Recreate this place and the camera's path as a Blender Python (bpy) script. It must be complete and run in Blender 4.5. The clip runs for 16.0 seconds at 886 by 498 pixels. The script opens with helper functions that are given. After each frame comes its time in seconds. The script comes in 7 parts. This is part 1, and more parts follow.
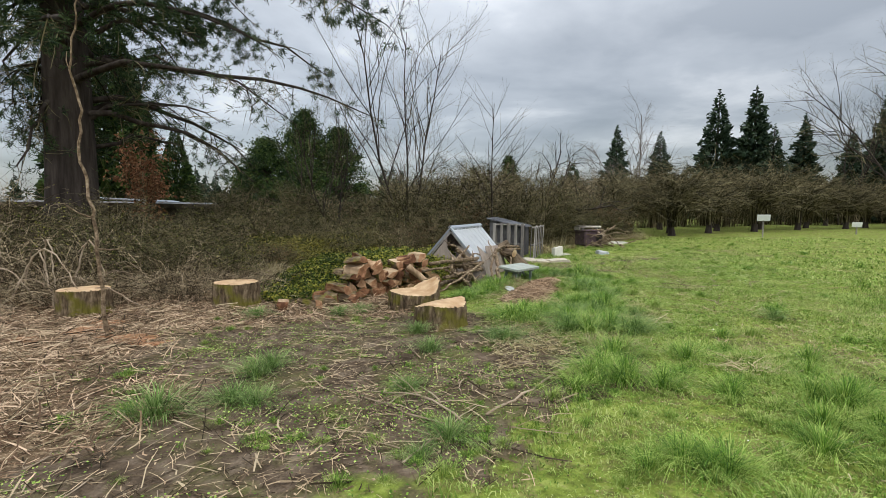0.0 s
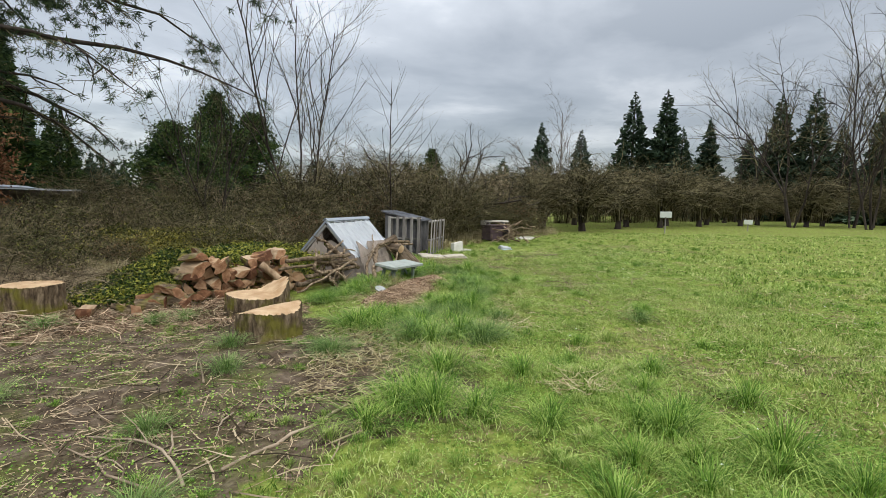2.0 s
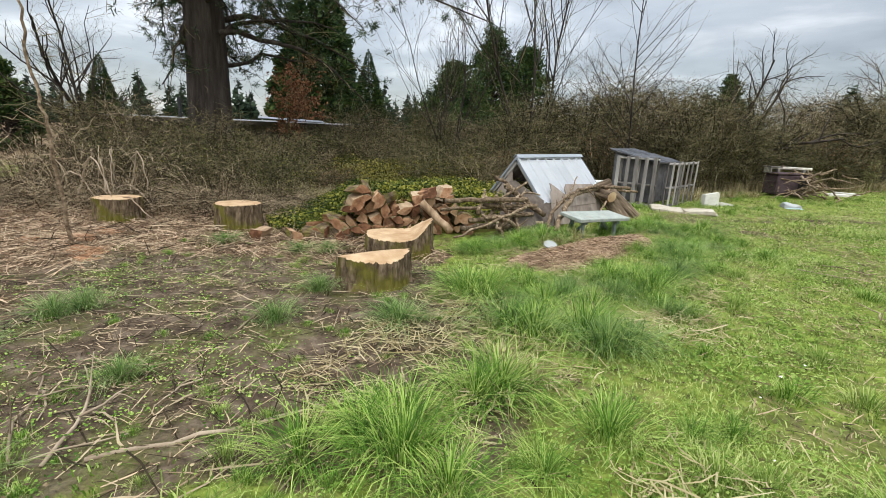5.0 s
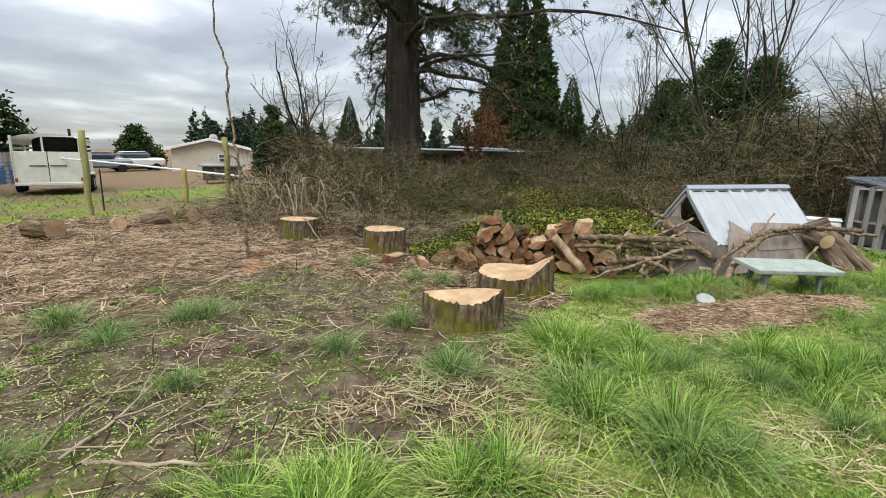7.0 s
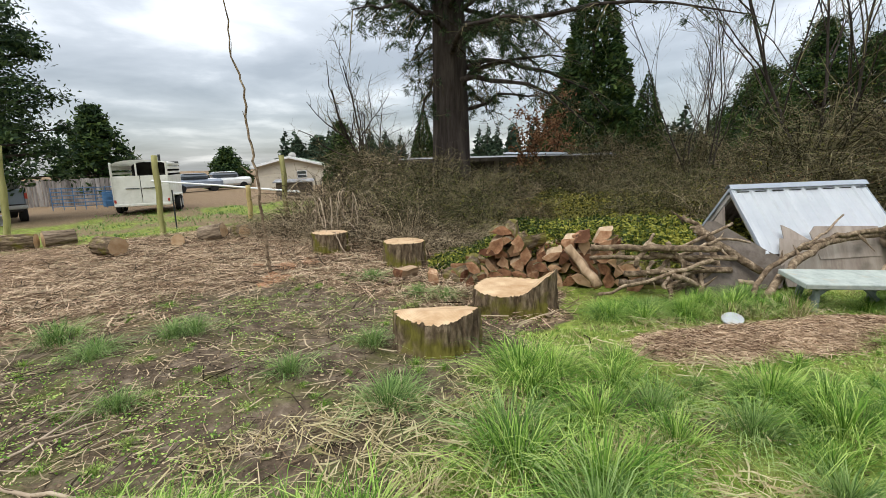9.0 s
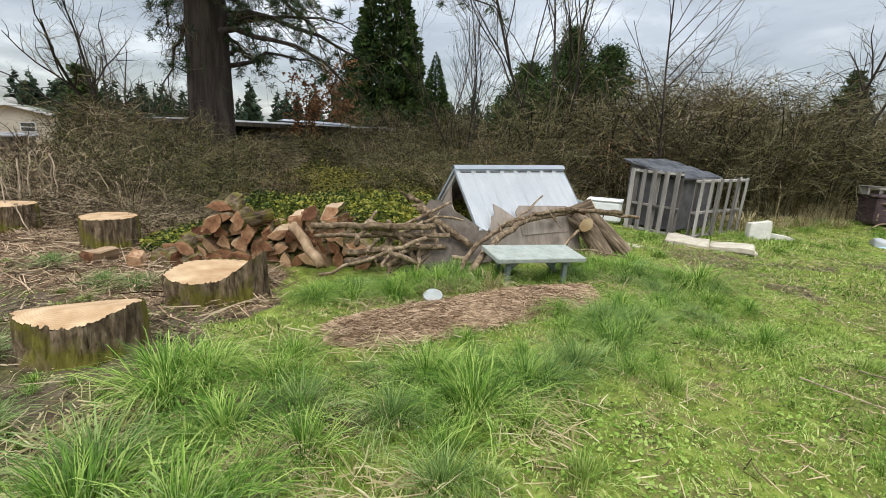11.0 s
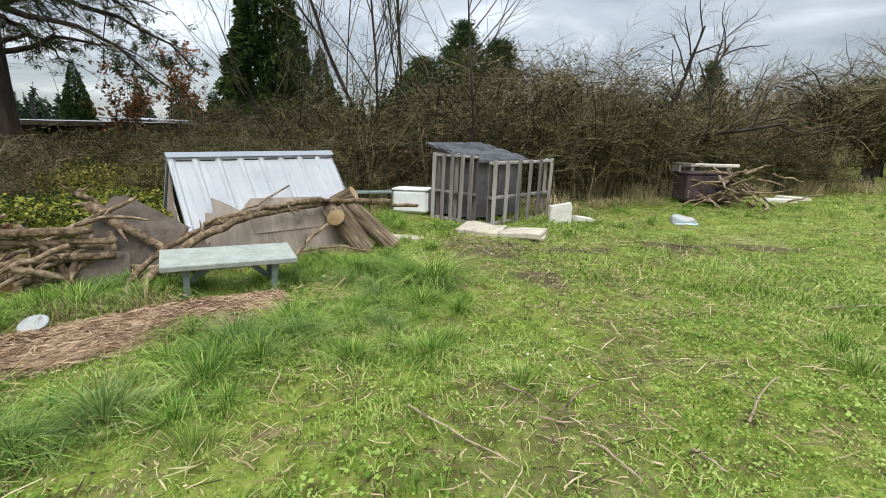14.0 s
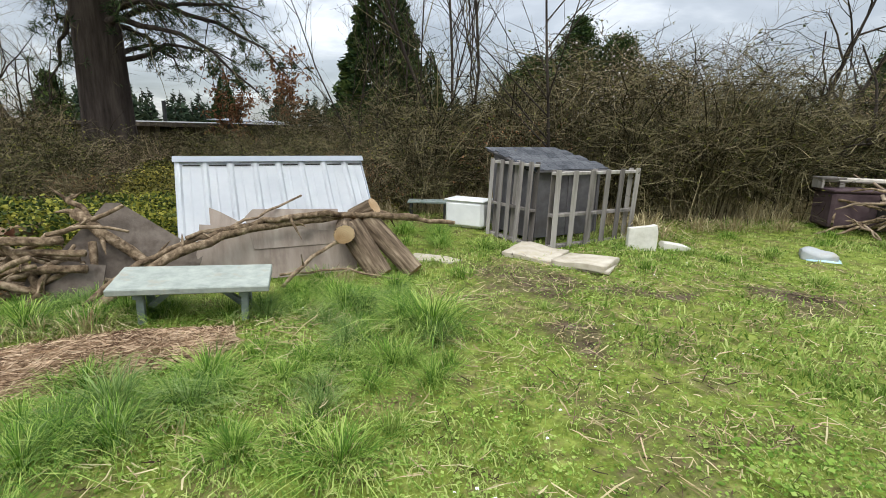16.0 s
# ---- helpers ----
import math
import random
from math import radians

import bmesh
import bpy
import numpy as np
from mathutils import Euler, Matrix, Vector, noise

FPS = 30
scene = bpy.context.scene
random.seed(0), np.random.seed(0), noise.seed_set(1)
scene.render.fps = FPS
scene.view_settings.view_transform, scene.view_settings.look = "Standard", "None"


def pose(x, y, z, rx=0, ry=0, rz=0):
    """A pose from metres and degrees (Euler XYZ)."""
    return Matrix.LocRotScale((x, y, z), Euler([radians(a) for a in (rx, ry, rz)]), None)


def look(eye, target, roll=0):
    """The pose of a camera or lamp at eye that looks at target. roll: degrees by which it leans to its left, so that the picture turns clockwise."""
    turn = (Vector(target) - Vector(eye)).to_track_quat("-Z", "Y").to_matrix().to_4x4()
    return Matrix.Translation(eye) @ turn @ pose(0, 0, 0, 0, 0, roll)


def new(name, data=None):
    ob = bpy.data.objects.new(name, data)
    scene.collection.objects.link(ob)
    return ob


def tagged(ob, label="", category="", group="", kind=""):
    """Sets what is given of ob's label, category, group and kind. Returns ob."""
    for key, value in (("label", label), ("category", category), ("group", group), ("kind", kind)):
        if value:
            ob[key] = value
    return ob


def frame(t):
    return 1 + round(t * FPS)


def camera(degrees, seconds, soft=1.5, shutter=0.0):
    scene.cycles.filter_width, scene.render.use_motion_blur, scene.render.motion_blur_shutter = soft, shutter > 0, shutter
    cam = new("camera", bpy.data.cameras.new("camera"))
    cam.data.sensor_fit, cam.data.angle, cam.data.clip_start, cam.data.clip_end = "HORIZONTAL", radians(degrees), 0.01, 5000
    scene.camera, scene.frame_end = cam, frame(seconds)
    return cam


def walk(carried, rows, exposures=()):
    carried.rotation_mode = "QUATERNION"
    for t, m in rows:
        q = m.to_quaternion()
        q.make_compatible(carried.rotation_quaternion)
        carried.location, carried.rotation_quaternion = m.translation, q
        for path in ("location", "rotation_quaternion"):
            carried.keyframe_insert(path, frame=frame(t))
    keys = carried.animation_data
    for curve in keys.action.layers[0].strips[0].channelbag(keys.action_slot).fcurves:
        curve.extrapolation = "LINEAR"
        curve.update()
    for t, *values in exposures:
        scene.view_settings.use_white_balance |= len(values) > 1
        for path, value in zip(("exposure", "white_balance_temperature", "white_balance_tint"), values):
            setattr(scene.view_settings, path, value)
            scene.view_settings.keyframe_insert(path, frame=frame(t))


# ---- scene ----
cam = camera(85.2, 16.0, 0.75)
# seconds, x, y, z, yaw, pitch, roll
ROWS = [
    (0.0, 0.233, -0.143, 1.65, 1.44, -5.04, -0.35),
    (0.5, 0.538, 0.091, 1.617, -3.74, -4.52, -1.06),
    (1.0, 0.86, 0.352, 1.639, -6.87, -4.39, -1.35),
    (1.5, 1.215, 0.524, 1.61, -7.57, -4.91, -1.13),
    (2.0, 1.49, 0.742, 1.618, -6.22, -5.66, -1.27),
    (2.5, 1.695, 1.085, 1.62, -3.62, -6.89, -1.55),
    (3.0, 2.014, 1.345, 1.601, -0.34, -8.23, -2.06),
    (3.5, 2.273, 1.499, 1.593, 3.95, -9.76, -2.49),
    (4.0, 2.383, 1.864, 1.512, 10.1, -11.63, -2.69),
    (4.5, 2.569, 2.277, 1.528, 17.93, -13.09, -2.74),
    (5.0, 2.873, 2.559, 1.565, 26.19, -13.72, -1.94),
    (5.2, 2.927, 2.632, 1.588, 29.36, -13.74, -1.66),
    (7.3, 3.499, 3.811, 1.654, 53.55, -11.05, -0.44),
    (7.5, 3.508, 3.937, 1.668, 55.7, -10.88, 0.01),
    (8.0, 3.647, 4.18, 1.643, 60.25, -10.33, 1.3),
    (8.2, 3.725, 4.289, 1.635, 61.56, -10.17, 1.97),
    (10.3, 3.859, 5.262, 1.634, 46.65, -12.14, -0.29),
    (10.5, 3.912, 5.386, 1.628, 43.58, -12.58, -0.89),
    (11.0, 4.144, 5.657, 1.63, 37.24, -13.54, -2.37),
    (11.5, 4.384, 6.124, 1.601, 30.8, -13.64, -4.11),
    (12.0, 4.704, 6.475, 1.562, 26.68, -13.86, -3.6),
    (12.5, 5.005, 6.677, 1.564, 26.76, -14.99, -2.72),
    (13.0, 5.198, 7.027, 1.5, 25.9, -13.42, -2.32),
    (13.5, 5.39, 7.395, 1.463, 26.45, -12.78, -1.28),
    (14.0, 5.55, 7.764, 1.442, 27.94, -13.4, -0.74),
    (14.5, 5.546, 8.166, 1.438, 28.62, -13.78, -0.77),
    (15.0, 5.573, 8.597, 1.452, 31.31, -13.92, -0.94),
    (15.5, 5.68, 8.929, 1.486, 36.35, -13.67, -0.7),
    (16.0, 5.705, 9.226, 1.48, 41.39, -13.42, -1.03),
]
walk(cam, [(t, pose(x, y, z, 90 + pitch, roll, yaw)) for t, x, y, z, yaw, pitch, roll in ROWS],
     exposures=((0.0, -0.22), (2.5, -0.18), (4.0, -0.06), (5.0, 0.04), (8.0, 0.02), (16.0, 0.0)))

# ---- world and sun ----
SUN_AZ, SUN_EL = radians(150), radians(52)
world = bpy.data.worlds.new("overcast_sky")
scene.world = world
world.use_nodes = True
wn, wl = world.node_tree.nodes, world.node_tree.links
wn.clear()
w_out = wn.new("ShaderNodeOutputWorld")
w_bg = wn.new("ShaderNodeBackground")
w_co = wn.new("ShaderNodeTexCoord")
w_sky = wn.new("ShaderNodeTexSky")
w_sky.sky_type, w_sky.sun_disc = "NISHITA", False
w_sky.sun_elevation, w_sky.sun_rotation = SUN_EL, SUN_AZ
w_sep = wn.new("ShaderNodeSeparateXYZ")
wl.new(w_co.outputs["Generated"], w_sep.inputs[0])


def wmath(op, a, b=None, c=None):
    n = wn.new("ShaderNodeMath")
    n.operation = op
    for i, v in enumerate((a, b, c)):
        if v is None:
            continue
        if isinstance(v, (int, float)):
            n.inputs[i].default_value = v
        else:
            wl.new(v, n.inputs[i])
    return n.outputs[0]


# clouds lie on a flat layer: the way divided by its height
w_h = wmath("ADD", wmath("MAXIMUM", w_sep.outputs[2], 0.0), 0.13)
w_cmb = wn.new("ShaderNodeCombineXYZ")
wl.new(wmath("DIVIDE", w_sep.outputs[0], w_h), w_cmb.inputs[0])
wl.new(wmath("DIVIDE", w_sep.outputs[1], w_h), w_cmb.inputs[1])
w_noise = wn.new("ShaderNodeTexNoise")
w_noise.inputs["Scale"].default_value = 0.9
w_noise.inputs["Detail"].default_value = 7
w_noise.inputs["Roughness"].default_value = 0.52
w_noise.inputs["Distortion"].default_value = 0.25
wl.new(w_cmb.outputs[0], w_noise.inputs["Vector"])
w_ramp = wn.new("ShaderNodeValToRGB")
w_ramp.color_ramp.elements[0].position, w_ramp.color_ramp.elements[0].color = 0.38, (0.270, 0.287, 0.306, 1)
w_ramp.color_ramp.elements[1].position, w_ramp.color_ramp.elements[1].color = 0.69, (0.71, 0.72, 0.73, 1)
el = w_ramp.color_ramp.elements.new(0.53)
el.color = (0.392, 0.411, 0.433, 1)
wl.new(w_noise.outputs["Fac"], w_ramp.inputs[0])
# an overcast sky is brightest overhead
w_gain = wmath("MULTIPLY_ADD", wmath("POWER", wmath("MAXIMUM", w_sep.outputs[2], 0.0), 1.6), 6.3, 0.83)
w_scl = wn.new("ShaderNodeVectorMath")
w_scl.operation = "SCALE"
wl.new(w_ramp.outputs[0], w_scl.inputs[0])
# thinner cloud to the west
w_west = wmath("MULTIPLY_ADD", w_sep.outputs[0], -0.20, 1.0)
wl.new(wmath("MULTIPLY", w_gain, w_west), w_scl.inputs["Scale"])
w_mix = wn.new("ShaderNodeMix")
w_mix.data_type = "RGBA"
w_mix.inputs["Factor"].default_value = 0.96
wl.new(w_sky.outputs[0], w_mix.inputs["A"])
wl.new(w_scl.outputs[0], w_mix.inputs["B"])
wl.new(w_mix.outputs["Result"], w_bg.inputs["Color"])
w_bg.inputs["Strength"].default_value = 1.0
wl.new(w_bg.outputs[0], w_out.inputs[0])

sun = new("sun", bpy.data.lights.new("sun", "SUN"))
sun.data.energy, sun.data.angle, sun.data.color = 1.5, radians(35), (1.0, 0.965, 0.91)
sun.matrix_world = look((0, 0, 30), (-30 * math.sin(SUN_AZ) / math.tan(SUN_EL), -30 * math.cos(SUN_AZ) / math.tan(SUN_EL), 0))

# ---- materials ----


def material(name, colours, scale=6.0, rough=0.85, bump=0.3, bump_scale=None, stretch=(1, 1, 1), island=0.0, objrand=0.0, metal=0.0,
             leaf=0.0, patch=None, patch_scale=1.5, patch_at=(0.5, 0.62), spec=0.12, detail=8, bump_dist=0.01, big=0.0, big_scale=0.4):
    """A surface: a ramp of colours over fine noise, an optional second colour in patches, random tone per island or object."""
    m = bpy.data.materials.new(name)
    m.use_nodes = True
    nt = m.node_tree
    n, l = nt.nodes, nt.links
    b = n["Principled BSDF"]
    b.inputs["Roughness"].default_value = rough
    b.inputs["Metallic"].default_value = metal
    b.inputs["Specular IOR Level"].default_value = spec
    co = n.new("ShaderNodeTexCoord")
    mp = n.new("ShaderNodeMapping")
    mp.inputs["Scale"].default_value = stretch
    l.new(co.outputs["Object"], mp.inputs[0])
    tex = n.new("ShaderNodeTexNoise")
    tex.inputs["Scale"].default_value, tex.inputs["Detail"].default_value, tex.inputs["Roughness"].default_value = scale, detail, 0.62
    l.new(mp.outputs[0], tex.inputs["Vector"])
    fac = tex.outputs["Fac"]
    terms = []
    if island:
        g = n.new("ShaderNodeNewGeometry")
        terms.append((g.outputs["Random Per Island"], island))
    if objrand:
        o = n.new("ShaderNodeObjectInfo")
        terms.append((o.outputs["Random"], objrand))
    if big:
        t2 = n.new("ShaderNodeTexNoise")
        t2.inputs["Scale"].default_value, t2.inputs["Detail"].default_value = big_scale, 3
        l.new(co.outputs["Object"], t2.inputs["Vector"])
        terms.append((t2.outputs["Fac"], big))
    for out, k in terms:
        a = n.new("ShaderNodeMath")
        a.operation = "SUBTRACT"
        l.new(out, a.inputs[0])
        a.inputs[1].default_value = 0.5
        c = n.new("ShaderNodeMath")
        c.operation = "MULTIPLY_ADD"
        l.new(a.outputs[0], c.inputs[0])
        c.inputs[1].default_value = k
        l.new(fac, c.inputs[2])
        fac = c.outputs[0]
    ramp = n.new("ShaderNodeValToRGB")
    els = ramp.color_ramp.elements
    k = len(colours)
    for i, c in enumerate(colours):
        pos = 0.28 + 0.44 * i / max(1, k - 1)
        e = els[i] if i < 2 else els.new(pos)
        e.position = pos
        e.color = (*c, 1)
    l.new(fac, ramp.inputs[0])
    col = ramp.outputs[0]
    if patch:
        t3 = n.new("ShaderNodeTexNoise")
        t3.inputs["Scale"].default_value, t3.inputs["Detail"].default_value = patch_scale, 6
        l.new(co.outputs["Object"], t3.inputs["Vector"])
        mr = n.new("ShaderNodeMapRange")
        mr.inputs["From Min"].default_value, mr.inputs["From Max"].default_value = patch_at
        l.new(t3.outputs["Fac"], mr.inputs["Value"])
        mx = n.new("ShaderNodeMix")
        mx.data_type = "RGBA"
        l.new(mr.outputs[0], mx.inputs["Factor"])
        l.new(col, mx.inputs["A"])
        mx.inputs["B"].default_value = (*patch, 1)
        col = mx.outputs["Result"]
    l.new(col, b.inputs["Base Color"])
    if bump:
        t4 = n.new("ShaderNodeTexNoise")
        t4.inputs["Scale"].default_value, t4.inputs["Detail"].default_value = bump_scale or scale * 1.5, 6
        l.new(mp.outputs[0], t4.inputs["Vector"])
        bp = n.new("ShaderNodeBump")
        bp.inputs["Strength"].default_value, bp.inputs["Distance"].default_value = bump, bump_dist
        l.new(t4.outputs["Fac"], bp.inputs["Height"])
        l.new(bp.outputs[0], b.inputs["Normal"])
    if leaf:
        tr = n.new("ShaderNodeBsdfTranslucent")
        l.new(col, tr.inputs["Color"])
        ms = n.new("ShaderNodeMixShader")
        ms.inputs[0].default_value = leaf
        l.new(b.outputs[0], ms.inputs[1])
        l.new(tr.outputs[0], ms.inputs[2])
        l.new(ms.outputs[0], n["Material Output"].inputs["Surface"])
    return m


BARK = material("bark", [(0.03, 0.021, 0.014), (0.16, 0.118, 0.08), (0.38, 0.30, 0.21)], 17, 0.95, 1.0, 12, (1, 1, 0.16), bump_dist=0.04)
MOSSY = material("mossy_bark", [(0.022, 0.015, 0.009), (0.13, 0.094, 0.058), (0.32, 0.245, 0.16)], 17, 0.95, 1.0, 20, (1, 1, 0.30),
                 patch=(0.14, 0.125, 0.027), patch_scale=4.0, patch_at=(0.47, 0.62), bump_dist=0.05)
FIR_BARK = material("fir_bark", [(0.018, 0.014, 0.012), (0.05, 0.04, 0.034), (0.095, 0.078, 0.066)], 5, 0.95, 1.0, 5, (1, 1, 0.14), bump_dist=0.09)
SPLIT = material("split_wood", [(0.10, 0.045, 0.024), (0.33, 0.18, 0.095), (0.56, 0.385, 0.235)], 16, 0.85, 1.0, 30, (1, 1, 0.3), objrand=0.42, bump_dist=0.02, big=0.5, big_scale=5)
ENDWOOD = material("red_end_grain", [(0.10, 0.045, 0.024), (0.275, 0.14, 0.074), (0.48, 0.31, 0.18)], 9, 0.85, 0.7, 30, objrand=0.5, bump_dist=0.01)
PALE = material("pale_wood", [(0.20, 0.13, 0.075), (0.37, 0.26, 0.16), (0.52, 0.40, 0.265)], 9, 0.8, 0.5, 40, (1, 1, 0.12), objrand=0.25, bump_dist=0.005)
BRANCH = material("branch_bark", [(0.05, 0.032, 0.02), (0.20, 0.145, 0.092), (0.44, 0.345, 0.235)], 17, 0.9, 1.0, 30, (1, 1, 1), objrand=0.14, bump_dist=0.02, big=0.25, big_scale=4)
STICK = material("dead_stick", [(0.12, 0.09, 0.06), (0.27, 0.205, 0.14), (0.40, 0.32, 0.23)], 6, 0.9, 0.5, 30, objrand=0.3, bump_dist=0.004)
LITTER = material("twig_litter", [(0.04, 0.027, 0.016), (0.18, 0.125, 0.075), (0.47, 0.36, 0.23)], 3, 0.9, 0, island=0.7)
STRAW = material("dry_straw", [(0.10, 0.060, 0.036), (0.29, 0.193, 0.118), (0.58, 0.43, 0.29)], 3, 0.9, 0, island=0.8, big=0.5, big_scale=1.2)
STRAWBED = material("straw_bed", [(0.17, 0.105, 0.062), (0.37, 0.26, 0.165), (0.55, 0.42, 0.29)], 22, 0.95, 0.8, 60, big=0.4, big_scale=1.5, bump_dist=0.02)
REDLITTER = material("red_sawdust", [(0.16, 0.075, 0.035), (0.32, 0.165, 0.085), (0.46, 0.28, 0.16)], 25, 0.95, 0.6, 60)
GRASS = material("lawn_grass", [(0.11, 0.19, 0.028), (0.28, 0.39, 0.085), (0.50, 0.55, 0.205)], 2.2, 0.6, 0, island=0.5, leaf=0.30, big=0.8, big_scale=0.9)
CLOVER = material("clover_leaf", [(0.10, 0.19, 0.025), (0.22, 0.345, 0.055), (0.37, 0.475, 0.13)], 2.6, 0.6, 0, island=0.45, leaf=0.25, big=0.5, big_scale=1.6)
TUFT = material("tall_grass", [(0.058, 0.135, 0.016), (0.18, 0.335, 0.042), (0.44, 0.55, 0.15)], 2.0, 0.5, 0, island=0.6, leaf=0.3, big=0.6, big_scale=1.1)
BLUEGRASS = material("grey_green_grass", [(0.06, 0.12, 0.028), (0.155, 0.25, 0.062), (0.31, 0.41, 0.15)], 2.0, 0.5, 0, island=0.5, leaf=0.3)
STALE = material("dry_grass", [(0.26, 0.21, 0.10), (0.42, 0.35, 0.19), (0.55, 0.48, 0.29)], 2.0, 0.8, 0, island=0.6, leaf=0.2)
IVY = material("ivy_leaf", [(0.024, 0.042, 0.010), (0.09, 0.125, 0.022), (0.30, 0.29, 0.05)], 1.0, 0.5, 0, island=0.75, leaf=0.25, big=0.9, big_scale=0.9)
MOSSLEAF = material("moss_leaf", [(0.030, 0.034, 0.009), (0.105, 0.105, 0.022), (0.27, 0.235, 0.05)], 1.0, 0.6, 0, island=0.75, leaf=0.2, big=1.0, big_scale=0.8)
TWIG = material("brown_twig", [(0.013, 0.0112, 0.005), (0.056, 0.049, 0.022), (0.21, 0.182, 0.10)], 1.2, 0.9, 0, island=0.75)
TWIGRED = material("umber_twig", [(0.022, 0.0175, 0.008), (0.085, 0.069, 0.034), (0.24, 0.20, 0.115)], 1.2, 0.9, 0, island=0.7)
CANE = material("pale_cane", [(0.026, 0.019, 0.010), (0.105, 0.078, 0.045), (0.40, 0.32, 0.205)], 1.2, 0.85, 0, island=0.8)
DEADLEAF = material("dead_leaf", [(0.11, 0.05, 0.026), (0.23, 0.105, 0.052), (0.34, 0.18, 0.09)], 1.5, 0.8, 0, island=0.6, leaf=0.2)
OLIVE = material("olive_bramble_leaf", [(0.024, 0.032, 0.009), (0.075, 0.085, 0.021), (0.18, 0.17, 0.045)], 1.2, 0.6, 0, island=0.6, leaf=0.2)
NEEDLE = material("pine_needle", [(0.012, 0.026, 0.012), (0.032, 0.058, 0.022), (0.075, 0.11, 0.04)], 1.0, 0.6, 0, island=0.55, leaf=0.15)
CEDAR = material("cedar_spray", [(0.010, 0.024, 0.009), (0.030, 0.058, 0.016), (0.078, 0.115, 0.028)], 0.8, 0.65, 0, island=0.5, leaf=0.12)
FARFIR = material("far_fir", [(0.014, 0.028, 0.016), (0.038, 0.062, 0.036), (0.075, 0.105, 0.062)], 0.5, 0.8, 0, island=0.5)
# paler, flatter twig: the haze of distance put into the colour
HAZETWIG = material("hazed_twig", [(0.10, 0.082, 0.072), (0.17, 0.145, 0.13), (0.26, 0.23, 0.21)], 0.6, 0.9, 0, island=0.4)
TIN = material("white_tin", [(0.66, 0.69, 0.72), (0.73, 0.755, 0.78), (0.79, 0.81, 0.825)], 2.5, 0.42, 0.06, 9, spec=0.5, patch=(0.52, 0.55, 0.58), patch_scale=5, patch_at=(0.66, 0.85))
TINEDGE = material("grey_ridge_cap", [(0.24, 0.27, 0.31), (0.32, 0.35, 0.39)], 3, 0.4, 0.05, spec=0.5)
PLY = material("weathered_plywood", [(0.21, 0.165, 0.135), (0.33, 0.275, 0.23), (0.43, 0.37, 0.31)], 7, 0.88, 0.5, 30, (1, 1, 0.25), patch=(0.16, 0.135, 0.11), patch_scale=3, patch_at=(0.58, 0.78))
HARDBOARD = material("brown_hardboard", [(0.085, 0.068, 0.055), (0.135, 0.112, 0.092), (0.185, 0.155, 0.13)], 7, 0.9, 0.4, 40, patch=(0.07, 0.055, 0.045), patch_scale=6, patch_at=(0.56, 0.7))
GREYWOOD = material("grey_weathered_wood", [(0.10, 0.09, 0.083), (0.235, 0.215, 0.197), (0.40, 0.375, 0.345)], 8, 0.9, 0.6, 30, (1, 1, 0.1), objrand=0.3, bump_dist=0.004)
HUTWALL = material("grey_hut_paint", [(0.085, 0.08, 0.085), (0.125, 0.12, 0.125), (0.17, 0.16, 0.165)], 5, 0.85, 0.3, 20, patch=(0.10, 0.09, 0.085), patch_scale=3, patch_at=(0.55, 0.75))
SHINGLE = material("dark_shingle", [(0.045, 0.048, 0.055), (0.085, 0.09, 0.10), (0.13, 0.135, 0.145)], 22, 0.9, 0.6, 60, objrand=0.3)
BENCHPAINT = material("pale_green_paint", [(0.23, 0.26, 0.23), (0.31, 0.34, 0.305), (0.39, 0.415, 0.37)], 9, 0.6, 0.35, 40, (1, 1, 1), patch=(0.33, 0.31, 0.25), patch_scale=7, patch_at=(0.6, 0.76))
BENCHLEG = material("grey_green_legs", [(0.13, 0.165, 0.15), (0.21, 0.25, 0.23), (0.29, 0.33, 0.30)], 9, 0.7, 0.35, 30)
FOAM = material("dirty_foam", [(0.36, 0.31, 0.235), (0.48, 0.43, 0.345), (0.57, 0.53, 0.44)], 6, 0.95, 0.4, 60, patch=(0.40, 0.35, 0.24), patch_scale=4, patch_at=(0.55, 0.75))
WHITEFOAM = material("white_foam", [(0.52, 0.50, 0.43), (0.64, 0.62, 0.55), (0.72, 0.70, 0.64)], 7, 0.9, 0.4, 90, patch=(0.55, 0.53, 0.43), patch_scale=5, patch_at=(0.58, 0.78))
PLASTIC = material("white_plastic", [(0.30, 0.315, 0.32), (0.44, 0.46, 0.46)], 4, 0.6, 0.2, 12, patch=(0.34, 0.32, 0.26), patch_scale=9, patch_at=(0.52, 0.74), spec=0.3)
BLUEPLASTIC = material("pale_blue_plastic", [(0.30, 0.50, 0.58), (0.50, 0.66, 0.72)], 6, 0.4, 0.3, 14, spec=0.5)
MAROON = material("maroon_vinyl", [(0.055, 0.036, 0.042), (0.085, 0.058, 0.064), (0.12, 0.088, 0.092)], 5, 0.6, 0.3, 25)
RAILPAINT = material("pale_worn_rail", [(0.42, 0.38, 0.32), (0.58, 0.54, 0.47), (0.68, 0.65, 0.58)], 6, 0.8, 0.3, 25, (1, 1, 0.3))
DARKMETAL = material("dark_metal", [(0.03, 0.032, 0.033), (0.06, 0.062, 0.062)], 8, 0.6, 0.2, 20, metal=0.4)
POSTWOOD = material("green_treated_post", [(0.16, 0.155, 0.055), (0.26, 0.245, 0.095), (0.35, 0.325, 0.15)], 9, 0.9, 0.5, 30, (1, 1, 0.15))
YELLOWWOOD = material("yellow_stake", [(0.33, 0.25, 0.10), (0.46, 0.36, 0.16)], 9, 0.9, 0.4, 30, (1, 1, 0.2))
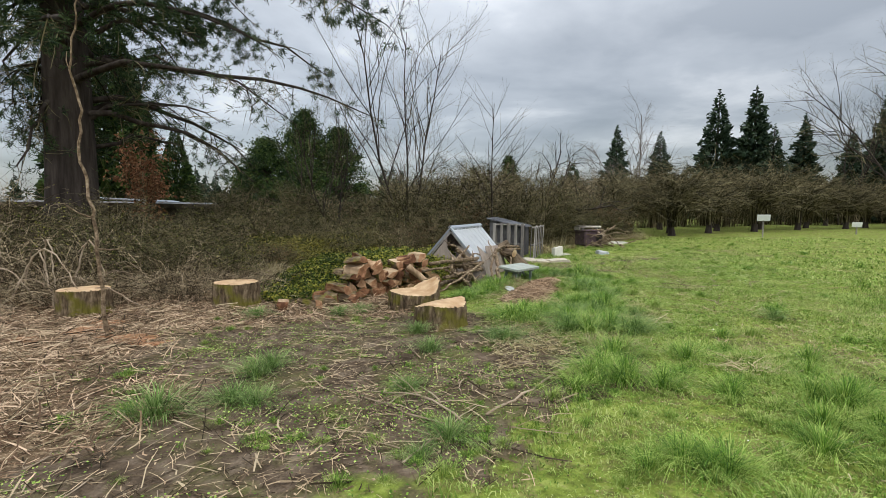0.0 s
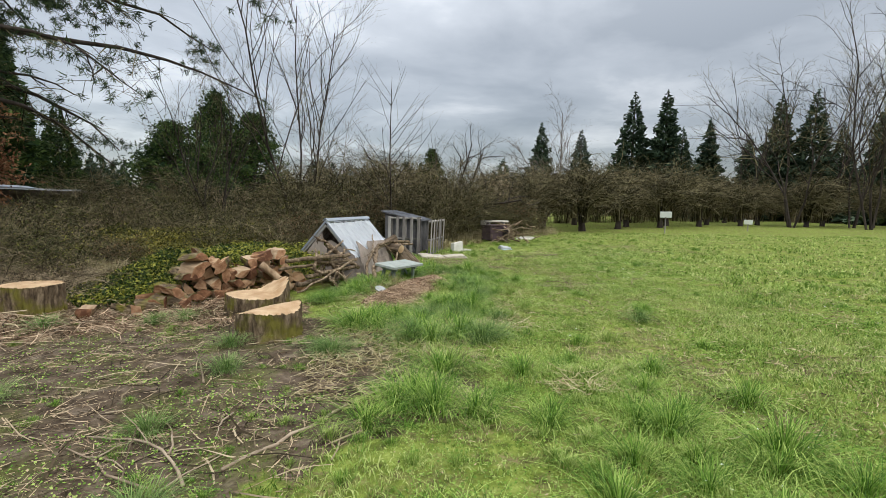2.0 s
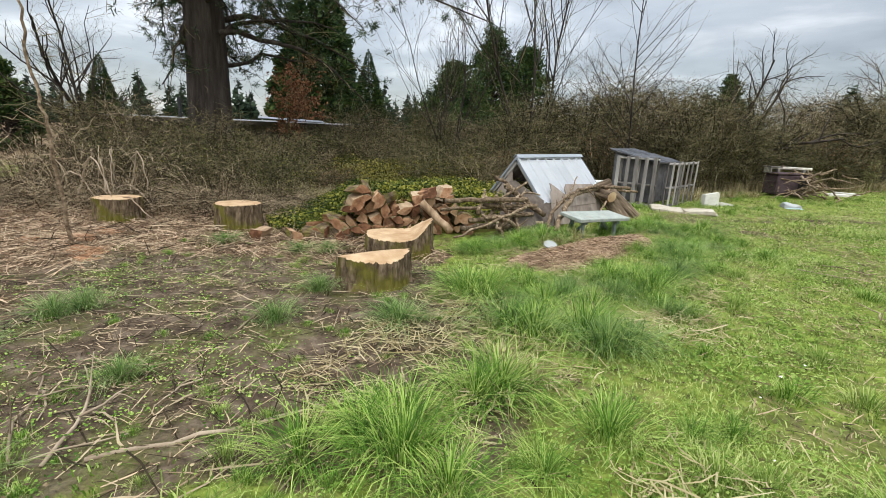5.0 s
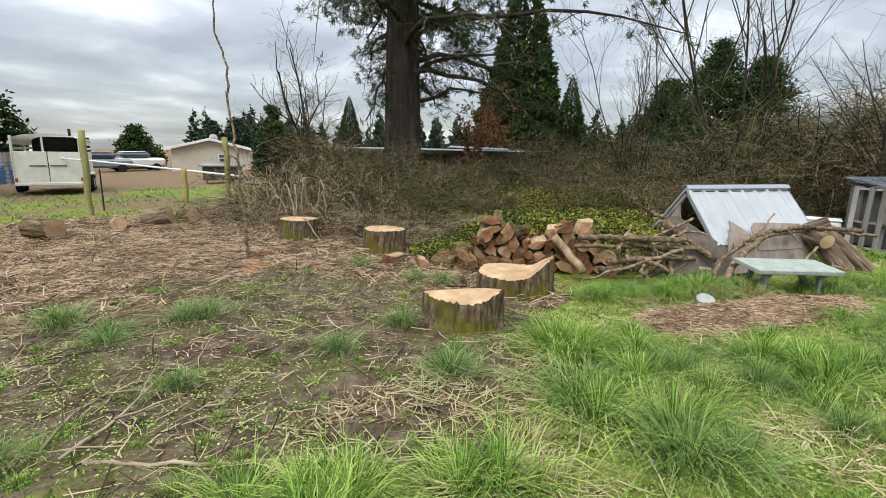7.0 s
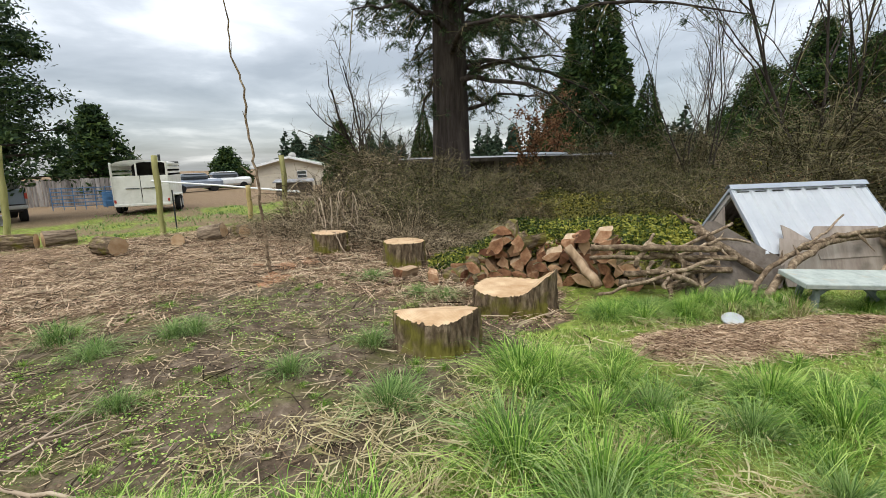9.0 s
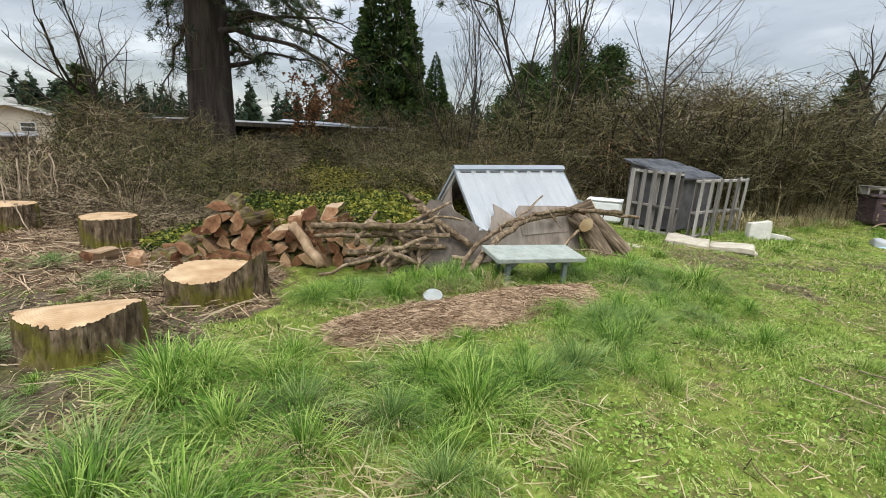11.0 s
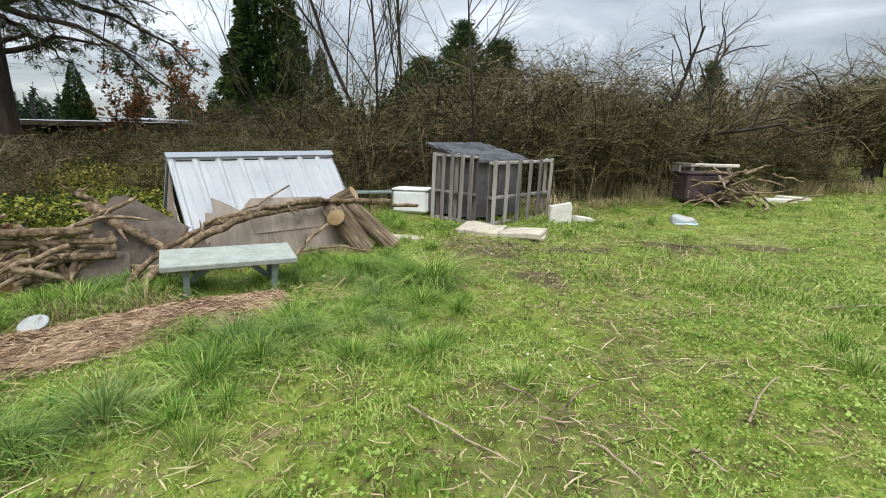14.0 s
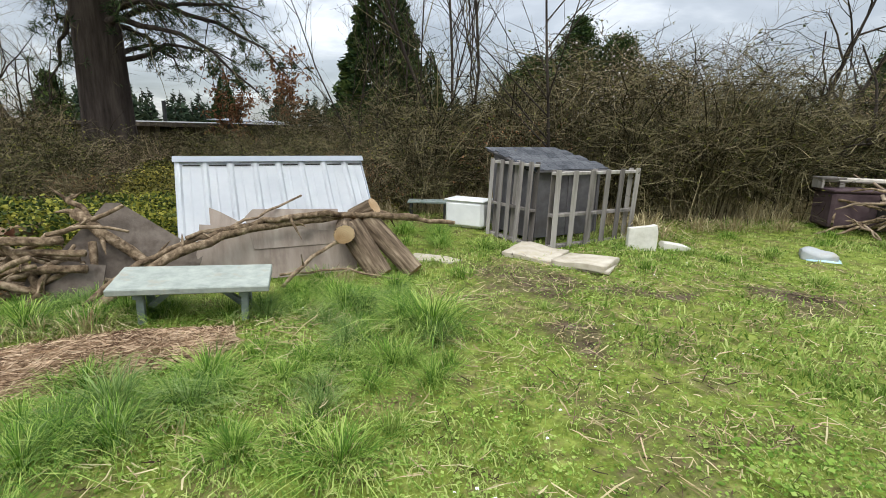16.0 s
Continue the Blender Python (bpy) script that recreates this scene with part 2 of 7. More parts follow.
TRAILERWHITE = material("cream_trailer_paint", [(0.56, 0.55, 0.48), (0.66, 0.65, 0.58), (0.72, 0.71, 0.65)], 2.5, 0.5, 0.1, 8, patch=(0.36, 0.29, 0.20), patch_scale=3, patch_at=(0.62, 0.85), spec=0.5)
TYRE = material("tyre_rubber", [(0.016, 0.016, 0.016), (0.032, 0.032, 0.032)], 12, 0.9, 0.4, 40)
# near-black for dark parts, and for shade inside the trailer and ridge gaps
DARK_AND_SHADE = material("dark_parts_and_shade", [(0.02, 0.018, 0.017), (0.042, 0.038, 0.034)], 5, 0.95, 0.2, 12)
TRUCKBLUE = material("grey_blue_paint", [(0.17, 0.20, 0.25), (0.24, 0.275, 0.325)], 3, 0.45, 0.1, 10, spec=0.5)
REDPAINT = material("red_plastic", [(0.32, 0.04, 0.03), (0.42, 0.07, 0.05)], 4, 0.4, 0.0)
SIDING = material("cream_siding", [(0.50, 0.45, 0.36), (0.58, 0.53, 0.43)], 3, 0.85, 0.2, 12)
ROOFGREEN = material("green_grey_roof", [(0.14, 0.18, 0.13), (0.21, 0.25, 0.19)], 4, 0.9, 0.4, 20)
ROOFGREY = material("grey_flat_roof", [(0.14, 0.14, 0.14), (0.22, 0.22, 0.22), (0.32, 0.32, 0.315)], 2.5, 0.8, 0.3, 12)
SHEDWALL = material("dark_shed_board", [(0.045, 0.037, 0.03), (0.085, 0.07, 0.056), (0.125, 0.105, 0.085)], 7, 0.9, 0.4, 20, (1, 1, 0.15), objrand=0.4)
CONCRETE = material("grey_concrete", [(0.30, 0.29, 0.27), (0.42, 0.41, 0.385)], 6, 0.9, 0.4, 30)
BLUEDRUM = material("blue_drum", [(0.03, 0.10, 0.21), (0.055, 0.155, 0.29)], 4, 0.5, 0.1, 12, spec=0.5)
PIPEWHITE = material("white_rail", [(0.66, 0.67, 0.66), (0.78, 0.79, 0.78)], 5, 0.5, 0.1, 12)
WHITEPAINT = material("white_sign", [(0.70, 0.71, 0.71), (0.80, 0.81, 0.81)], 5, 0.6, 0.1, 12)
DAISY = material("daisy_petal", [(0.80, 0.80, 0.76), (0.86, 0.86, 0.83)], 5, 0.7, 0)
BLOSSOM = material("blossom", [(0.42, 0.38, 0.36), (0.58, 0.54, 0.52)], 5, 0.8, 0)


def glass_material():
    m = bpy.data.materials.new("window_glass")
    m.use_nodes = True
    b = m.node_tree.nodes["Principled BSDF"]
    b.inputs["Base Color"].default_value = (0.05, 0.06, 0.07, 1)
    b.inputs["Roughness"].default_value, b.inputs["Specular IOR Level"].default_value = 0.06, 0.6
    return m


GLASS = glass_material()


def cut_face_material():
    """Sawn end grain: rings about the log's own axis, rays and darker heart."""
    m = bpy.data.materials.new("sawn_end_grain")
    m.use_nodes = True
    n, l = m.node_tree.nodes, m.node_tree.links
    b = n["Principled BSDF"]
    b.inputs["Roughness"].default_value = 0.8
    b.inputs["Specular IOR Level"].default_value = 0.2
    co = n.new("ShaderNodeTexCoord")
    wv = n.new("ShaderNodeTexWave")
    wv.wave_type, wv.rings_direction = "RINGS", "Z"
    wv.inputs["Scale"].default_value, wv.inputs["Distortion"].default_value, wv.inputs["Detail"].default_value = 16, 5.0, 3
    l.new(co.outputs["Object"], wv.inputs["Vector"])
    ns = n.new("ShaderNodeTexNoise")
    ns.inputs["Scale"].default_value, ns.inputs["Detail"].default_value = 5, 6
    l.new(co.outputs["Object"], ns.inputs["Vector"])
    r1 = n.new("ShaderNodeValToRGB")
    r1.color_ramp.elements[0].position, r1.color_ramp.elements[0].color = 0.3, (0.36, 0.215, 0.105, 1)
    r1.color_ramp.elements[1].position, r1.color_ramp.elements[1].color = 0.7, (0.60, 0.44, 0.27, 1)
    l.new(ns.outputs["Fac"], r1.inputs[0])
    mx = n.new("ShaderNodeMix")
    mx.data_type, mx.blend_type = "RGBA", "MULTIPLY"
    mx.inputs["Factor"].default_value = 0.13
    l.new(r1.outputs[0], mx.inputs["A"])
    l.new(wv.outputs["Color"], mx.inputs["B"])
    l.new(mx.outputs["Result"], b.inputs["Base Color"])
    bp = n.new("ShaderNodeBump")
    bp.inputs["Strength"].default_value, bp.inputs["Distance"].default_value = 0.4, 0.006
    l.new(ns.outputs["Fac"], bp.inputs["Height"])
    l.new(bp.outputs[0], b.inputs["Normal"])
    return m


CUT = cut_face_material()

# ---- mesh helpers ----
rng = np.random.default_rng(7)


def mesh_data(name, verts, faces, mat, smooth=False):
    """A mesh from vertex rows and one or more face arrays (rows of 3 or 4 indices)."""
    me = bpy.data.meshes.new(name)
    verts = np.asarray(verts, dtype=np.float32).reshape(-1, 3)
    if not isinstance(faces, tuple):
        faces = (faces,)
    loops, starts, at = [], [], 0
    for f in faces:
        f = np.asarray(f, dtype=np.int32)
        if not len(f):
            continue
        loops.append(f.ravel())
        starts.append(at + np.arange(len(f)) * f.shape[1])
        at += f.size
    loops, starts = np.concatenate(loops), np.concatenate(starts)
    me.vertices.add(len(verts))
    me.vertices.foreach_set("co", verts.ravel())
    me.loops.add(len(loops))
    me.loops.foreach_set("vertex_index", loops)
    me.polygons.add(len(starts))
    me.polygons.foreach_set("loop_start", starts.astype(np.int32))
    me.update(calc_edges=True)
    me.validate()
    me.materials.append(mat)
    if smooth:
        me.polygons.foreach_set("use_smooth", np.ones(len(me.polygons), dtype=bool))
    return me


def bm_data(name, bm, mat, smooth=False):
    me = bpy.data.meshes.new(name)
    bmesh.ops.recalc_face_normals(bm, faces=bm.faces)
    bm.to_mesh(me)
    bm.free()
    me.materials.append(mat)
    if smooth:
        me.polygons.foreach_set("use_smooth", np.ones(len(me.polygons), dtype=bool))
    return me


def part(name, bm, mat, parent=None, label="", smooth=False):
    """Links a bmesh or ready mesh data as one object under a thing or part."""
    me = bm if isinstance(bm, bpy.types.Mesh) else bm_data(name, bm, mat, smooth)
    ob = new(name, me)
    if parent is not None:
        ob.parent = parent
    if label:
        tagged(ob, label)
    return ob


def empty(name, m, label, category, group=""):
    ob = new(name)
    ob.matrix_basis = m
    return tagged(ob, label, category, group)


def box(bm, sx, sy, sz, m=None, bevel=0.004):
    """A bevelled block centred on the pose m."""
    made = bmesh.ops.create_cube(bm, size=1.0, matrix=(m or Matrix()) @ Matrix.Diagonal((sx, sy, sz, 1)))
    if bevel:
        edges = {e for v in made["verts"] for e in v.link_edges}
        bmesh.ops.bevel(bm, geom=list(edges), offset=bevel, segments=1, affect="EDGES")
    return bm


def block(sx, sy, sz, m=None, bevel=0.004):
    return box(bmesh.new(), sx, sy, sz, m, bevel)


def slab_outline(points, thick, m=None):
    """A flat board with the outline points (x, z), thick along y."""
    bm = bmesh.new()
    a = [bm.verts.new((x, -thick / 2, z)) for x, z in points]
    b = [bm.verts.new((x, thick / 2, z)) for x, z in points]
    bm.faces.new(a)
    bm.faces.new(list(reversed(b)))
    for i in range(len(points)):
        j = (i + 1) % len(points)
        bm.faces.new((a[i], b[i], b[j], a[j]))
    if m is not None:
        bm.transform(m)
    return bm


def tube_arrays(branches, sides=6):
    """Tubes along polylines: a list of (points, radii). Returns verts, faces."""
    V, F, at = [], [], 0
    ang = np.linspace(0, 2 * np.pi, sides, endpoint=False)
    for pts, rad in branches:
        pts = np.asarray(pts, dtype=float)
        k = len(pts)
        tan = np.gradient(pts, axis=0)
        tan /= np.linalg.norm(tan, axis=1)[:, None] + 1e-9
        ref = np.array([0, 0, 1.0]) if abs(tan[0, 2]) < 0.9 else np.array([1.0, 0, 0])
        a = np.cross(tan, ref)
        a /= np.linalg.norm(a, axis=1)[:, None] + 1e-9
        b = np.cross(tan, a)
        ring = pts[:, None] + np.asarray(rad)[:, None, None] * (np.cos(ang)[None, :, None] * a[:, None] + np.sin(ang)[None, :, None] * b[:, None])
        V.append(ring.reshape(-1, 3))
        i = np.arange(k - 1)[:, None] * sides + np.arange(sides)[None]
        j = np.arange(k - 1)[:, None] * sides + (np.arange(sides)[None] + 1) % sides
        F.append((np.stack([i, j, j + sides, i + sides], -1) + at).reshape(-1, 4))
        at += k * sides
    return np.concatenate(V), np.concatenate(F)


def strip_arrays(P, W, S):
    """Ribbons: paths P (n, k, 3), widths W (n, k), side ways S (n, 3)."""
    n, k = P.shape[:2]
    off = S[:, None] * W[..., None] * 0.5
    V = np.stack([P - off, P + off], 2).reshape(-1, 3)
    base = (np.arange(n)[:, None] * k + np.arange(k - 1)[None]) * 2
    F = np.stack([base, base + 1, base + 3, base + 2], -1).reshape(-1, 4)
    return V, F


def leaf_arrays(C, U, S, L, W):
    """Pointed leaves: centres, long axes, side axes, lengths, widths."""
    L, W = L[:, None] * 0.5, W[:, None] * 0.5
    V = np.stack([C - U * L, C + S * W - U * L * 0.1, C + U * L, C - S * W - U * L * 0.1], 1).reshape(-1, 3)
    F = np.arange(len(C))[:, None] * 4 + np.arange(4)[None]
    return V, F


def unit(a):
    return a / (np.linalg.norm(a, axis=-1, keepdims=True) + 1e-9)


def ways(n, flat=0.0, r=rng):
    a = r.normal(size=(n, 3))
    a[:, 2] *= 1 - flat
    return unit(a)


def sides_of(U, r=rng):
    return unit(np.cross(U, r.normal(size=U.shape)))


def lattice(x, y, seed=0):
    """Smooth value noise, 0 to 1, in the plane."""
    x, y = np.asarray(x, float), np.asarray(y, float)
    i, j = np.floor(x), np.floor(y)
    u, v = x - i, y - j
    u, v = u * u * (3 - 2 * u), v * v * (3 - 2 * v)

    def h(a, b):
        s = np.sin(a * 127.1 + b * 311.7 + seed * 74.7) * 43758.5453
        return s - np.floor(s)
    return (h(i, j) * (1 - u) + h(i + 1, j) * u) * (1 - v) + (h(i, j + 1) * (1 - u) + h(i + 1, j + 1) * u) * v


def step(a, b, x):
    t = np.clip((np.asarray(x, float) - a) / (b - a), 0, 1)
    return t * t * (3 - 2 * t)


# ---- ground ----
EDGE_Y = [-6, 0, 2, 3.5, 4.2, 4.9, 5.6, 6.2, 7.0, 8.0, 9.0, 9.8, 10.6]
EDGE_X = [-4, -1.4, -0.6, 0.7, 1.5, 1.85, 1.8, 1.4, 1.0, 0.4, -0.8, -2.6, -6]


def land(x, y):
    """Height of the ground, in the large."""
    x, y = np.asarray(x, float), np.asarray(y, float)
    w = np.clip(-8 - x, 0, 25)
    a, b = np.clip(x, -8, 9), np.clip(y, 0, 20)
    return 0.011 + 0.0338 * a - 0.0194 * b + 0.0004 * a * a - 0.00218 * a * b + 0.00129 * b * b - 0.01 * w


def bare(x, y):
    """How bare the earth is, 0 to 1."""
    x, y = np.asarray(x, float), np.asarray(y, float)
    e = np.interp(y, EDGE_Y, EDGE_X) + (lattice(x * 1.7, y * 1.7, 3) - 0.5) * 0.9 + (lattice(x * 5.3, y * 5.3, 23) - 0.5) * 0.75
    d = step(-0.25, 0.4, e - x)
    d *= 1 - step(-11.2, -13.0, x + (lattice(x * 0.8, y * 0.8, 9) - 0.5) * 2)
    track = np.hypot((x - 3.0) * 0.75 + (y - 13.4) * 0.25, (y - 13.4) * 1.3 - (x - 3.0) * 0.1)
    d = np.maximum(d, 0.66 * step(1.3, 0.2, track + (lattice(x * 2.3, y * 2.3, 4) - 0.5) * 1.1))
    road = np.abs(y - (13.0 + 0.3 * x) + (lattice(x * 1.2, y * 1.2, 25) - 0.5) * 1.2)
    d = np.maximum(d, 0.72 * step(0.75, 0.1, road) * step(2.2, 3.4, x) * step(9.5, 6.5, x) * step(0.3, 0.6, lattice(x * 2.7, y * 2.7, 26)))
    strip = np.hypot((x - 1.75) / 1.15, (y - 6.3) / 2.1) + (lattice(x * 1.9, y * 1.9, 34) - 0.5) * 0.9
    d = np.maximum(d, 0.8 * step(1.0, 0.55, strip) * step(0.36, 0.6, lattice(x * 2.4, y * 2.4, 35) * 0.6 + lattice(x * 6.3, y * 6.3, 36) * 0.4))
    spot = np.hypot(x - 4.3, (y - 12.45)) + (lattice(x * 4, y * 4, 6) - 0.5) * 0.4
    d = np.maximum(d, 0.8 * step(0.42, 0.1, spot))
    worn = lattice(x * 0.55 + 3, y * 0.55, 12) * 0.6 + lattice(x * 1.6, y * 1.6, 13) * 0.4
    d = np.maximum(d, step(-21.5, -24.5, x + (lattice(x * 0.5, y * 0.5, 15) - 0.5) * 3))
    d = np.maximum(d, 0.6 * step(-12.0, -13.5, x) * step(0.25, 0.6, lattice(x * 0.9, y * 0.9, 27)))
    walked = step(2.2, 0.6, np.abs(x - np.interp(y, [4, 8, 11, 14, 17], [4.0, 5.0, 4.9, 4.6, 5.4]))) * step(5, 8, y) * step(18, 14, y)
    d = np.maximum(d, 0.42 * walked * step(0.42, 0.72, lattice(x * 1.9, y * 1.9, 14) * 0.6 + lattice(x * 5.1, y * 5.1, 16) * 0.4))
    return np.maximum(d, 0.42 * step(0.62, 0.80, worn))


def littered(x, y):
    """How thick straw and brushwood litter lies, 0 to 1."""
    x, y = np.asarray(x, float), np.asarray(y, float)
    a = step(-2.6, -5.0, x + 0.30 * (y - 6) + (lattice(x * 0.9, y * 0.9, 5) - 0.5) * 2.2)
    a = np.maximum(a, step(7.0, 8.2, y - 0.35 * x) * step(1.2, -0.5, x))
    return a * bare(x, y)


def relief(x, y):
    d = bare(x, y)
    z = d * ((lattice(x * 3, y * 3, 1) - 0.5) * 0.07 + (lattice(x * 9, y * 9, 2) - 0.5) * 0.045)
    return z + (1 - d) * ((lattice(x * 1.1, y * 1.1, 7) - 0.5) * 0.08 + (lattice(x * 5, y * 5, 8) - 0.5) * 0.02)


def ground_z(x, y):
    near = step(40, 25, np.hypot(np.asarray(x, float), np.asarray(y, float) - 8))
    return land(x, y) + relief(x, y) * near


def gz(x, y):
    return float(ground_z(x, y))


def axis_steps(lo, hi, fine, far):
    mid = list(np.arange(lo, hi, fine))
    up, s, p = [], fine, hi
    while p < far:
        up.append(p)
        s *= 1.22
        p += s
    down, s, p = [], fine, lo
    while p > -far:
        s *= 1.22
        p -= s
        down.append(p)
    return np.array(down[::-1] + mid + up)


def build_ground():
    xs, ys = axis_steps(-8.5, 10, 0.09, 1500), axis_steps(0.2, 19, 0.09, 1500)
    X, Y = np.meshgrid(xs, ys)
    Z = ground_z(X, Y)
    far = np.hypot(X, Y)
    Z = Z - step(200, 1500, far) * 6
    V = np.stack([X, Y, Z], -1).reshape(-1, 3)
    w = len(xs)
    i = (np.arange(len(ys) - 1)[:, None] * w + np.arange(w - 1)[None]).ravel()
    F = np.stack([i, i + 1, i + 1 + w, i + w], -1)
    m = bpy.data.materials.new("earth_and_turf")
    m.use_nodes = True
    n, l = m.node_tree.nodes, m.node_tree.links
    b = n["Principled BSDF"]
    b.inputs["Roughness"].default_value, b.inputs["Specular IOR Level"].default_value = 0.95, 0.08
    at = n.new("ShaderNodeVertexColor")
    at.layer_name = "cover"
    sp = n.new("ShaderNodeSeparateColor")
    l.new(at.outputs["Color"], sp.inputs[0])
    co = n.new("ShaderNodeTexCoord")

    def noise_ramp(scale, cols, detail=8):
        t = n.new("ShaderNodeTexNoise")
        t.inputs["Scale"].default_value, t.inputs["Detail"].default_value, t.inputs["Roughness"].default_value = scale, detail, 0.65
        l.new(co.outputs["Object"], t.inputs["Vector"])
        r = n.new("ShaderNodeValToRGB")
        for k, c in enumerate(cols):
            p = 0.3 + 0.4 * k / (len(cols) - 1)
            e = r.color_ramp.elements[k] if k < 2 else r.color_ramp.elements.new(p)
            e.position, e.color = p, (*c, 1)
        l.new(t.outputs["Fac"], r.inputs[0])
        return t.outputs["Fac"], r.outputs[0]

    f1, earth = noise_ramp(4.5, [(0.036, 0.026, 0.017), (0.112, 0.082, 0.056), (0.23, 0.18, 0.13)])
    f5, moss = noise_ramp(30, [(0.045, 0.050, 0.014), (0.105, 0.112, 0.032), (0.19, 0.18, 0.07)])
    f2, turf = noise_ramp(7.0, [(0.055, 0.062, 0.015), (0.165, 0.215, 0.036), (0.30, 0.35, 0.085)])
    f3, litter = noise_ramp(16, [(0.055, 0.036, 0.02), (0.19, 0.13, 0.078), (0.36, 0.265, 0.165)])

    def mixed(fac, a, c):
        x = n.new("ShaderNodeMix")
        x.data_type = "RGBA"
        l.new(fac, x.inputs["Factor"])
        l.new(a, x.inputs["A"])
        l.new(c, x.inputs["B"])
        return x.outputs["Result"]

    def broken(chan, noise_out):
        s = n.new("ShaderNodeMath")
        s.operation = "MULTIPLY_ADD"
        l.new(noise_out, s.inputs[0])
        s.inputs[1].default_value = 0.7
        l.new(chan, s.inputs[2])
        r = n.new("ShaderNodeMapRange")
        r.inputs["From Min"].default_value, r.inputs["From Max"].default_value = 0.62, 1.05
        l.new(s.outputs[0], r.inputs["Value"])
        return r.outputs[0]

    tm = n.new("ShaderNodeTexNoise")
    tm.inputs["Scale"].default_value, tm.inputs["Detail"].default_value, tm.inputs["Roughness"].default_value = 1.5, 9, 0.7
    l.new(co.outputs["Object"], tm.inputs["Vector"])
    rm = n.new("ShaderNodeMapRange")
    rm.inputs["From Min"].default_value, rm.inputs["From Max"].default_value, rm.inputs["To Max"].default_value = 0.47, 0.62, 0.8
    l.new(tm.outputs["Fac"], rm.inputs["Value"])
    earth = mixed(rm.outputs[0], earth, moss)
    tt = n.new("ShaderNodeTexNoise")
    tt.inputs["Scale"].default_value, tt.inputs["Detail"].default_value, tt.inputs["Roughness"].default_value = 3.2, 10, 0.75
    l.new(co.outputs["Object"], tt.inputs["Vector"])
    rt = n.new("ShaderNodeMapRange")
    rt.inputs["From Min"].default_value, rt.inputs["From Max"].default_value, rt.inputs["To Max"].default_value = 0.48, 0.66, 0.85
    l.new(tt.outputs["Fac"], rt.inputs["Value"])
    turf = mixed(rt.outputs[0], turf, litter)
    c = mixed(broken(sp.outputs[0], f3), turf, earth)
    c = mixed(broken(sp.outputs[1], f3), c, litter)
    l.new(c, b.inputs["Base Color"])
    tb = n.new("ShaderNodeTexNoise")
    tb.inputs["Scale"].default_value, tb.inputs["Detail"].default_value = 22, 8
    l.new(co.outputs["Object"], tb.inputs["Vector"])
    bp = n.new("ShaderNodeBump")
    bp.inputs["Strength"].default_value, bp.inputs["Distance"].default_value = 1.0, 0.05
    l.new(tb.outputs["Fac"], bp.inputs["Height"])
    l.new(bp.outputs[0], b.inputs["Normal"])
    me = mesh_data("ground", V, F, m, True)
    col = me.color_attributes.new("cover", "FLOAT_COLOR", "POINT")
    cov = np.stack([bare(X, Y), littered(X, Y), 0 * X, 0 * X + 1], -1).astype(np.float32)
    col.data.foreach_set("color", cov.ravel())
    return tagged(new("ground", me), "rough turf and trampled bare earth of a field", "ground", kind="structure")


build_ground()

# ---- stumps ----


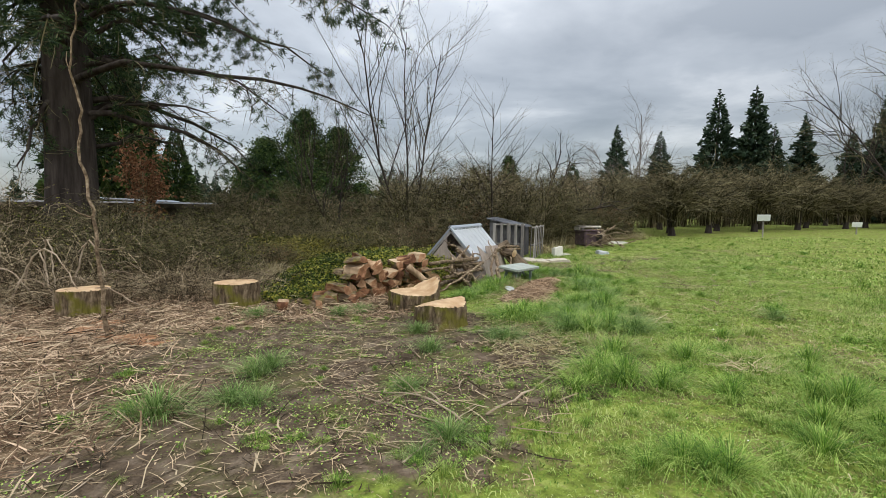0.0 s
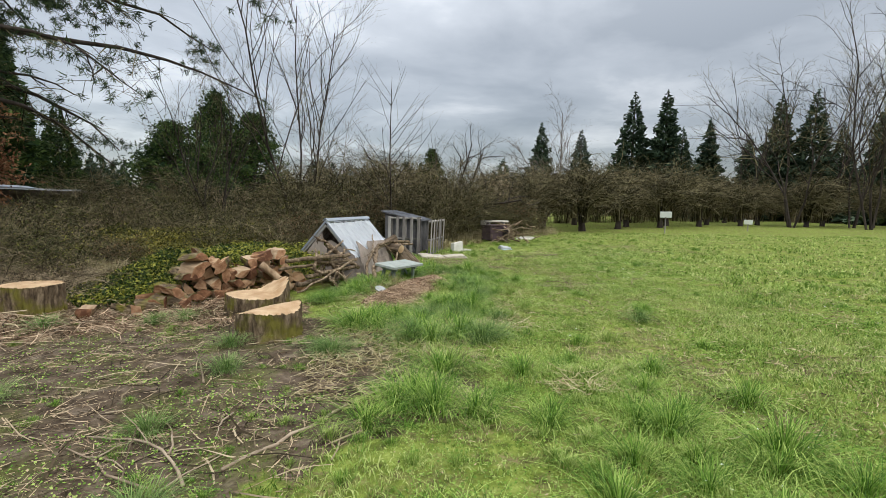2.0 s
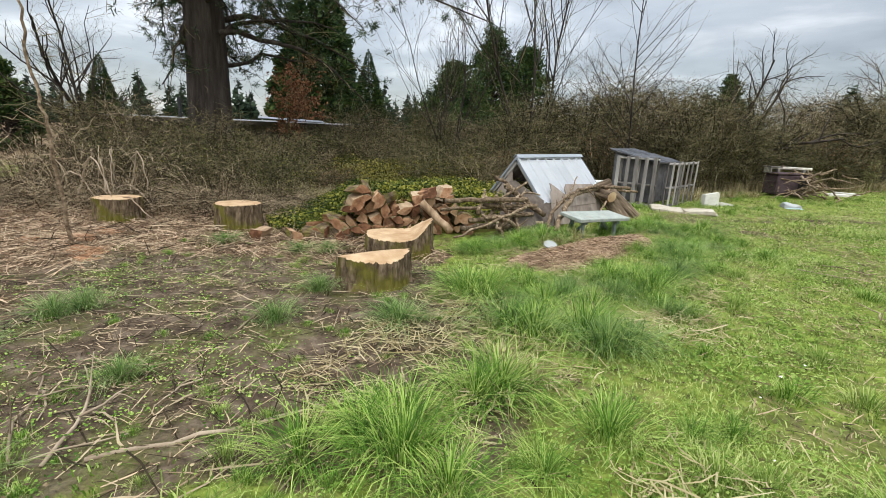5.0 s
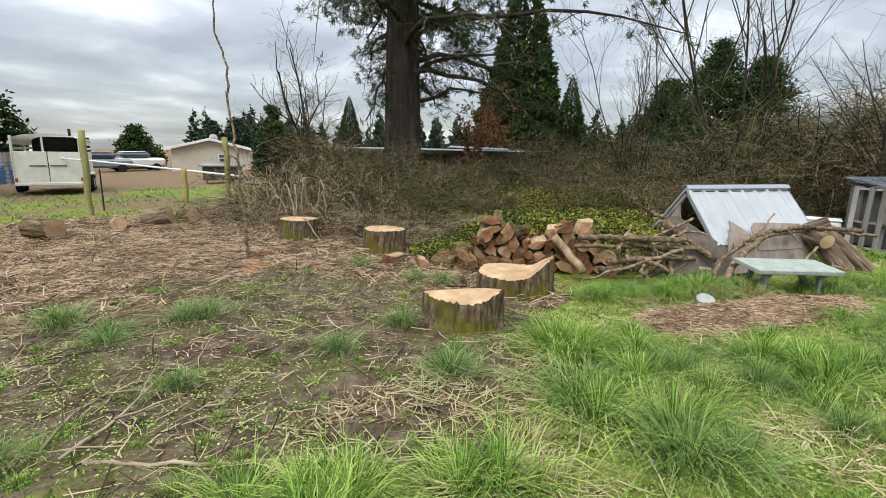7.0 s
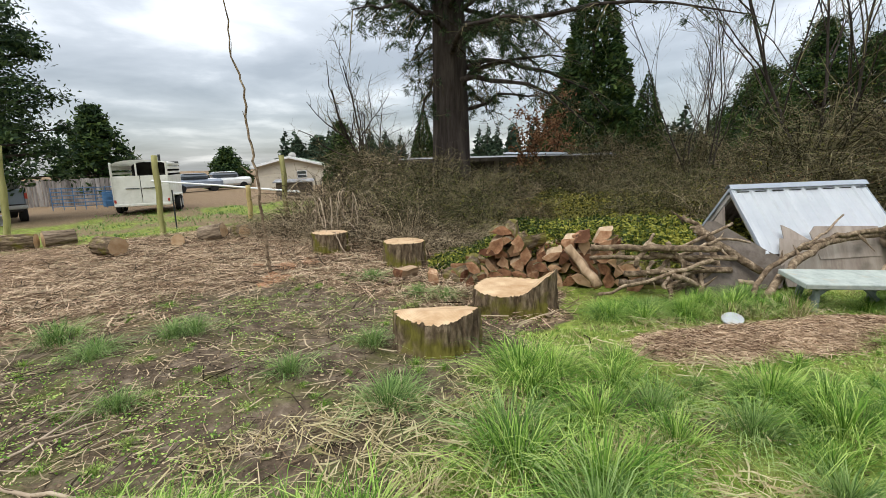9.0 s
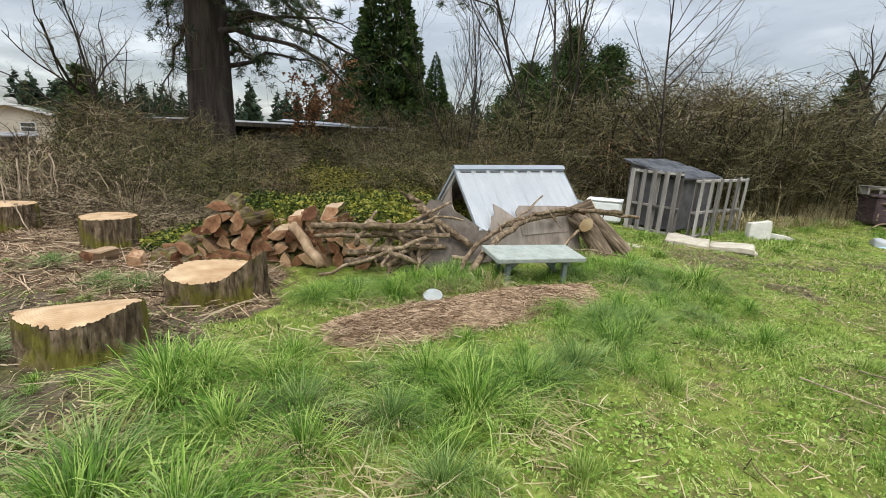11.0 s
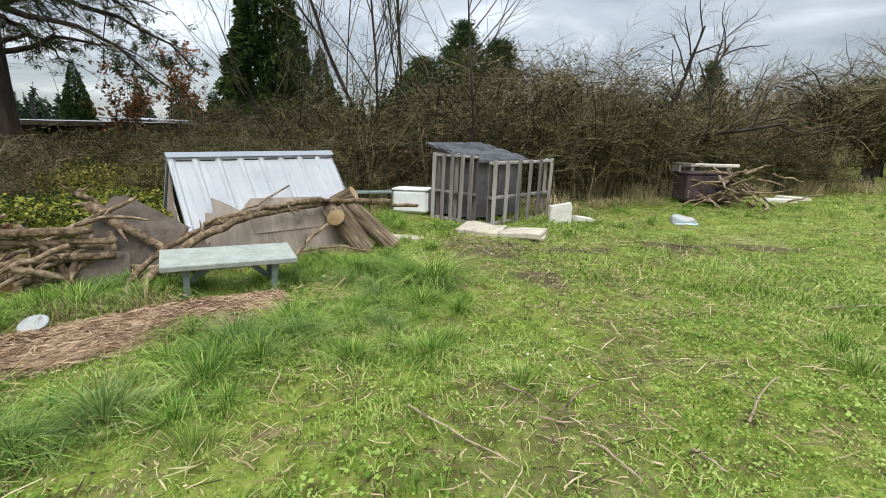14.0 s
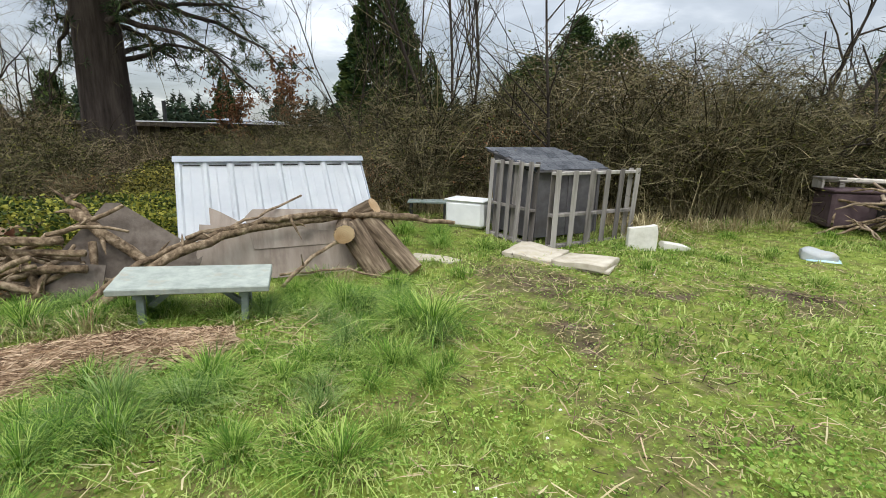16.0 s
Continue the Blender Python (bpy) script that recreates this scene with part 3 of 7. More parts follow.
def stump(x, y, radius, height, seed, tilt=(0, 0), flare=1.16, slope=(0, 0), fold=None, dent=None, oval=(0, 1.0), label=""):
    """A sawn stump: furrowed bark wall with a root flare and a sawn top.
    slope: rise of the cut per metre; fold: (way, start, rise) of a second cut; dent: (way, depth) of a cleft; oval: (way, stretch)."""
    r = np.random.default_rng(seed)
    n, k = 180, 15
    ang = np.linspace(0, 2 * np.pi, n, endpoint=False)
    lob = 1 + 0.05 * np.sin(2 * ang + r.uniform(0, 6)) + 0.035 * np.sin(3 * ang + r.uniform(0, 6)) + 0.025 * np.sin(5 * ang + r.uniform(0, 6))
    lob *= 1 + (oval[1] - 1) * np.cos(ang - oval[0]) ** 2
    cleft = np.zeros(n)
    if dent:
        d = (ang - dent[0] + np.pi) % (2 * np.pi) - np.pi
        cleft = dent[1] * np.exp(-(d / 0.26) ** 2)
    ph = r.uniform(0, 6)

    def furrow(f):
        """Bark plates, shifting a little with height."""
        w = 2.2 * np.sin(3 * ang + 1.1 * f) + 1.3 * np.sin(7 * ang + 2.0 * f)
        return 0.115 * np.abs(np.sin(15 * ang + ph + w)) ** 0.55 - 0.075 + 0.03 * np.sin(31 * ang + 5 * f) * np.sin(9 * f + 4 * ang)

    def cut_z(px, py):
        z = height + slope[0] * px + slope[1] * py
        if fold:
            q = px * math.cos(fold[0]) + py * math.sin(fold[0]) - fold[1] * radius
            z = z + fold[2] * 0.5 * (q + np.sqrt(q * q + 0.0009))
        return z
    V = []
    for i in range(k):
        f = i / (k - 1)
        fl = flare + (1 - flare) * min(1, f * 2.2) ** 0.6
        rr = radius * lob * fl * (1 + furrow(f) * (0.6 + 0.6 * (1 - f))) * (1 + 0.006 * r.normal(size=n)) * (1 - cleft * (1.25 - 0.5 * f))
        top = cut_z(rr * np.cos(ang), rr * np.sin(ang))
        zz = -0.08 + (top + 0.08) * f + (0.008 * r.normal(size=n) if i == k - 1 else 0)
        V.append(np.stack([rr * np.cos(ang), rr * np.sin(ang), zz], -1))
    V = np.concatenate(V)
    i = (np.arange(k - 1)[:, None] * n + np.arange(n)[None])
    j = (np.arange(k - 1)[:, None] * n + (np.arange(n)[None] + 1) % n)
    F = np.stack([i, j, j + n, i + n], -1).reshape(-1, 4)
    th = empty("tree_stump", pose(x, y, gz(x, y) - 0.02, tilt[0], tilt[1], 0), label, "tree stump", "tree stumps on the bare earth")
    part("bark", mesh_data("bark", V, F, MOSSY, True), None, th)
    rim = V[-n:]
    C, ringn = [], 12
    for q in range(ringn):
        f = 1 - q / ringn
        P = rim * np.array([f, f, 1]) if q else rim * np.array([0.985, 0.985, 1])
        zz = cut_z(P[:, 0], P[:, 1]) + 0.010 * (lattice(P[:, 0] * 9, P[:, 1] * 9, seed) - 0.5) - (0.004 if q == 0 else 0.0)
        C.append(np.stack([P[:, 0], P[:, 1], zz], -1))
    C.append(np.array([[0, 0, float(cut_z(0.0, 0.0))]]))
    C = np.concatenate(C)
    i = (np.arange(ringn - 1)[:, None] * n + np.arange(n)[None])
    j = (np.arange(ringn - 1)[:, None] * n + (np.arange(n)[None] + 1) % n)
    F4 = np.stack([i, j, j + n, i + n], -1).reshape(-1, 4)
    last = (ringn - 1) * n
    F3 = np.stack([last + np.arange(n), last + (np.arange(n) + 1) % n, np.full(n, ringn * n)], -1)
    part("sawn_top", mesh_data("sawn_top", C, (F4, F3), CUT), None, th, "pale freshly sawn top")
    return th


stump(-5.86, 7.56, 0.36, 0.45, 11, label="thick sawn tree stump with pale top amid brushwood")
stump(-3.62, 8.17, 0.36, 0.47, 12, label="thick mossy sawn tree stump beside ivy")
stump(-0.44, 8.02, 0.44, 0.30, 13, slope=(-0.06, -0.02), fold=(0.62, 0.42, 0.85), dent=(-0.62, 0.24), label="broad low sawn stump with a split slanting edge")
stump(0.03, 6.76, 0.365, 0.37, 14, slope=(0.21, -0.12), fold=(-0.70, 0.38, -0.52), oval=(0.44, 1.07), label="mossy sawn stump with slanting pale top")

# ---- firewood ----


def wedge_log(length, size, seed, bark_side=True):
    """A split log along z: an uneven wedge with bark on its back."""
    r = np.random.default_rng(seed)
    pts = []
    span = r.uniform(1.3, 2.6)
    m = 6
    for q in range(m):
        a = -span / 2 + span * q / (m - 1)
        pts.append((size * (math.cos(a) - 0.45) * r.uniform(0.93, 1.07), size * math.sin(a) * r.uniform(0.93, 1.07)))
    pts.append((-size * r.uniform(0.35, 0.6), size * r.uniform(-0.18, 0.18)))
    bm = bmesh.new()
    rings = []
    for i in range(4):
        z = -length / 2 + length * i / 3 + r.uniform(-0.015, 0.015)
        s = 1 + r.uniform(-0.07, 0.07)
        rings.append([bm.verts.new((x * s + r.uniform(-.014, .014), y * s + r.uniform(-.014, .014), z + r.uniform(-.02, .02))) for x, y in pts])
    n = len(pts)
    for i in range(3):
        for q in range(n):
            f = bm.faces.new((rings[i][q], rings[i][(q + 1) % n], rings[i + 1][(q + 1) % n], rings[i + 1][q]))
            f.material_index = 1 if q < m - 1 and bark_side else 0
    bm.faces.new(rings[0][::-1]).material_index = 2
    bm.faces.new(rings[-1]).material_index = 2
    return bm


LOG_DATA = []
for q in range(12):
    me = bm_data("split_log", wedge_log(rng.uniform(0.36, 0.46), rng.uniform(0.115, 0.175), 100 + q), SPLIT if q % 3 else PALE)
    me.materials.append(MOSSY)
    me.materials.append(ENDWOOD)
    LOG_DATA.append(me)


def lay_log(x, y, z, yaw, pitch, roll, k):
    ob = new("split_log", LOG_DATA[k % len(LOG_DATA)])
    ob.matrix_basis = pose(x, y, z, 0, 0, yaw) @ pose(0, 0, 0, 90 + pitch, 0, 0) @ pose(0, 0, 0, 0, 0, roll)
    return tagged(ob, "split orange-brown firewood log lying on the woodpile", "firewood log", "firewood logs in the pile")


# the stack runs along this line, log ends towards the clearing
PILE_A, PILE_B = Vector((-1.80, 8.62)), Vector((-0.12, 9.98))
run = (PILE_B - PILE_A).normalized()
out_way = Vector((run.y, -run.x))
pile_yaw = math.degrees(math.atan2(run.y, run.x))
r_pile = random.Random(4)
cnt = 0
for row in range(4):
    zrow = 0.09 + 0.158 * row
    nrow = (13, 12, 11, 10)[row]
    for q in range(nrow):
        f = (q + 0.5 * (row % 2)) / 12.5 + (0.0, 0.02, 0.04, 0.04)[row]
        if row == 3 and q in (3, 4, 5, 8):
            continue
        p = PILE_A + run * (f * 2.1) + out_way * r_pile.uniform(-0.08, 0.10)
        lay_log(p.x, p.y, gz(p.x, p.y) + zrow + r_pile.uniform(-0.015, 0.02), pile_yaw + r_pile.uniform(-13, 13), r_pile.uniform(-6, 6), r_pile.uniform(0, 360), cnt)
        cnt += 1
for f, oy, zz in ((0.1, 0.05, 0.72), (0.16, -0.06, 0.70), (0.30, 0.1, 0.55), (0.75, 0.0, 0.70), (0.62, 0.08, 0.66)):
    p = PILE_A + run * (f * 2.1) + out_way * oy
    lay_log(p.x, p.y, gz(p.x, p.y) + zz, pile_yaw + r_pile.uniform(-40, 40), r_pile.uniform(-15, 15), r_pile.uniform(0, 360), cnt)
    cnt += 1
# second row of the stack behind, keeps the top level
for row in range(3):
    for q in range(8):
        p = PILE_A + run * (0.15 + q * 0.23) - out_way * 0.42
        lay_log(p.x, p.y, gz(p.x, p.y) + 0.12 + row * 0.17, pile_yaw + r_pile.uniform(-12, 12), 0, r_pile.uniform(0, 360), cnt)
        cnt += 1
# loose logs before and beside the stack
for x, y, yaw, k in ((-2.62, 7.72, 20, 3), (-2.25, 7.98, 60, 4), (-2.02, 8.22, 100, 6), (-1.98, 8.38, 10, 9), (-1.72, 8.40, 70, 2), (-2.15, 8.48, 140, 1), (-1.62, 8.28, 35, 5), (-1.9, 8.62, 80, 7)):
    lay_log(x, y, gz(x, y) + 0.085, yaw, r_pile.uniform(-5, 5), r_pile.uniform(0, 360), k)
for x, y, yaw, k in ((-1.85, 8.45, 50, 8), (-1.95, 8.60, 120, 10)):
    lay_log(x, y, gz(x, y) + 0.24, yaw, 6, 40, k)


def round_log(name, x, y, z, radius, length, yaw, pitch, label, mat=None, seed=1, group=""):
    """A sawn log along its own z, bark outside, sawn ends."""
    r = np.random.default_rng(seed)
    n, k = 54, 10
    ang = np.linspace(0, 2 * np.pi, n, endpoint=False)
    lob = 1 + 0.06 * np.sin(2 * ang + r.uniform(0, 6)) + 0.13 * np.abs(np.sin(8 * ang + r.uniform(0, 6) + 1.5 * np.sin(3 * ang))) ** 0.6 - 0.07 + 0.015 * r.normal(size=n)
    V = []
    for i in range(k):
        f = i / (k - 1)
        rr = radius * lob * (1 - 0.12 * f) * (1 + 0.02 * r.normal(size=n))
        V.append(np.stack([rr * np.cos(ang), rr * np.sin(ang), np.full(n, -length / 2 + length * f)], -1))
    V = np.concatenate(V)
    i = (np.arange(k - 1)[:, None] * n + np.arange(n)[None])
    j = (np.arange(k - 1)[:, None] * n + (np.arange(n)[None] + 1) % n)
    th = empty(name, pose(x, y, z, 0, 0, yaw) @ pose(0, 0, 0, 0, pitch, 0), label, "log", group)
    part("bark", mesh_data("bark", V, np.stack([i, j, j + n, i + n], -1).reshape(-1, 4), mat or BARK, True), None, th)
    for e, s in ((0, -1), (k - 1, 1)):
        ring = V[e * n:(e + 1) * n] * np.array([0.99, 0.99, 1]) + np.array([0, 0, 0.003 * s])
        vv = np.concatenate([ring, [[0, 0, s * (length / 2 + 0.004)]]])
        ff = np.stack([np.arange(n), (np.arange(n) + 1) % n, np.full(n, n)], -1)
        part("sawn_end", mesh_data("sawn_end", vv, ff, CUT), None, th, "pale sawn end with rings")
    return th



def log_between(a, b, radius, label, seed):
    a, b = Vector(a), Vector(b)
    d = b - a
    th = round_log("log_round", 0, 0, 0, radius, d.length, 0, 0, label, BARK, seed)
    th.matrix_basis = Matrix.Translation((a + b) / 2) @ d.to_track_quat("Z", "Y").to_matrix().to_4x4()


# logs felled by the fence
round_log("felled_log", -8.95, 3.56, gz(-8.95, 3.56) + 0.21, 0.23, 0.62, 35, 90, "short thick sawn log lying on straw litter", MOSSY, 21)
round_log("felled_log", -9.80, 4.90, gz(-9.8, 4.9) + 0.13, 0.17, 0.42, 0, 80, "pale sawn log end lying in litter by the fence", PALE, 22)
round_log("felled_log", -9.95, 5.72, gz(-9.95, 5.72) + 0.20, 0.23, 0.60, 60, 78, "dark round log lying by the fence", BARK, 23)
round_log("felled_log", -9.90, 6.38, gz(-9.9, 6.38) + 0.16, 0.18, 0.55, 15, 84, "split pale log lying by the fence", MOSSY, 24)
round_log("felled_log", -12.3, 1.35, gz(-12.3, 1.35) + 0.2, 0.22, 0.8, 80, 90, "mossy log lying in dead grass", MOSSY, 25)
round_log("felled_log", -12.4, 2.2, gz(-12.4, 2.2) + 0.19, 0.21, 0.7, 110, 90, "grey bark log lying behind the fence", BARK, 26)
# rounds at the end of the branch pile
log_between((1.58, 12.40, 0.50), (1.98, 12.50, 0.0), 0.13, "short bark-covered log propped on end", 31)
log_between((1.62, 12.62, 0.54), (2.18, 12.80, 0.03), 0.115, "bark-covered log leaning against another", 32)
round_log("log_round", 1.52, 12.66, 0.62, 0.10, 0.30, 20, 60, "knotty short log on top of the pile", BARK, 34)
log_between((1.76, 12.20, 0.46), (1.44, 12.46, 0.50), 0.10, "sawn log end with a dark heart", 33)

# ---- branches and sticks ----

G_BR = "branches in the brush pile"


def branch(name, pts, r0, r1, label, mat=None, sides=8, wob=0.02, seed=1, forks=0, group="", category="branch"):
    """A bent, tapering branch through the given points, with stubs."""
    r = np.random.default_rng(seed)
    pts = np.array(pts, float)
    seg = np.linalg.norm(np.diff(pts, axis=0), axis=1)
    s = np.concatenate([[0], np.cumsum(seg)]) / seg.sum()
    k = max(6, int(seg.sum() / 0.12))
    f = np.linspace(0, 1, k)
    path = np.stack([np.interp(f, s, pts[:, c]) for c in range(3)], -1)
    for _ in range(2):
        path[1:-1] = (path[:-2] + path[1:-1] * 2 + path[2:]) / 4
    path[1:-1] += r.normal(size=(k - 2, 3)) * wob * 0.5
    rad = (0.62 if group == G_BR else 0.8) * (r0 + (r1 - r0) * f) * (1 + 0.035 * r.normal(size=k))
    path = np.concatenate([path, path[-1:] + (path[-1] - path[-2]) * 0.06])
    rad = np.concatenate([rad, [0.002]])
    path = np.concatenate([path[:1] - (path[1] - path[0]) * 0.02, path])
    rad = np.concatenate([[0.002], rad])
    lines = [(path, rad)]
    for q in range(forks):
        i = r.integers(k // 4, k - 2)
        d = unit(path[i + 1] - path[i] + r.normal(size=3) * 0.75)
        ln = r.uniform(0.08, 0.35) * min(1, seg.sum())
        lines.append((np.stack([path[i], path[i] + d * ln * 0.5, path[i] + d * ln + r.normal(size=3) * 0.03]), np.array([rad[i] * 0.6, rad[i] * 0.4, 0.003])))
    V, F = tube_arrays(lines, sides)
    base = path.mean(0)
    ob = new(name, mesh_data(name, V - base, F, mat or BRANCH, True))
    ob.location = base
    return tagged(ob, label, category, group)


BR = "peeling tan branch lying in the brush pile"
branch("branch", [(1.12, 10.02, 0.02), (1.02, 10.45, 0.30), (1.14, 11.0, 0.50), (1.22, 11.6, 0.60), (1.55, 12.3, 0.64), (1.98, 13.05, 0.56)], 0.045, 0.055, "long curved peeling branch laid over the boards", seed=2, forks=3, group=G_BR)
branch("branch", [(1.18, 10.16, 0.05), (1.2, 10.7, 0.40), (1.2, 11.5, 0.54), (1.5, 12.4, 0.60), (1.65, 12.9, 0.55)], 0.075, 0.06, "thick peeling branch laid over the boards", seed=3, forks=2, group=G_BR)
branch("branch", [(1.15, 10.9, 0.52), (1.12, 11.5, 0.60), (1.08, 12.15, 0.80)], 0.03, 0.018, "straight thin branch leaning on the boards", seed=4, forks=2, group=G_BR)
branch("branch", [(-0.25, 9.05, 0.55), (0.3, 9.55, 0.57), (0.72, 10.08, 0.56)], 0.06, 0.065, BR, seed=5, group=G_BR)
branch("branch", [(-0.05, 8.98, 0.03), (0.35, 9.4, 0.22), (0.78, 9.85, 0.46)], 0.03, 0.04, BR, seed=6, group=G_BR)
branch("branch", [(0.2, 9.55, 0.48), (0.5, 9.9, 0.44), (0.85, 10.2, 0.45)], 0.05, 0.05, BR, seed=7, group=G_BR)
branch("branch", [(0.05, 9.3, 0.25), (0.4, 9.75, 0.28), (0.8, 10.2, 0.30)], 0.06, 0.06, BR, seed=8, group=G_BR)
branch("branch", [(0.33, 9.68, 0.62), (0.45, 9.85, 0.36), (0.66, 9.95, -0.02)], 0.045, 0.06, "peeling branch propped upright on the pile", seed=9, forks=1, group=G_BR)
branch("branch", [(0.12, 9.9, 0.40), (0.36, 10.25, 0.60), (0.55, 10.6, 0.78)], 0.045, 0.03, BR, seed=10, forks=3, group=G_BR)
branch("branch", [(0.28, 10.28, 0.72), (0.52, 10.45, 0.50), (0.86, 10.72, 0.22)], 0.085, 0.075, "thick forked branch with torn bark", seed=11, forks=3, group=G_BR)
branch("branch", [(0.48, 10.34, 0.46), (0.62, 10.28, 0.22), (0.74, 10.18, -0.02)], 0.06, 0.04, BR, seed=12, group=G_BR)
branch("branch", [(0.10, 10.28, 0.82), (0.28, 10.34, 0.78), (0.44, 10.42, 0.55)], 0.05, 0.025, "splintered broken branch end", seed=13, forks=5, group=G_BR)
branch("branch", [(-0.15, 9.45, 0.08), (0.4, 10.0, 0.10), (0.95, 10.35, 0.06)], 0.075, 0.07, "dark log at the foot of the pile", BARK, seed=14, group=G_BR)
branch("branch", [(-0.4, 9.2, 0.38), (0.1, 9.62, 0.42), (0.62, 10.2, 0.36)], 0.045, 0.045, BR, seed=15, group=G_BR)
branch("branch", [(0.0, 9.75, 0.18), (0.45, 10.1, 0.20), (0.9, 10.5, 0.12)], 0.05, 0.05, BR, seed=16, group=G_BR)
branch("branch", [(0.62, 10.0, 0.60), (0.60, 10.3, 0.66), (0.80, 10.55, 0.58)], 0.035, 0.02, "pale broken branch fork", seed=17, forks=2, group=G_BR)
branch("branch", [(1.72, 11.5, 0.05), (1.6, 12.0, 0.30), (1.75, 12.4, 0.45)], 0.03, 0.035, BR, seed=18, forks=1, group=G_BR)
branch("branch", [(1.5, 11.6, 0.10), (1.85, 12.1, 0.14), (2.35, 12.45, 0.05)], 0.022, 0.015, BR, seed=19, forks=2, group=G_BR)
branch("branch", [(1.3, 12.9, 0.58), (1.7, 13.2, 0.5), (2.1, 13.55, 0.46)], 0.045, 0.04, BR, seed=20, group=G_BR)
r_b = random.Random(91)
for q in range(13):
    bx, by = r_b.uniform(0.1, 0.85), 0.0
    by = 9.35 + bx * 0.85 + r_b.uniform(-0.05, 0.35)
    a, ln = r_b.uniform(0.2, 2.4), r_b.uniform(0.3, 0.65)
    z0 = r_b.uniform(0.08, 0.55)
    dz = r_b.uniform(-0.25, 0.25)
    p0 = (bx - math.cos(a) * ln / 2, by - math.sin(a) * ln / 2, max(0.0, z0 - dz))
    p1 = (bx + math.cos(a) * ln / 2, by + math.sin(a) * ln / 2, max(0.0, z0 + dz))
    branch("branch", [p0, (bx + r_b.uniform(-.05, .05), by, z0 + r_b.uniform(0, 0.06)), p1], r_b.uniform(0.03, 0.06), r_b.uniform(0.02, 0.04), BR, None, 7, 0.03, 400 + q, 2, G_BR)
# the pale split rail leaning off the woodpile
branch("split_rail", [(-0.66, 9.08, 0.50), (-0.42, 9.12, 0.28), (-0.16, 9.10, 0.08)], 0.085, 0.075, "pale split log leaning on the woodpile", PALE, sides=5, seed=21, category="firewood log")


def stick(pts, r0, seed, label="thin dead stick lying on bare earth"):
    p = [(x, y, gz(x, y) + 0.012 + up) for x, y, up in pts]
    return branch("stick", p, r0, r0 * 0.45, label, STICK, 6, 0.015, seed, 2, "sticks on the bare earth", "stick")


stick([(0.50, 3.62, 0.0), (0.9, 4.05, 0.0), (1.3, 4.62, 0.0), (1.66, 5.02, 0.02), (2.0, 5.5, 0.0)], 0.017, 41, "long dead stick along the edge of the grass")
stick([(0.32, 3.52, 0.0), (0.12, 3.85, 0.05), (-0.25, 4.05, 0.02), (-0.6, 4.2, 0.0)], 0.014, 42)
stick([(0.12, 3.80, 0.03), (0.05, 4.1, 0.02), (-0.18, 4.40, 0.0)], 0.011, 43)
stick([(0.21, 3.44, 0.0), (-0.15, 3.58, 0.02), (-0.28, 3.8, 0.0), (-0.8, 4.06, 0.0)], 0.012, 44)
stick([(-0.14, 5.09, 0.0), (-0.34, 5.56, 0.02), (-0.57, 6.0, 0.0)], 0.012, 46)
stick([(-0.1, 2.9, 0.0), (0.1, 3.3, 0.02), (0.45, 3.85, 0.0)], 0.011, 45)
r_st = random.Random(12)
for q in range(46):
    x, y = r_st.uniform(-4.2, 1.3), r_st.uniform(2.2, 7.9)
    if bare(x, y) < 0.6 or math.hypot(x - 0.12, y - 6.86) < 0.6 or math.hypot(x + 0.42, y - 8.18) < 0.7:
        continue
    a, ln = r_st.uniform(0, 6.28), r_st.uniform(0.15, 0.65)
    c, s = math.cos(a) * ln, math.sin(a) * ln
    stick([(x - c / 2, y - s / 2, 0), (x + r_st.uniform(-.06, .06), y + r_st.uniform(-.06, .06), 0.012), (x + c / 2, y + s / 2, 0)], r_st.uniform(0.004, 0.011), 60 + q)

# ---- coop with the tin roof ----
RIDGE = Vector((0.12, 11.24, 1.16))
ra = Vector((0.91 - 0.12, 13.10 - 11.24, 0)).normalized()
coop_yaw = math.degrees(math.atan2(ra.y, ra.x))
coop = empty("animal_shelter", pose(RIDGE.x, RIDGE.y, 0, 0, 0, coop_yaw), "low gabled shelter with a white ribbed metal roof", "shelter")
# local x runs along the ridge, local -y faces the clearing
LEN, DROP, REACH, APEX = 2.04, 0.78, 0.70, 1.16


def ribbed_sheet(side):
    """Ribbed sheet from the ridge down; ribs are raised trapezoids."""
    prof = []
    x, n_rib = 0.0, 8
    pitch = LEN / n_rib
    for q in range(n_rib):
        x0 = q * pitch
        prof += [(x0, 0.0), (x0 + 0.022, 0.019), (x0 + 0.05, 0.019), (x0 + 0.072, 0.0), (x0 + pitch * 0.5, 0.0), (x0 + pitch * 0.56, 0.004), (x0 + pitch * 0.62, 0.0)]
    prof.append((LEN, 0.0))
    d = Vector((0, side * REACH, -DROP))
    nrm = Vector((0, side * DROP, REACH)).normalized()
    bm = bmesh.new()
    rows = []
    for f in (0.0, 0.34, 0.67, 1.0):
        rows.append([bm.verts.new(Vector((px, 0, APEX)) + d * f + nrm * (pz + 0.003 * math.sin(9 * px + 7 * f))) for px, pz in prof])
    for i in range(3):
        for q in range(len(prof) - 1):
            bm.faces.new((rows[i][q], rows[i][q + 1], rows[i + 1][q + 1], rows[i + 1][q]))
    made = bmesh.ops.solidify(bm, geom=bm.faces[:], thickness=0.004)
    return bm


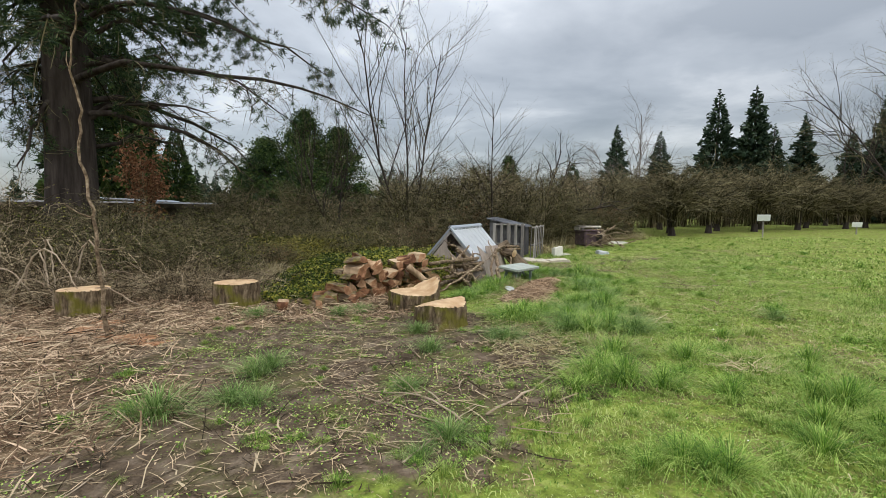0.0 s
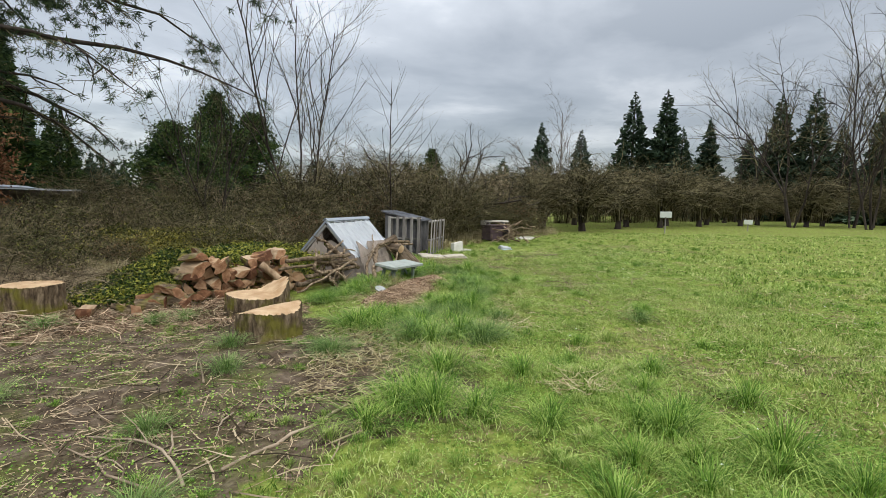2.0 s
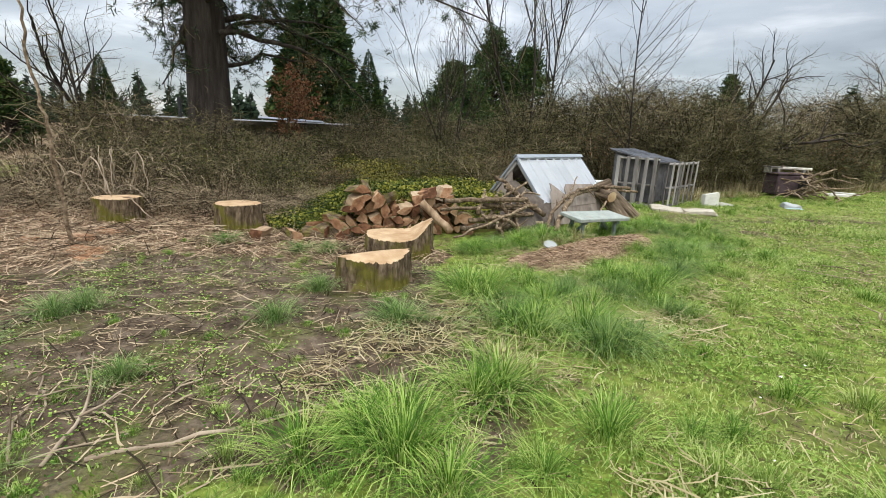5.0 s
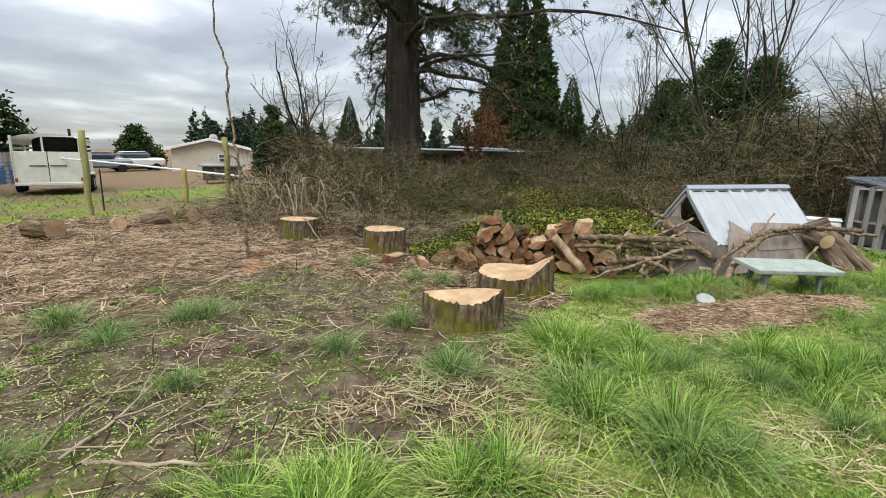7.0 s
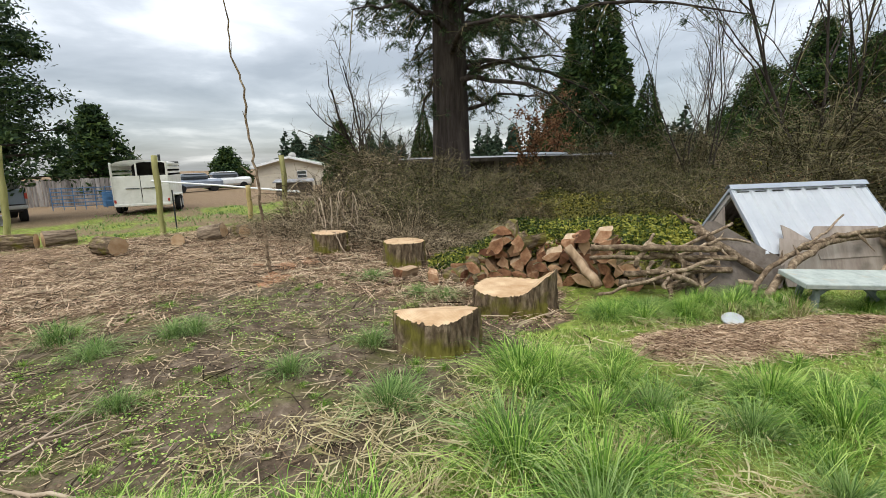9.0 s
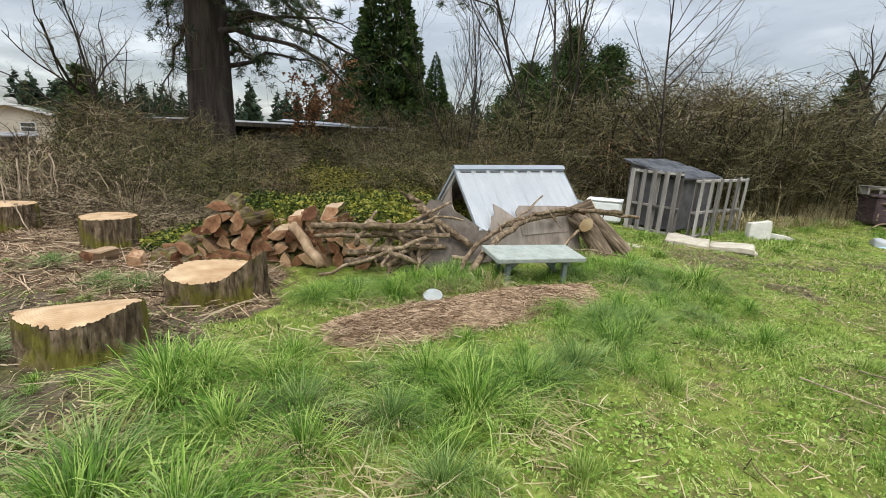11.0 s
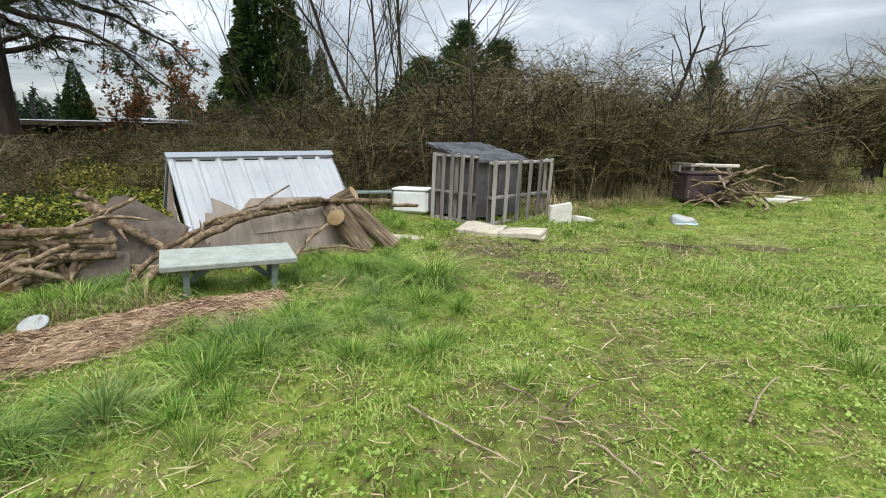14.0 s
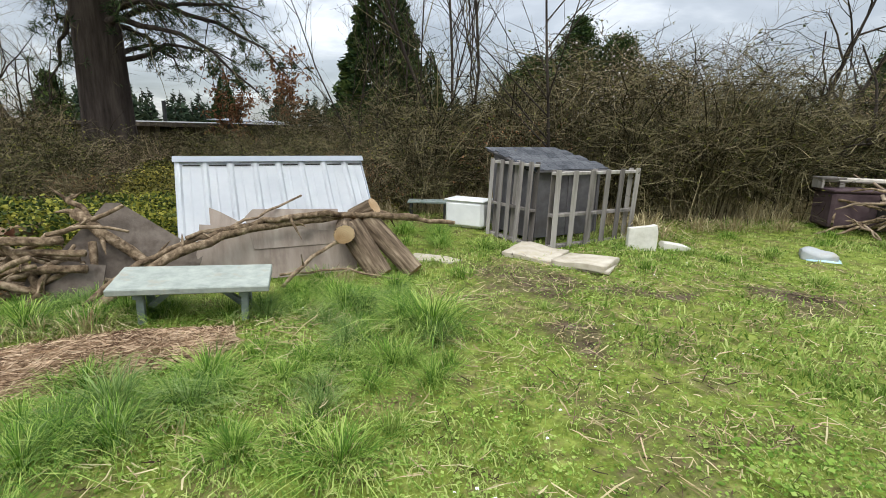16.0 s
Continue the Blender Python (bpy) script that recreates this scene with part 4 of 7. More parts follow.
part("front_roof_sheet", ribbed_sheet(-1), TIN, coop, "white ribbed metal sheet")
part("back_roof_sheet", ribbed_sheet(1), HARDBOARD, coop, "brown board back slope")
bm = bmesh.new()
tilt = math.degrees(math.atan2(DROP, REACH))
for s in (-1, 1):
    box(bm, LEN + 0.03, 0.075, 0.006, pose(LEN / 2, s * 0.024, APEX - 0.004, -s * tilt, 0, 0) @ pose(0, 0, 0.022), 0.001)
part("ridge_cap", bm, TINEDGE, coop, "folded grey metal ridge cap")
for s in (-1, 1):
    for xe in (0.012, LEN - 0.012):
        part("edge_trim", block(0.024, math.hypot(DROP, REACH), 0.035, pose(xe, s * REACH / 2, APEX - DROP / 2 - 0.022, -s * tilt, 0, 0), 0.002), TINEDGE, coop)
    part("rafter", block(0.045, math.hypot(DROP, REACH) - 0.08, 0.07, pose(0.05, s * REACH / 2, APEX - DROP / 2 - 0.075, -s * tilt, 0, 0)), GREYWOOD, coop, "weathered timber rafter")
    part("rafter", block(0.045, math.hypot(DROP, REACH) - 0.08, 0.07, pose(LEN - 0.05, s * REACH / 2, APEX - DROP / 2 - 0.075, -s * tilt, 0, 0)), GREYWOOD, coop, "weathered timber rafter")
    part("side_wall", block(LEN - 0.10, 0.03, 0.44, pose(LEN / 2, s * (REACH - 0.13), 0.20), 0.003), PLY, coop, "weathered plywood side wall")
part("gable_wall", slab_outline([(-0.55, -0.05), (0.55, -0.05), (0.55, 0.36), (0.10, 0.90), (0.06, 0.62), (-0.30, 0.30)], 0.018, pose(0.03, 0, 0, 0, 0, 90)), PLY, coop, "broken plywood gable")
part("gable_wall", slab_outline([(-0.56, -0.05), (0.56, -0.05), (0.56, 0.38), (0, 1.0), (-0.56, 0.38)], 0.018, pose(LEN - 0.03, 0, 0, 0, 0, 90)), PLY, coop, "plywood gable")
part("floor_board", block(LEN - 0.16, 0.9, 0.02, pose(LEN / 2, 0, 0.10), 0.002), HARDBOARD, coop)

# dark strips between the ribs: shade of the gaps put in as colour
for q in range(8):
    xm = (q + 0.5) * LEN / 8 + 0.036
    part("ridge_gap", block(LEN / 8 - 0.085, 0.012, 0.006, pose(xm, -0.062, APEX - 0.056, tilt, 0, 0), 0.0), DARK_AND_SHADE, coop, "dark strip for the shade in the gap under the ridge cap")

# ---- boards propped before the shelter ----


def board(name, a, b, outline, thick, lean, mat, label):
    """A board whose foot runs from a to b; outline (x along the foot, z up the board), leaning back by lean degrees."""
    a, b = Vector(a), Vector(b)
    yaw = math.degrees(math.atan2(b.y - a.y, b.x - a.x))
    ob = new(name, bm_data(name, slab_outline(outline, thick), mat))
    ob.matrix_basis = pose(a.x, a.y, a.z, 0, 0, yaw) @ pose(0, 0, 0, -lean, 0, 0)
    return tagged(ob, label, "board")


board("plywood_board", (1.00, 11.08, 0.0), (1.62, 12.5, 0.0), [(0, 0), (1.52, 0), (1.56, 0.52), (1.50, 0.60), (0.92, 0.56), (0.60, 0.52), (0.0, 0.60), (-0.05, 0.30)], 0.016, 18, PLY, "weathered grey plywood sheet propped on its edge")
board("plywood_board", (0.92, 11.22, 0.30), (1.22, 11.92, 0.30), [(0, 0), (0.60, 0), (0.62, 0.14), (0.40, 0.20), (0.10, 0.40), (0.0, 0.45)], 0.014, 22, PLY, "torn pointed offcut of plywood")
board("plywood_board", (1.12, 11.55, 0.30), (1.46, 12.35, 0.30), [(0, 0), (0.86, 0), (0.90, 0.38), (0.02, 0.42), (-0.06, 0.34)], 0.014, 22, PLY, "torn offcut of plywood")
board("hardboard_sheet", (0.42, 10.02, 0.02), (1.02, 11.02, 0.0), [(0, 0), (1.10, -0.02), (1.22, 0.34), (1.05, 0.44), (0.48, 0.86), (0.36, 0.86), (-0.05, 0.30)], 0.012, 28, HARDBOARD, "dark brown hardboard sheet leaning on the branches")
board("hardboard_sheet", (0.55, 9.75, 0.0), (0.90, 10.25, 0.0), [(0, 0), (0.6, 0), (0.62, 0.34), (0.05, 0.42)], 0.012, 30, HARDBOARD, "dark brown hardboard offcut among the branches")

# ---- bench ----
bench = empty("bench", pose(1.66, 10.75, gz(1.68, 10.74), 0, 0, 57.0) @ pose(0, 0, 0, 7, 2.0, 0), "low bench with a thick pale green painted top", "bench")
part("bench_top", block(1.16, 0.47, 0.055, pose(0, 0, 0.345), 0.008), BENCHPAINT, bench)
for s in (-1, 1):
    part("cleat", block(0.07, 0.36, 0.05, pose(s * 0.38, 0, 0.283)), BENCHLEG, bench)
    for t in (-1, 1):
        part("leg", block(0.055, 0.05, 0.32, pose(s * 0.38, t * 0.13, 0.12, t * 7, 0, 0)), BENCHLEG, bench)
    part("brace", block(0.26, 0.04, 0.045, pose(s * 0.25, 0, 0.20, 0, s * 42, 0)), BENCHLEG, bench)

# ---- white lid and straw bed ----


def dome_lid(x, y):
    """A round lid with a rolled rim, lying tilted in grass."""
    prof = [(0.0, 0.022), (0.035, 0.019), (0.065, 0.016), (0.083, 0.012), (0.092, 0.016), (0.098, 0.010), (0.096, -0.006), (0.088, -0.004), (0.0, 0.008)]
    n = 28
    V = np.concatenate([[(r * math.cos(a), r * math.sin(a), z) for a in np.linspace(0, 2 * np.pi, n, endpoint=False)] for r, z in prof])
    i = (np.arange(len(prof) - 1)[:, None] * n + np.arange(n)[None])
    j = (np.arange(len(prof) - 1)[:, None] * n + (np.arange(n)[None] + 1) % n)
    ob = new("plastic_disc", mesh_data("plastic_disc", V, np.stack([i, j, j + n, i + n], -1).reshape(-1, 4), PLASTIC, True))
    ob.matrix_basis = pose(x, y, gz(x, y) + 0.06, 20, 10, 10)
    return tagged(ob, "round dirty white plastic disc lying in grass", "plastic disc")


dome_lid(1.33, 9.30)


BED_A, BED_B = np.array([1.25, 7.95]), np.array([2.42, 10.75])


def straw_bed():
    d = BED_B - BED_A
    ln = np.linalg.norm(d)
    d /= ln
    s = np.array([d[1], -d[0]])
    nu, nv = 50, 15
    u, v = np.meshgrid(np.linspace(0, 1, nu), np.linspace(-1, 1, nv), indexing="ij")
    half = 0.42 * np.sqrt(np.clip(1 - np.abs(2 * u - 1) ** 4, 0.0, 1))
    wob = 1 + 0.3 * (lattice(u * 9, v * 2, 21) - 0.5)
    X = BED_A[0] + d[0] * u * ln + s[0] * v * half * wob
    Y = BED_A[1] + d[1] * u * ln + s[1] * v * half * wob
    Z = ground_z(X, Y) + (1 - np.abs(v) ** 2.2) * 0.075 * (half / 0.42) + 0.02 * (lattice(X * 8, Y * 8, 22) - 0.5) - 0.006
    i = (np.arange(nu - 1)[:, None] * nv + np.arange(nv - 1)[None]).ravel()
    bed = tagged(new("straw_mound", mesh_data("straw_mound", np.stack([X, Y, Z], -1).reshape(-1, 3), np.stack([i, i + nv, i + nv + 1, i + 1], -1), STRAWBED, True)),
                 "long low mound of dry reddish brown straw", "straw mound")
    n = 8000
    f, g = rng.uniform(0.02, 0.98, n), rng.uniform(-1, 1, n)
    hh = 0.42 * np.sqrt(np.clip(1 - np.abs(2 * f - 1) ** 4, 0.0, 1))
    px = BED_A[0] + d[0] * f * ln + s[0] * g * hh
    py = BED_A[1] + d[1] * f * ln + s[1] * g * hh
    pz = ground_z(px, py) + (1 - np.abs(g) ** 2.2) * 0.075 + rng.uniform(0, 0.03, n)
    a = rng.normal(1.1, 1.1, n)
    L = rng.uniform(0.04, 0.15, n)
    U = unit(np.stack([np.cos(a), np.sin(a), rng.normal(0, 0.16, n)], -1))
    C = np.stack([px, py, pz], -1)
    P = np.stack([C - U * L[:, None] / 2, C + rng.normal(size=(n, 3)) * 0.006, C + U * L[:, None] / 2], 1)
    W = np.stack([np.full(n, 0.003), rng.uniform(0.003, 0.0065, n), np.full(n, 0.002)], -1)
    V, F = strip_arrays(P, W, sides_of(U))
    part("straw", mesh_data("straw", V, F, STRAW), None, bed)


straw_bed()

# ---- foam slabs, blocks, bag ----


def cushion(sx, sy, sz, seed, cuts=9, sag=0.02):
    """A soft slab: a block cut finely, with sagging edges and dents."""
    bm = bmesh.new()
    bmesh.ops.create_cube(bm, size=1.0, matrix=Matrix.Diagonal((sx, sy, sz, 1)))
    bmesh.ops.subdivide_edges(bm, edges=bm.edges[:], cuts=cuts, use_grid_fill=True)
    for v in bm.verts:
        k = noise.noise(Vector((v.co.x * 3 + seed, v.co.y * 3, v.co.z * 2)))
        k2 = noise.noise(Vector((v.co.x * 14 + seed, v.co.y * 14, v.co.z * 14)))
        ex, ey = abs(v.co.x) / (sx / 2), abs(v.co.y) / (sy / 2)
        v.co.z += sag * k + 0.004 * k2 - 0.3 * sag * max(ex, ey) ** 6
        v.co.x *= 1 - 0.03 * abs(v.co.z) / sz + 0.01 * k2
        v.co.y *= 1 + 0.03 * k
    return bm


def lay_mat():
    a, b = Vector((2.44, 14.42)), Vector((3.64, 14.58))
    c = (a + b) / 2 + Vector((-0.02, 0.0))
    yaw = math.degrees(math.atan2(b.y - a.y, b.x - a.x))
    th = empty("foam_mat", pose(c.x, c.y, gz(c.x, c.y) + 0.035, 0, 0, yaw), "dirty cream folding foam mat lying on grass", "foam mat")
    p1 = part("mat_half", cushion(0.66, 0.62, 0.07, 1, 10, 0.03), FOAM, th, smooth=True)
    p1.matrix_basis = pose(-0.335, 0.02, 0.012, 2, 3, 1)
    p2 = part("mat_half", cushion(0.62, 0.60, 0.07, 5, 10, 0.025), FOAM, th, smooth=True)
    p2.matrix_basis = pose(0.315, -0.02, 0.014, -2, -2, -2)
    p3 = part("under_layer", cushion(0.5, 0.50, 0.03, 8, 6, 0.01), FOAM, th, smooth=True)
    p3.matrix_basis = pose(0.40, -0.05, -0.02, 0, 0, 4)


lay_mat()


def foam_block(x, y, outline, thick, yaw, lean, label, z=0.0):
    bm = slab_outline(outline, thick)
    bmesh.ops.bevel(bm, geom=bm.edges[:], offset=0.008, segments=2, affect="EDGES")
    ob = new("foam_block", bm_data("foam_block", bm, WHITEFOAM))
    ob.matrix_basis = pose(x, y, gz(x, y) + z, 0, 0, yaw) @ pose(0, 0, 0, lean, 0, 0)
    return tagged(ob, label, "foam block")


foam_block(3.58, 15.62, [(-0.18, -0.01), (0.18, -0.01), (0.19, 0.24), (0.17, 0.34), (0.10, 0.31), (-0.17, 0.28)], 0.16, 32, -3, "broken block of white packing foam standing on grass")
foam_block(3.93, 15.95, [(-0.22, 0), (0.24, 0), (0.10, 0.06), (-0.18, 0.10)], 0.2, 35, 0, "flat piece of white packing foam lying on grass")
foam_block(7.15, 20.65, [(-0.35, 0), (0.35, 0), (0.3, 0.06), (-0.3, 0.08)], 0.3, 30, 0, "flat white foam piece lying on grass")
foam_block(7.5, 21.3, [(-0.35, 0), (0.35, 0), (0.3, 0.07), (-0.3, 0.09)], 0.3, 10, 0, "flat white foam piece lying on grass")
bag = empty("plastic_bag", pose(5.38, 16.78, gz(5.38, 16.78) + 0.05, 0, 0, 10), "crumpled white and pale blue plastic sack on grass", "plastic sack")
bag_top = part("sack", cushion(0.38, 0.26, 0.11, 17, 8, 0.09), PLASTIC, bag, smooth=True)
bag_low = part("blue_print", cushion(0.36, 0.25, 0.05, 19, 6, 0.03), BLUEPLASTIC, bag, "pale blue printed underside", smooth=True)
bag_low.matrix_basis = pose(0.05, -0.05, -0.05)
# thin board on the ground by the hut
ob = new("ground_board", bm_data("ground_board", slab_outline([(-0.32, -0.16), (0.24, -0.14), (0.34, 0.02), (0.1, 0.14), (-0.3, 0.16)], 0.018, pose(0, 0, 0, -90, 0, 0)), FOAM))
ob.matrix_basis = pose(1.92, 13.4, gz(1.92, 13.4) + 0.02, 0, 0, 25)
tagged(ob, "tan board lying flat in worn grass", "board")

# ---- grey hut with shingle roof ----
HUT = pose(1.36, 15.36, gz(1.8, 15.8), 0, 0, 70)
hut = empty("small_hut", HUT, "small dark grey painted hut with a sloping shingle roof", "hut")
HL, HW = 1.22, 0.98
# local x along the long side, local -y faces the clearing
part("front_wall", block(HL, 0.03, 0.92, pose(HL / 2, -HW, 0.53)), HUTWALL, hut)
part("back_wall", block(HL, 0.03, 1.14, pose(HL / 2, 0, 0.64)), HUTWALL, hut)
for xe in (0.0, HL):
    part("end_wall", slab_outline([(0, 0.07), (HW - 0.034, 0.07), (HW - 0.034, 0.97), (0, 1.19)], 0.028, pose(xe, -0.017, 0, 0, 0, -90)), HUTWALL, hut)
for q, xe in enumerate(np.linspace(0.05, HL - 0.05, 3)):
    part("batten", block(0.05, 0.02, 0.9, pose(xe, -HW - 0.027, 0.53), 0.003), HUTWALL, hut)
for xe in (0.05, HL - 0.05):
    for ye in (-0.06, -HW + 0.06):
        part("foot", block(0.09, 0.09, 0.12, pose(xe, ye, 0.02)), GREYWOOD, hut)
rt = math.degrees(math.atan2(0.24, 1.14))
roof = part("roof_deck", block(HL + 0.16, 1.22, 0.025, pose(HL / 2, -HW / 2 - 0.01, 1.125, rt, 0, 0), 0.003), HUTWALL, hut, "plywood roof deck")
for course in range(7):
    y0 = 0.085 - course * 0.172
    for q in range(8):
        w = (HL + 0.18) / 8
        mm = pose(HL / 2, -HW / 2 - 0.01, 1.145, rt, 0, 0) @ pose(-(HL + 0.18) / 2 + (q + 0.5) * w + (0.05 if course % 2 else -0.02), 0.53 + (0.085 - course * 0.172) - 0.08, 0.006, 3.0, 0, 0)
        part("shingle", block(w - 0.006, 0.20, 0.008, mm, 0.0), SHINGLE, hut)


def pallet(a, b, height, label, lean=3, face=1, slats=6):
    """A pallet on edge: stringers across, upright slats on both faces."""
    a, b = Vector(a), Vector(b)
    ln = (b - a).length
    yaw = math.degrees(math.atan2(b.y - a.y, b.x - a.x))
    th = empty("pallet", pose(a.x, a.y, gz(a.x, a.y) - 0.02, 0, 0, yaw) @ pose(0, 0, 0, -lean, 0, 0), label, "pallet", "pallets leaning on the hut")
    for z in (0.05, height * 0.44, height - 0.05):
        part("stringer", block(ln, 0.085, 0.04, pose(ln / 2, 0, z), 0.004), GREYWOOD, th)
    for q in range(slats):
        x = 0.05 + (ln - 0.10) * q / (slats - 1) + rng.uniform(-0.012, 0.012)
        part("slat", block(0.085, 0.016, height - rng.uniform(0, 0.03), pose(x, -0.0525, height / 2, 0, rng.uniform(-1, 1), 0), 0.003), GREYWOOD, th)
    for q in range(3):
        x = 0.06 + (ln - 0.12) * q / 2
        part("slat", block(0.09, 0.016, height - 0.01, pose(x, 0.0525, height / 2), 0.003), GREYWOOD, th)


pallet((1.44, 15.16), (2.38, 14.82), 1.16, "grey weathered wooden pallet standing against the hut", 3, slats=5)
pallet((2.62, 14.86), (3.16, 16.30), 1.07, "pale grey weathered pallet standing on edge before the hut", -2, slats=6)

# ---- tub, small table ----
tub = empty("plastic_tub", pose(0.98, 15.25, gz(0.98, 15.25), 0, 0, 14), "white plastic tub with a rounded rim", "plastic tub")
bm = bmesh.new()
box(bm, 0.66, 0.44, 0.42, pose(0, 0, 0.21), 0.05)
part("tub_body", bm, PIPEWHITE, tub)
part("tub_rim", block(0.68, 0.46, 0.03, pose(0, 0, 0.425), 0.012), PIPEWHITE, tub)
tab = empty("low_table", pose(0.22, 15.1, gz(0.22, 15.1), 0, 0, 40), "low dark green table with thin legs", "table")
part("table_top", block(0.66, 0.34, 0.03, pose(0, 0, 0.38), 0.004), BENCHLEG, tab)
for s in (-1, 1):
    for t in (-1, 1):
        part("leg", block(0.035, 0.035, 0.38, pose(s * 0.28, t * 0.13, 0.18)), DARKMETAL, tab)

# ---- discarded sofa with branches ----
sofa = empty("discarded_chest", pose(5.62, 19.35, gz(5.6, 19.3), 0, 0, 32), "dark maroon vinyl chest with a pale worn rail on top", "chest")
bm = bmesh.new()
box(bm, 1.02, 0.55, 0.56, pose(0, 0, 0.32), 0.035)
part("chest_body", bm, MAROON, sofa)
part("lid", block(1.06, 0.58, 0.05, pose(0, 0, 0.62), 0.015), MAROON, sofa)
part("top_rail", block(1.30, 0.10, 0.075, pose(0.22, 0.18, 0.76, 0, 1, 0), 0.02), RAILPAINT, sofa, "pale worn wooden rail")
part("panel", block(0.30, 0.012, 0.36, pose(0.28, -0.282, 0.34), 0.003), DARK_AND_SHADE, sofa)
for s in (-1, 1):
    part("rail_block", block(0.08, 0.08, 0.08, pose(0.22 + s * 0.4, 0.18, 0.685)), GREYWOOD, sofa)
part("side_shelf", block(0.36, 0.30, 0.03, pose(-0.42, 0.1, 0.80)), GREYWOOD, sofa)
part("shelf_support", block(0.04, 0.28, 0.16, pose(-0.56, 0.1, 0.72)), GREYWOOD, sofa)
r_s = random.Random(31)
for q in range(44):
    bx, by = r_s.gauss(6.2, 0.34), r_s.gauss(19.2, 0.28)
    a, e, ln = r_s.uniform(0, 6.28), r_s.uniform(-0.5, 0.5), r_s.uniform(0.4, 0.85)
    z0 = gz(bx, by) + r_s.uniform(0.05, 0.7)
    p0 = Vector((bx, by, z0))
    p1 = p0 + Vector((math.cos(a) * math.cos(e), math.sin(a) * math.cos(e), math.sin(e))) * ln
    p1.z = max(min(p1.z, 0.95), gz(p1.x, p1.y) + 0.03)
    branch("branch", [p0, (p0 + p1) / 2 + Vector((r_s.uniform(-.1, .1), r_s.uniform(-.1, .1), r_s.uniform(-.03, .08))), p1], r_s.uniform(0.026, 0.05), 0.014, "bare tan branch heaped beside the chest", BRANCH if q % 2 else STICK, 6, 0.03, 300 + q, 2, "branches heaped by the chest")
for q, (p0, p1) in enumerate((((5.2, 18.55, 0.06), (6.1, 19.0, 0.42)), ((5.4, 18.6, 0.05), (6.3, 19.15, 0.5)), ((5.35, 18.9, 0.6), (6.2, 18.95, 0.42)), ((6.2, 18.95, 0.55), (7.0, 19.5, 0.08)), ((5.42, 18.85, 0.08), (5.34, 18.95, 0.62)))):
    branch("branch", [p0, tuple((np.array(p0) + np.array(p1)) / 2 + np.array([0, 0, 0.05])), p1], 0.028, 0.018, "bare tan branch leaning on the chest", BRANCH, 6, 0.03, 350 + q, 1, "branches heaped by the chest")

# ---- trees and brush ----


def grow(r, base, way, length, radius, level, out, depth, kids, spread, lift, wander=0.12, start=0.25):
    """A branch and its offshoots; out collects (points, radii, level)."""
    k = 6 if level < 2 else 4
    pts, p, d = [np.array(base, float)], np.array(base, float), unit(np.array(way, float))
    for i in range(k - 1):
        d = unit(d + r.normal(size=3) * wander + np.array([0, 0, lift]))
        p = p + d * length / (k - 1)
        pts.append(p)
    pts = np.array(pts)
    rad = radius * np.linspace(1, 0.35 if level else 0.3, k)
    out.append((pts, rad, level))
    if level >= depth:
        return
    for q in range(kids[level]):
        f = start + (1 - start) * (q + r.uniform(0, 1)) / kids[level]
        i = min(int(f * (k - 1)), k - 2)
        u = f * (k - 1) - i
        b = pts[i] * (1 - u) + pts[i + 1] * u
        axis = unit(pts[i + 1] - pts[i])
        side = unit(np.cross(axis, r.normal(size=3)))
        w = unit(axis * math.cos(spread[level]) + side * math.sin(spread[level]))
        grow(r, b, w, length * r.uniform(0.38, 0.62) * (1.15 - 0.6 * f), max(0.003, radius * 0.5 * (1.1 - 0.6 * f)), level + 1, out, depth, kids, spread, lift, wander, 0.15)


def bare_tree(name, m, seed, height, radius, stems, kids, spread, lift, label, depth=3, fat=1.0, mat=None, lean=0.12, wander=0.12, group=""):
    r = np.random.default_rng(seed)
    out = []
    for q in range(stems):
        a = r.uniform(0, 6.28)
        w = (math.cos(a) * lean, math.sin(a) * lean, 1)
        off = np.array([math.cos(a), math.sin(a), 0]) * (0.16 if stems > 1 else 0)
        grow(r, off + np.array([0, 0, -0.1]), w, height * r.uniform(0.75, 1.0), radius * r.uniform(0.7, 1), 0, out, depth, kids, spread, lift, wander, 0.22)
    th = empty(name, m, label, "tree", group)
    thick = [(p, rd) for p, rd, lv in out if lv == 0]
    V, F = tube_arrays(thick, 7)
    part("trunk", mesh_data("trunk", V, F, mat or FIR_BARK, True), None, th)
    thick = [(p, rd) for p, rd, lv in out if lv == 1]
    if thick:
        V, F = tube_arrays(thick, 4)
        tagged(part("limb", mesh_data("limb", V, F, mat or FIR_BARK, True), None, th), kind="stuff")
    fine = [(p, rd) for p, rd, lv in out if lv >= 2]
    if fine:
        P = np.array([p for p, _ in fine])
        W = np.array([rd for _, rd in fine]) * 2 * fat
        V, F = strip_arrays(P, np.maximum(W, 0.004 * fat), sides_of(P[:, -1] - P[:, 0], r))
        tw = part("crown", mesh_data("crown", V, F, mat or TWIG), None, th)
        tagged(tw, kind="stuff")
    return th


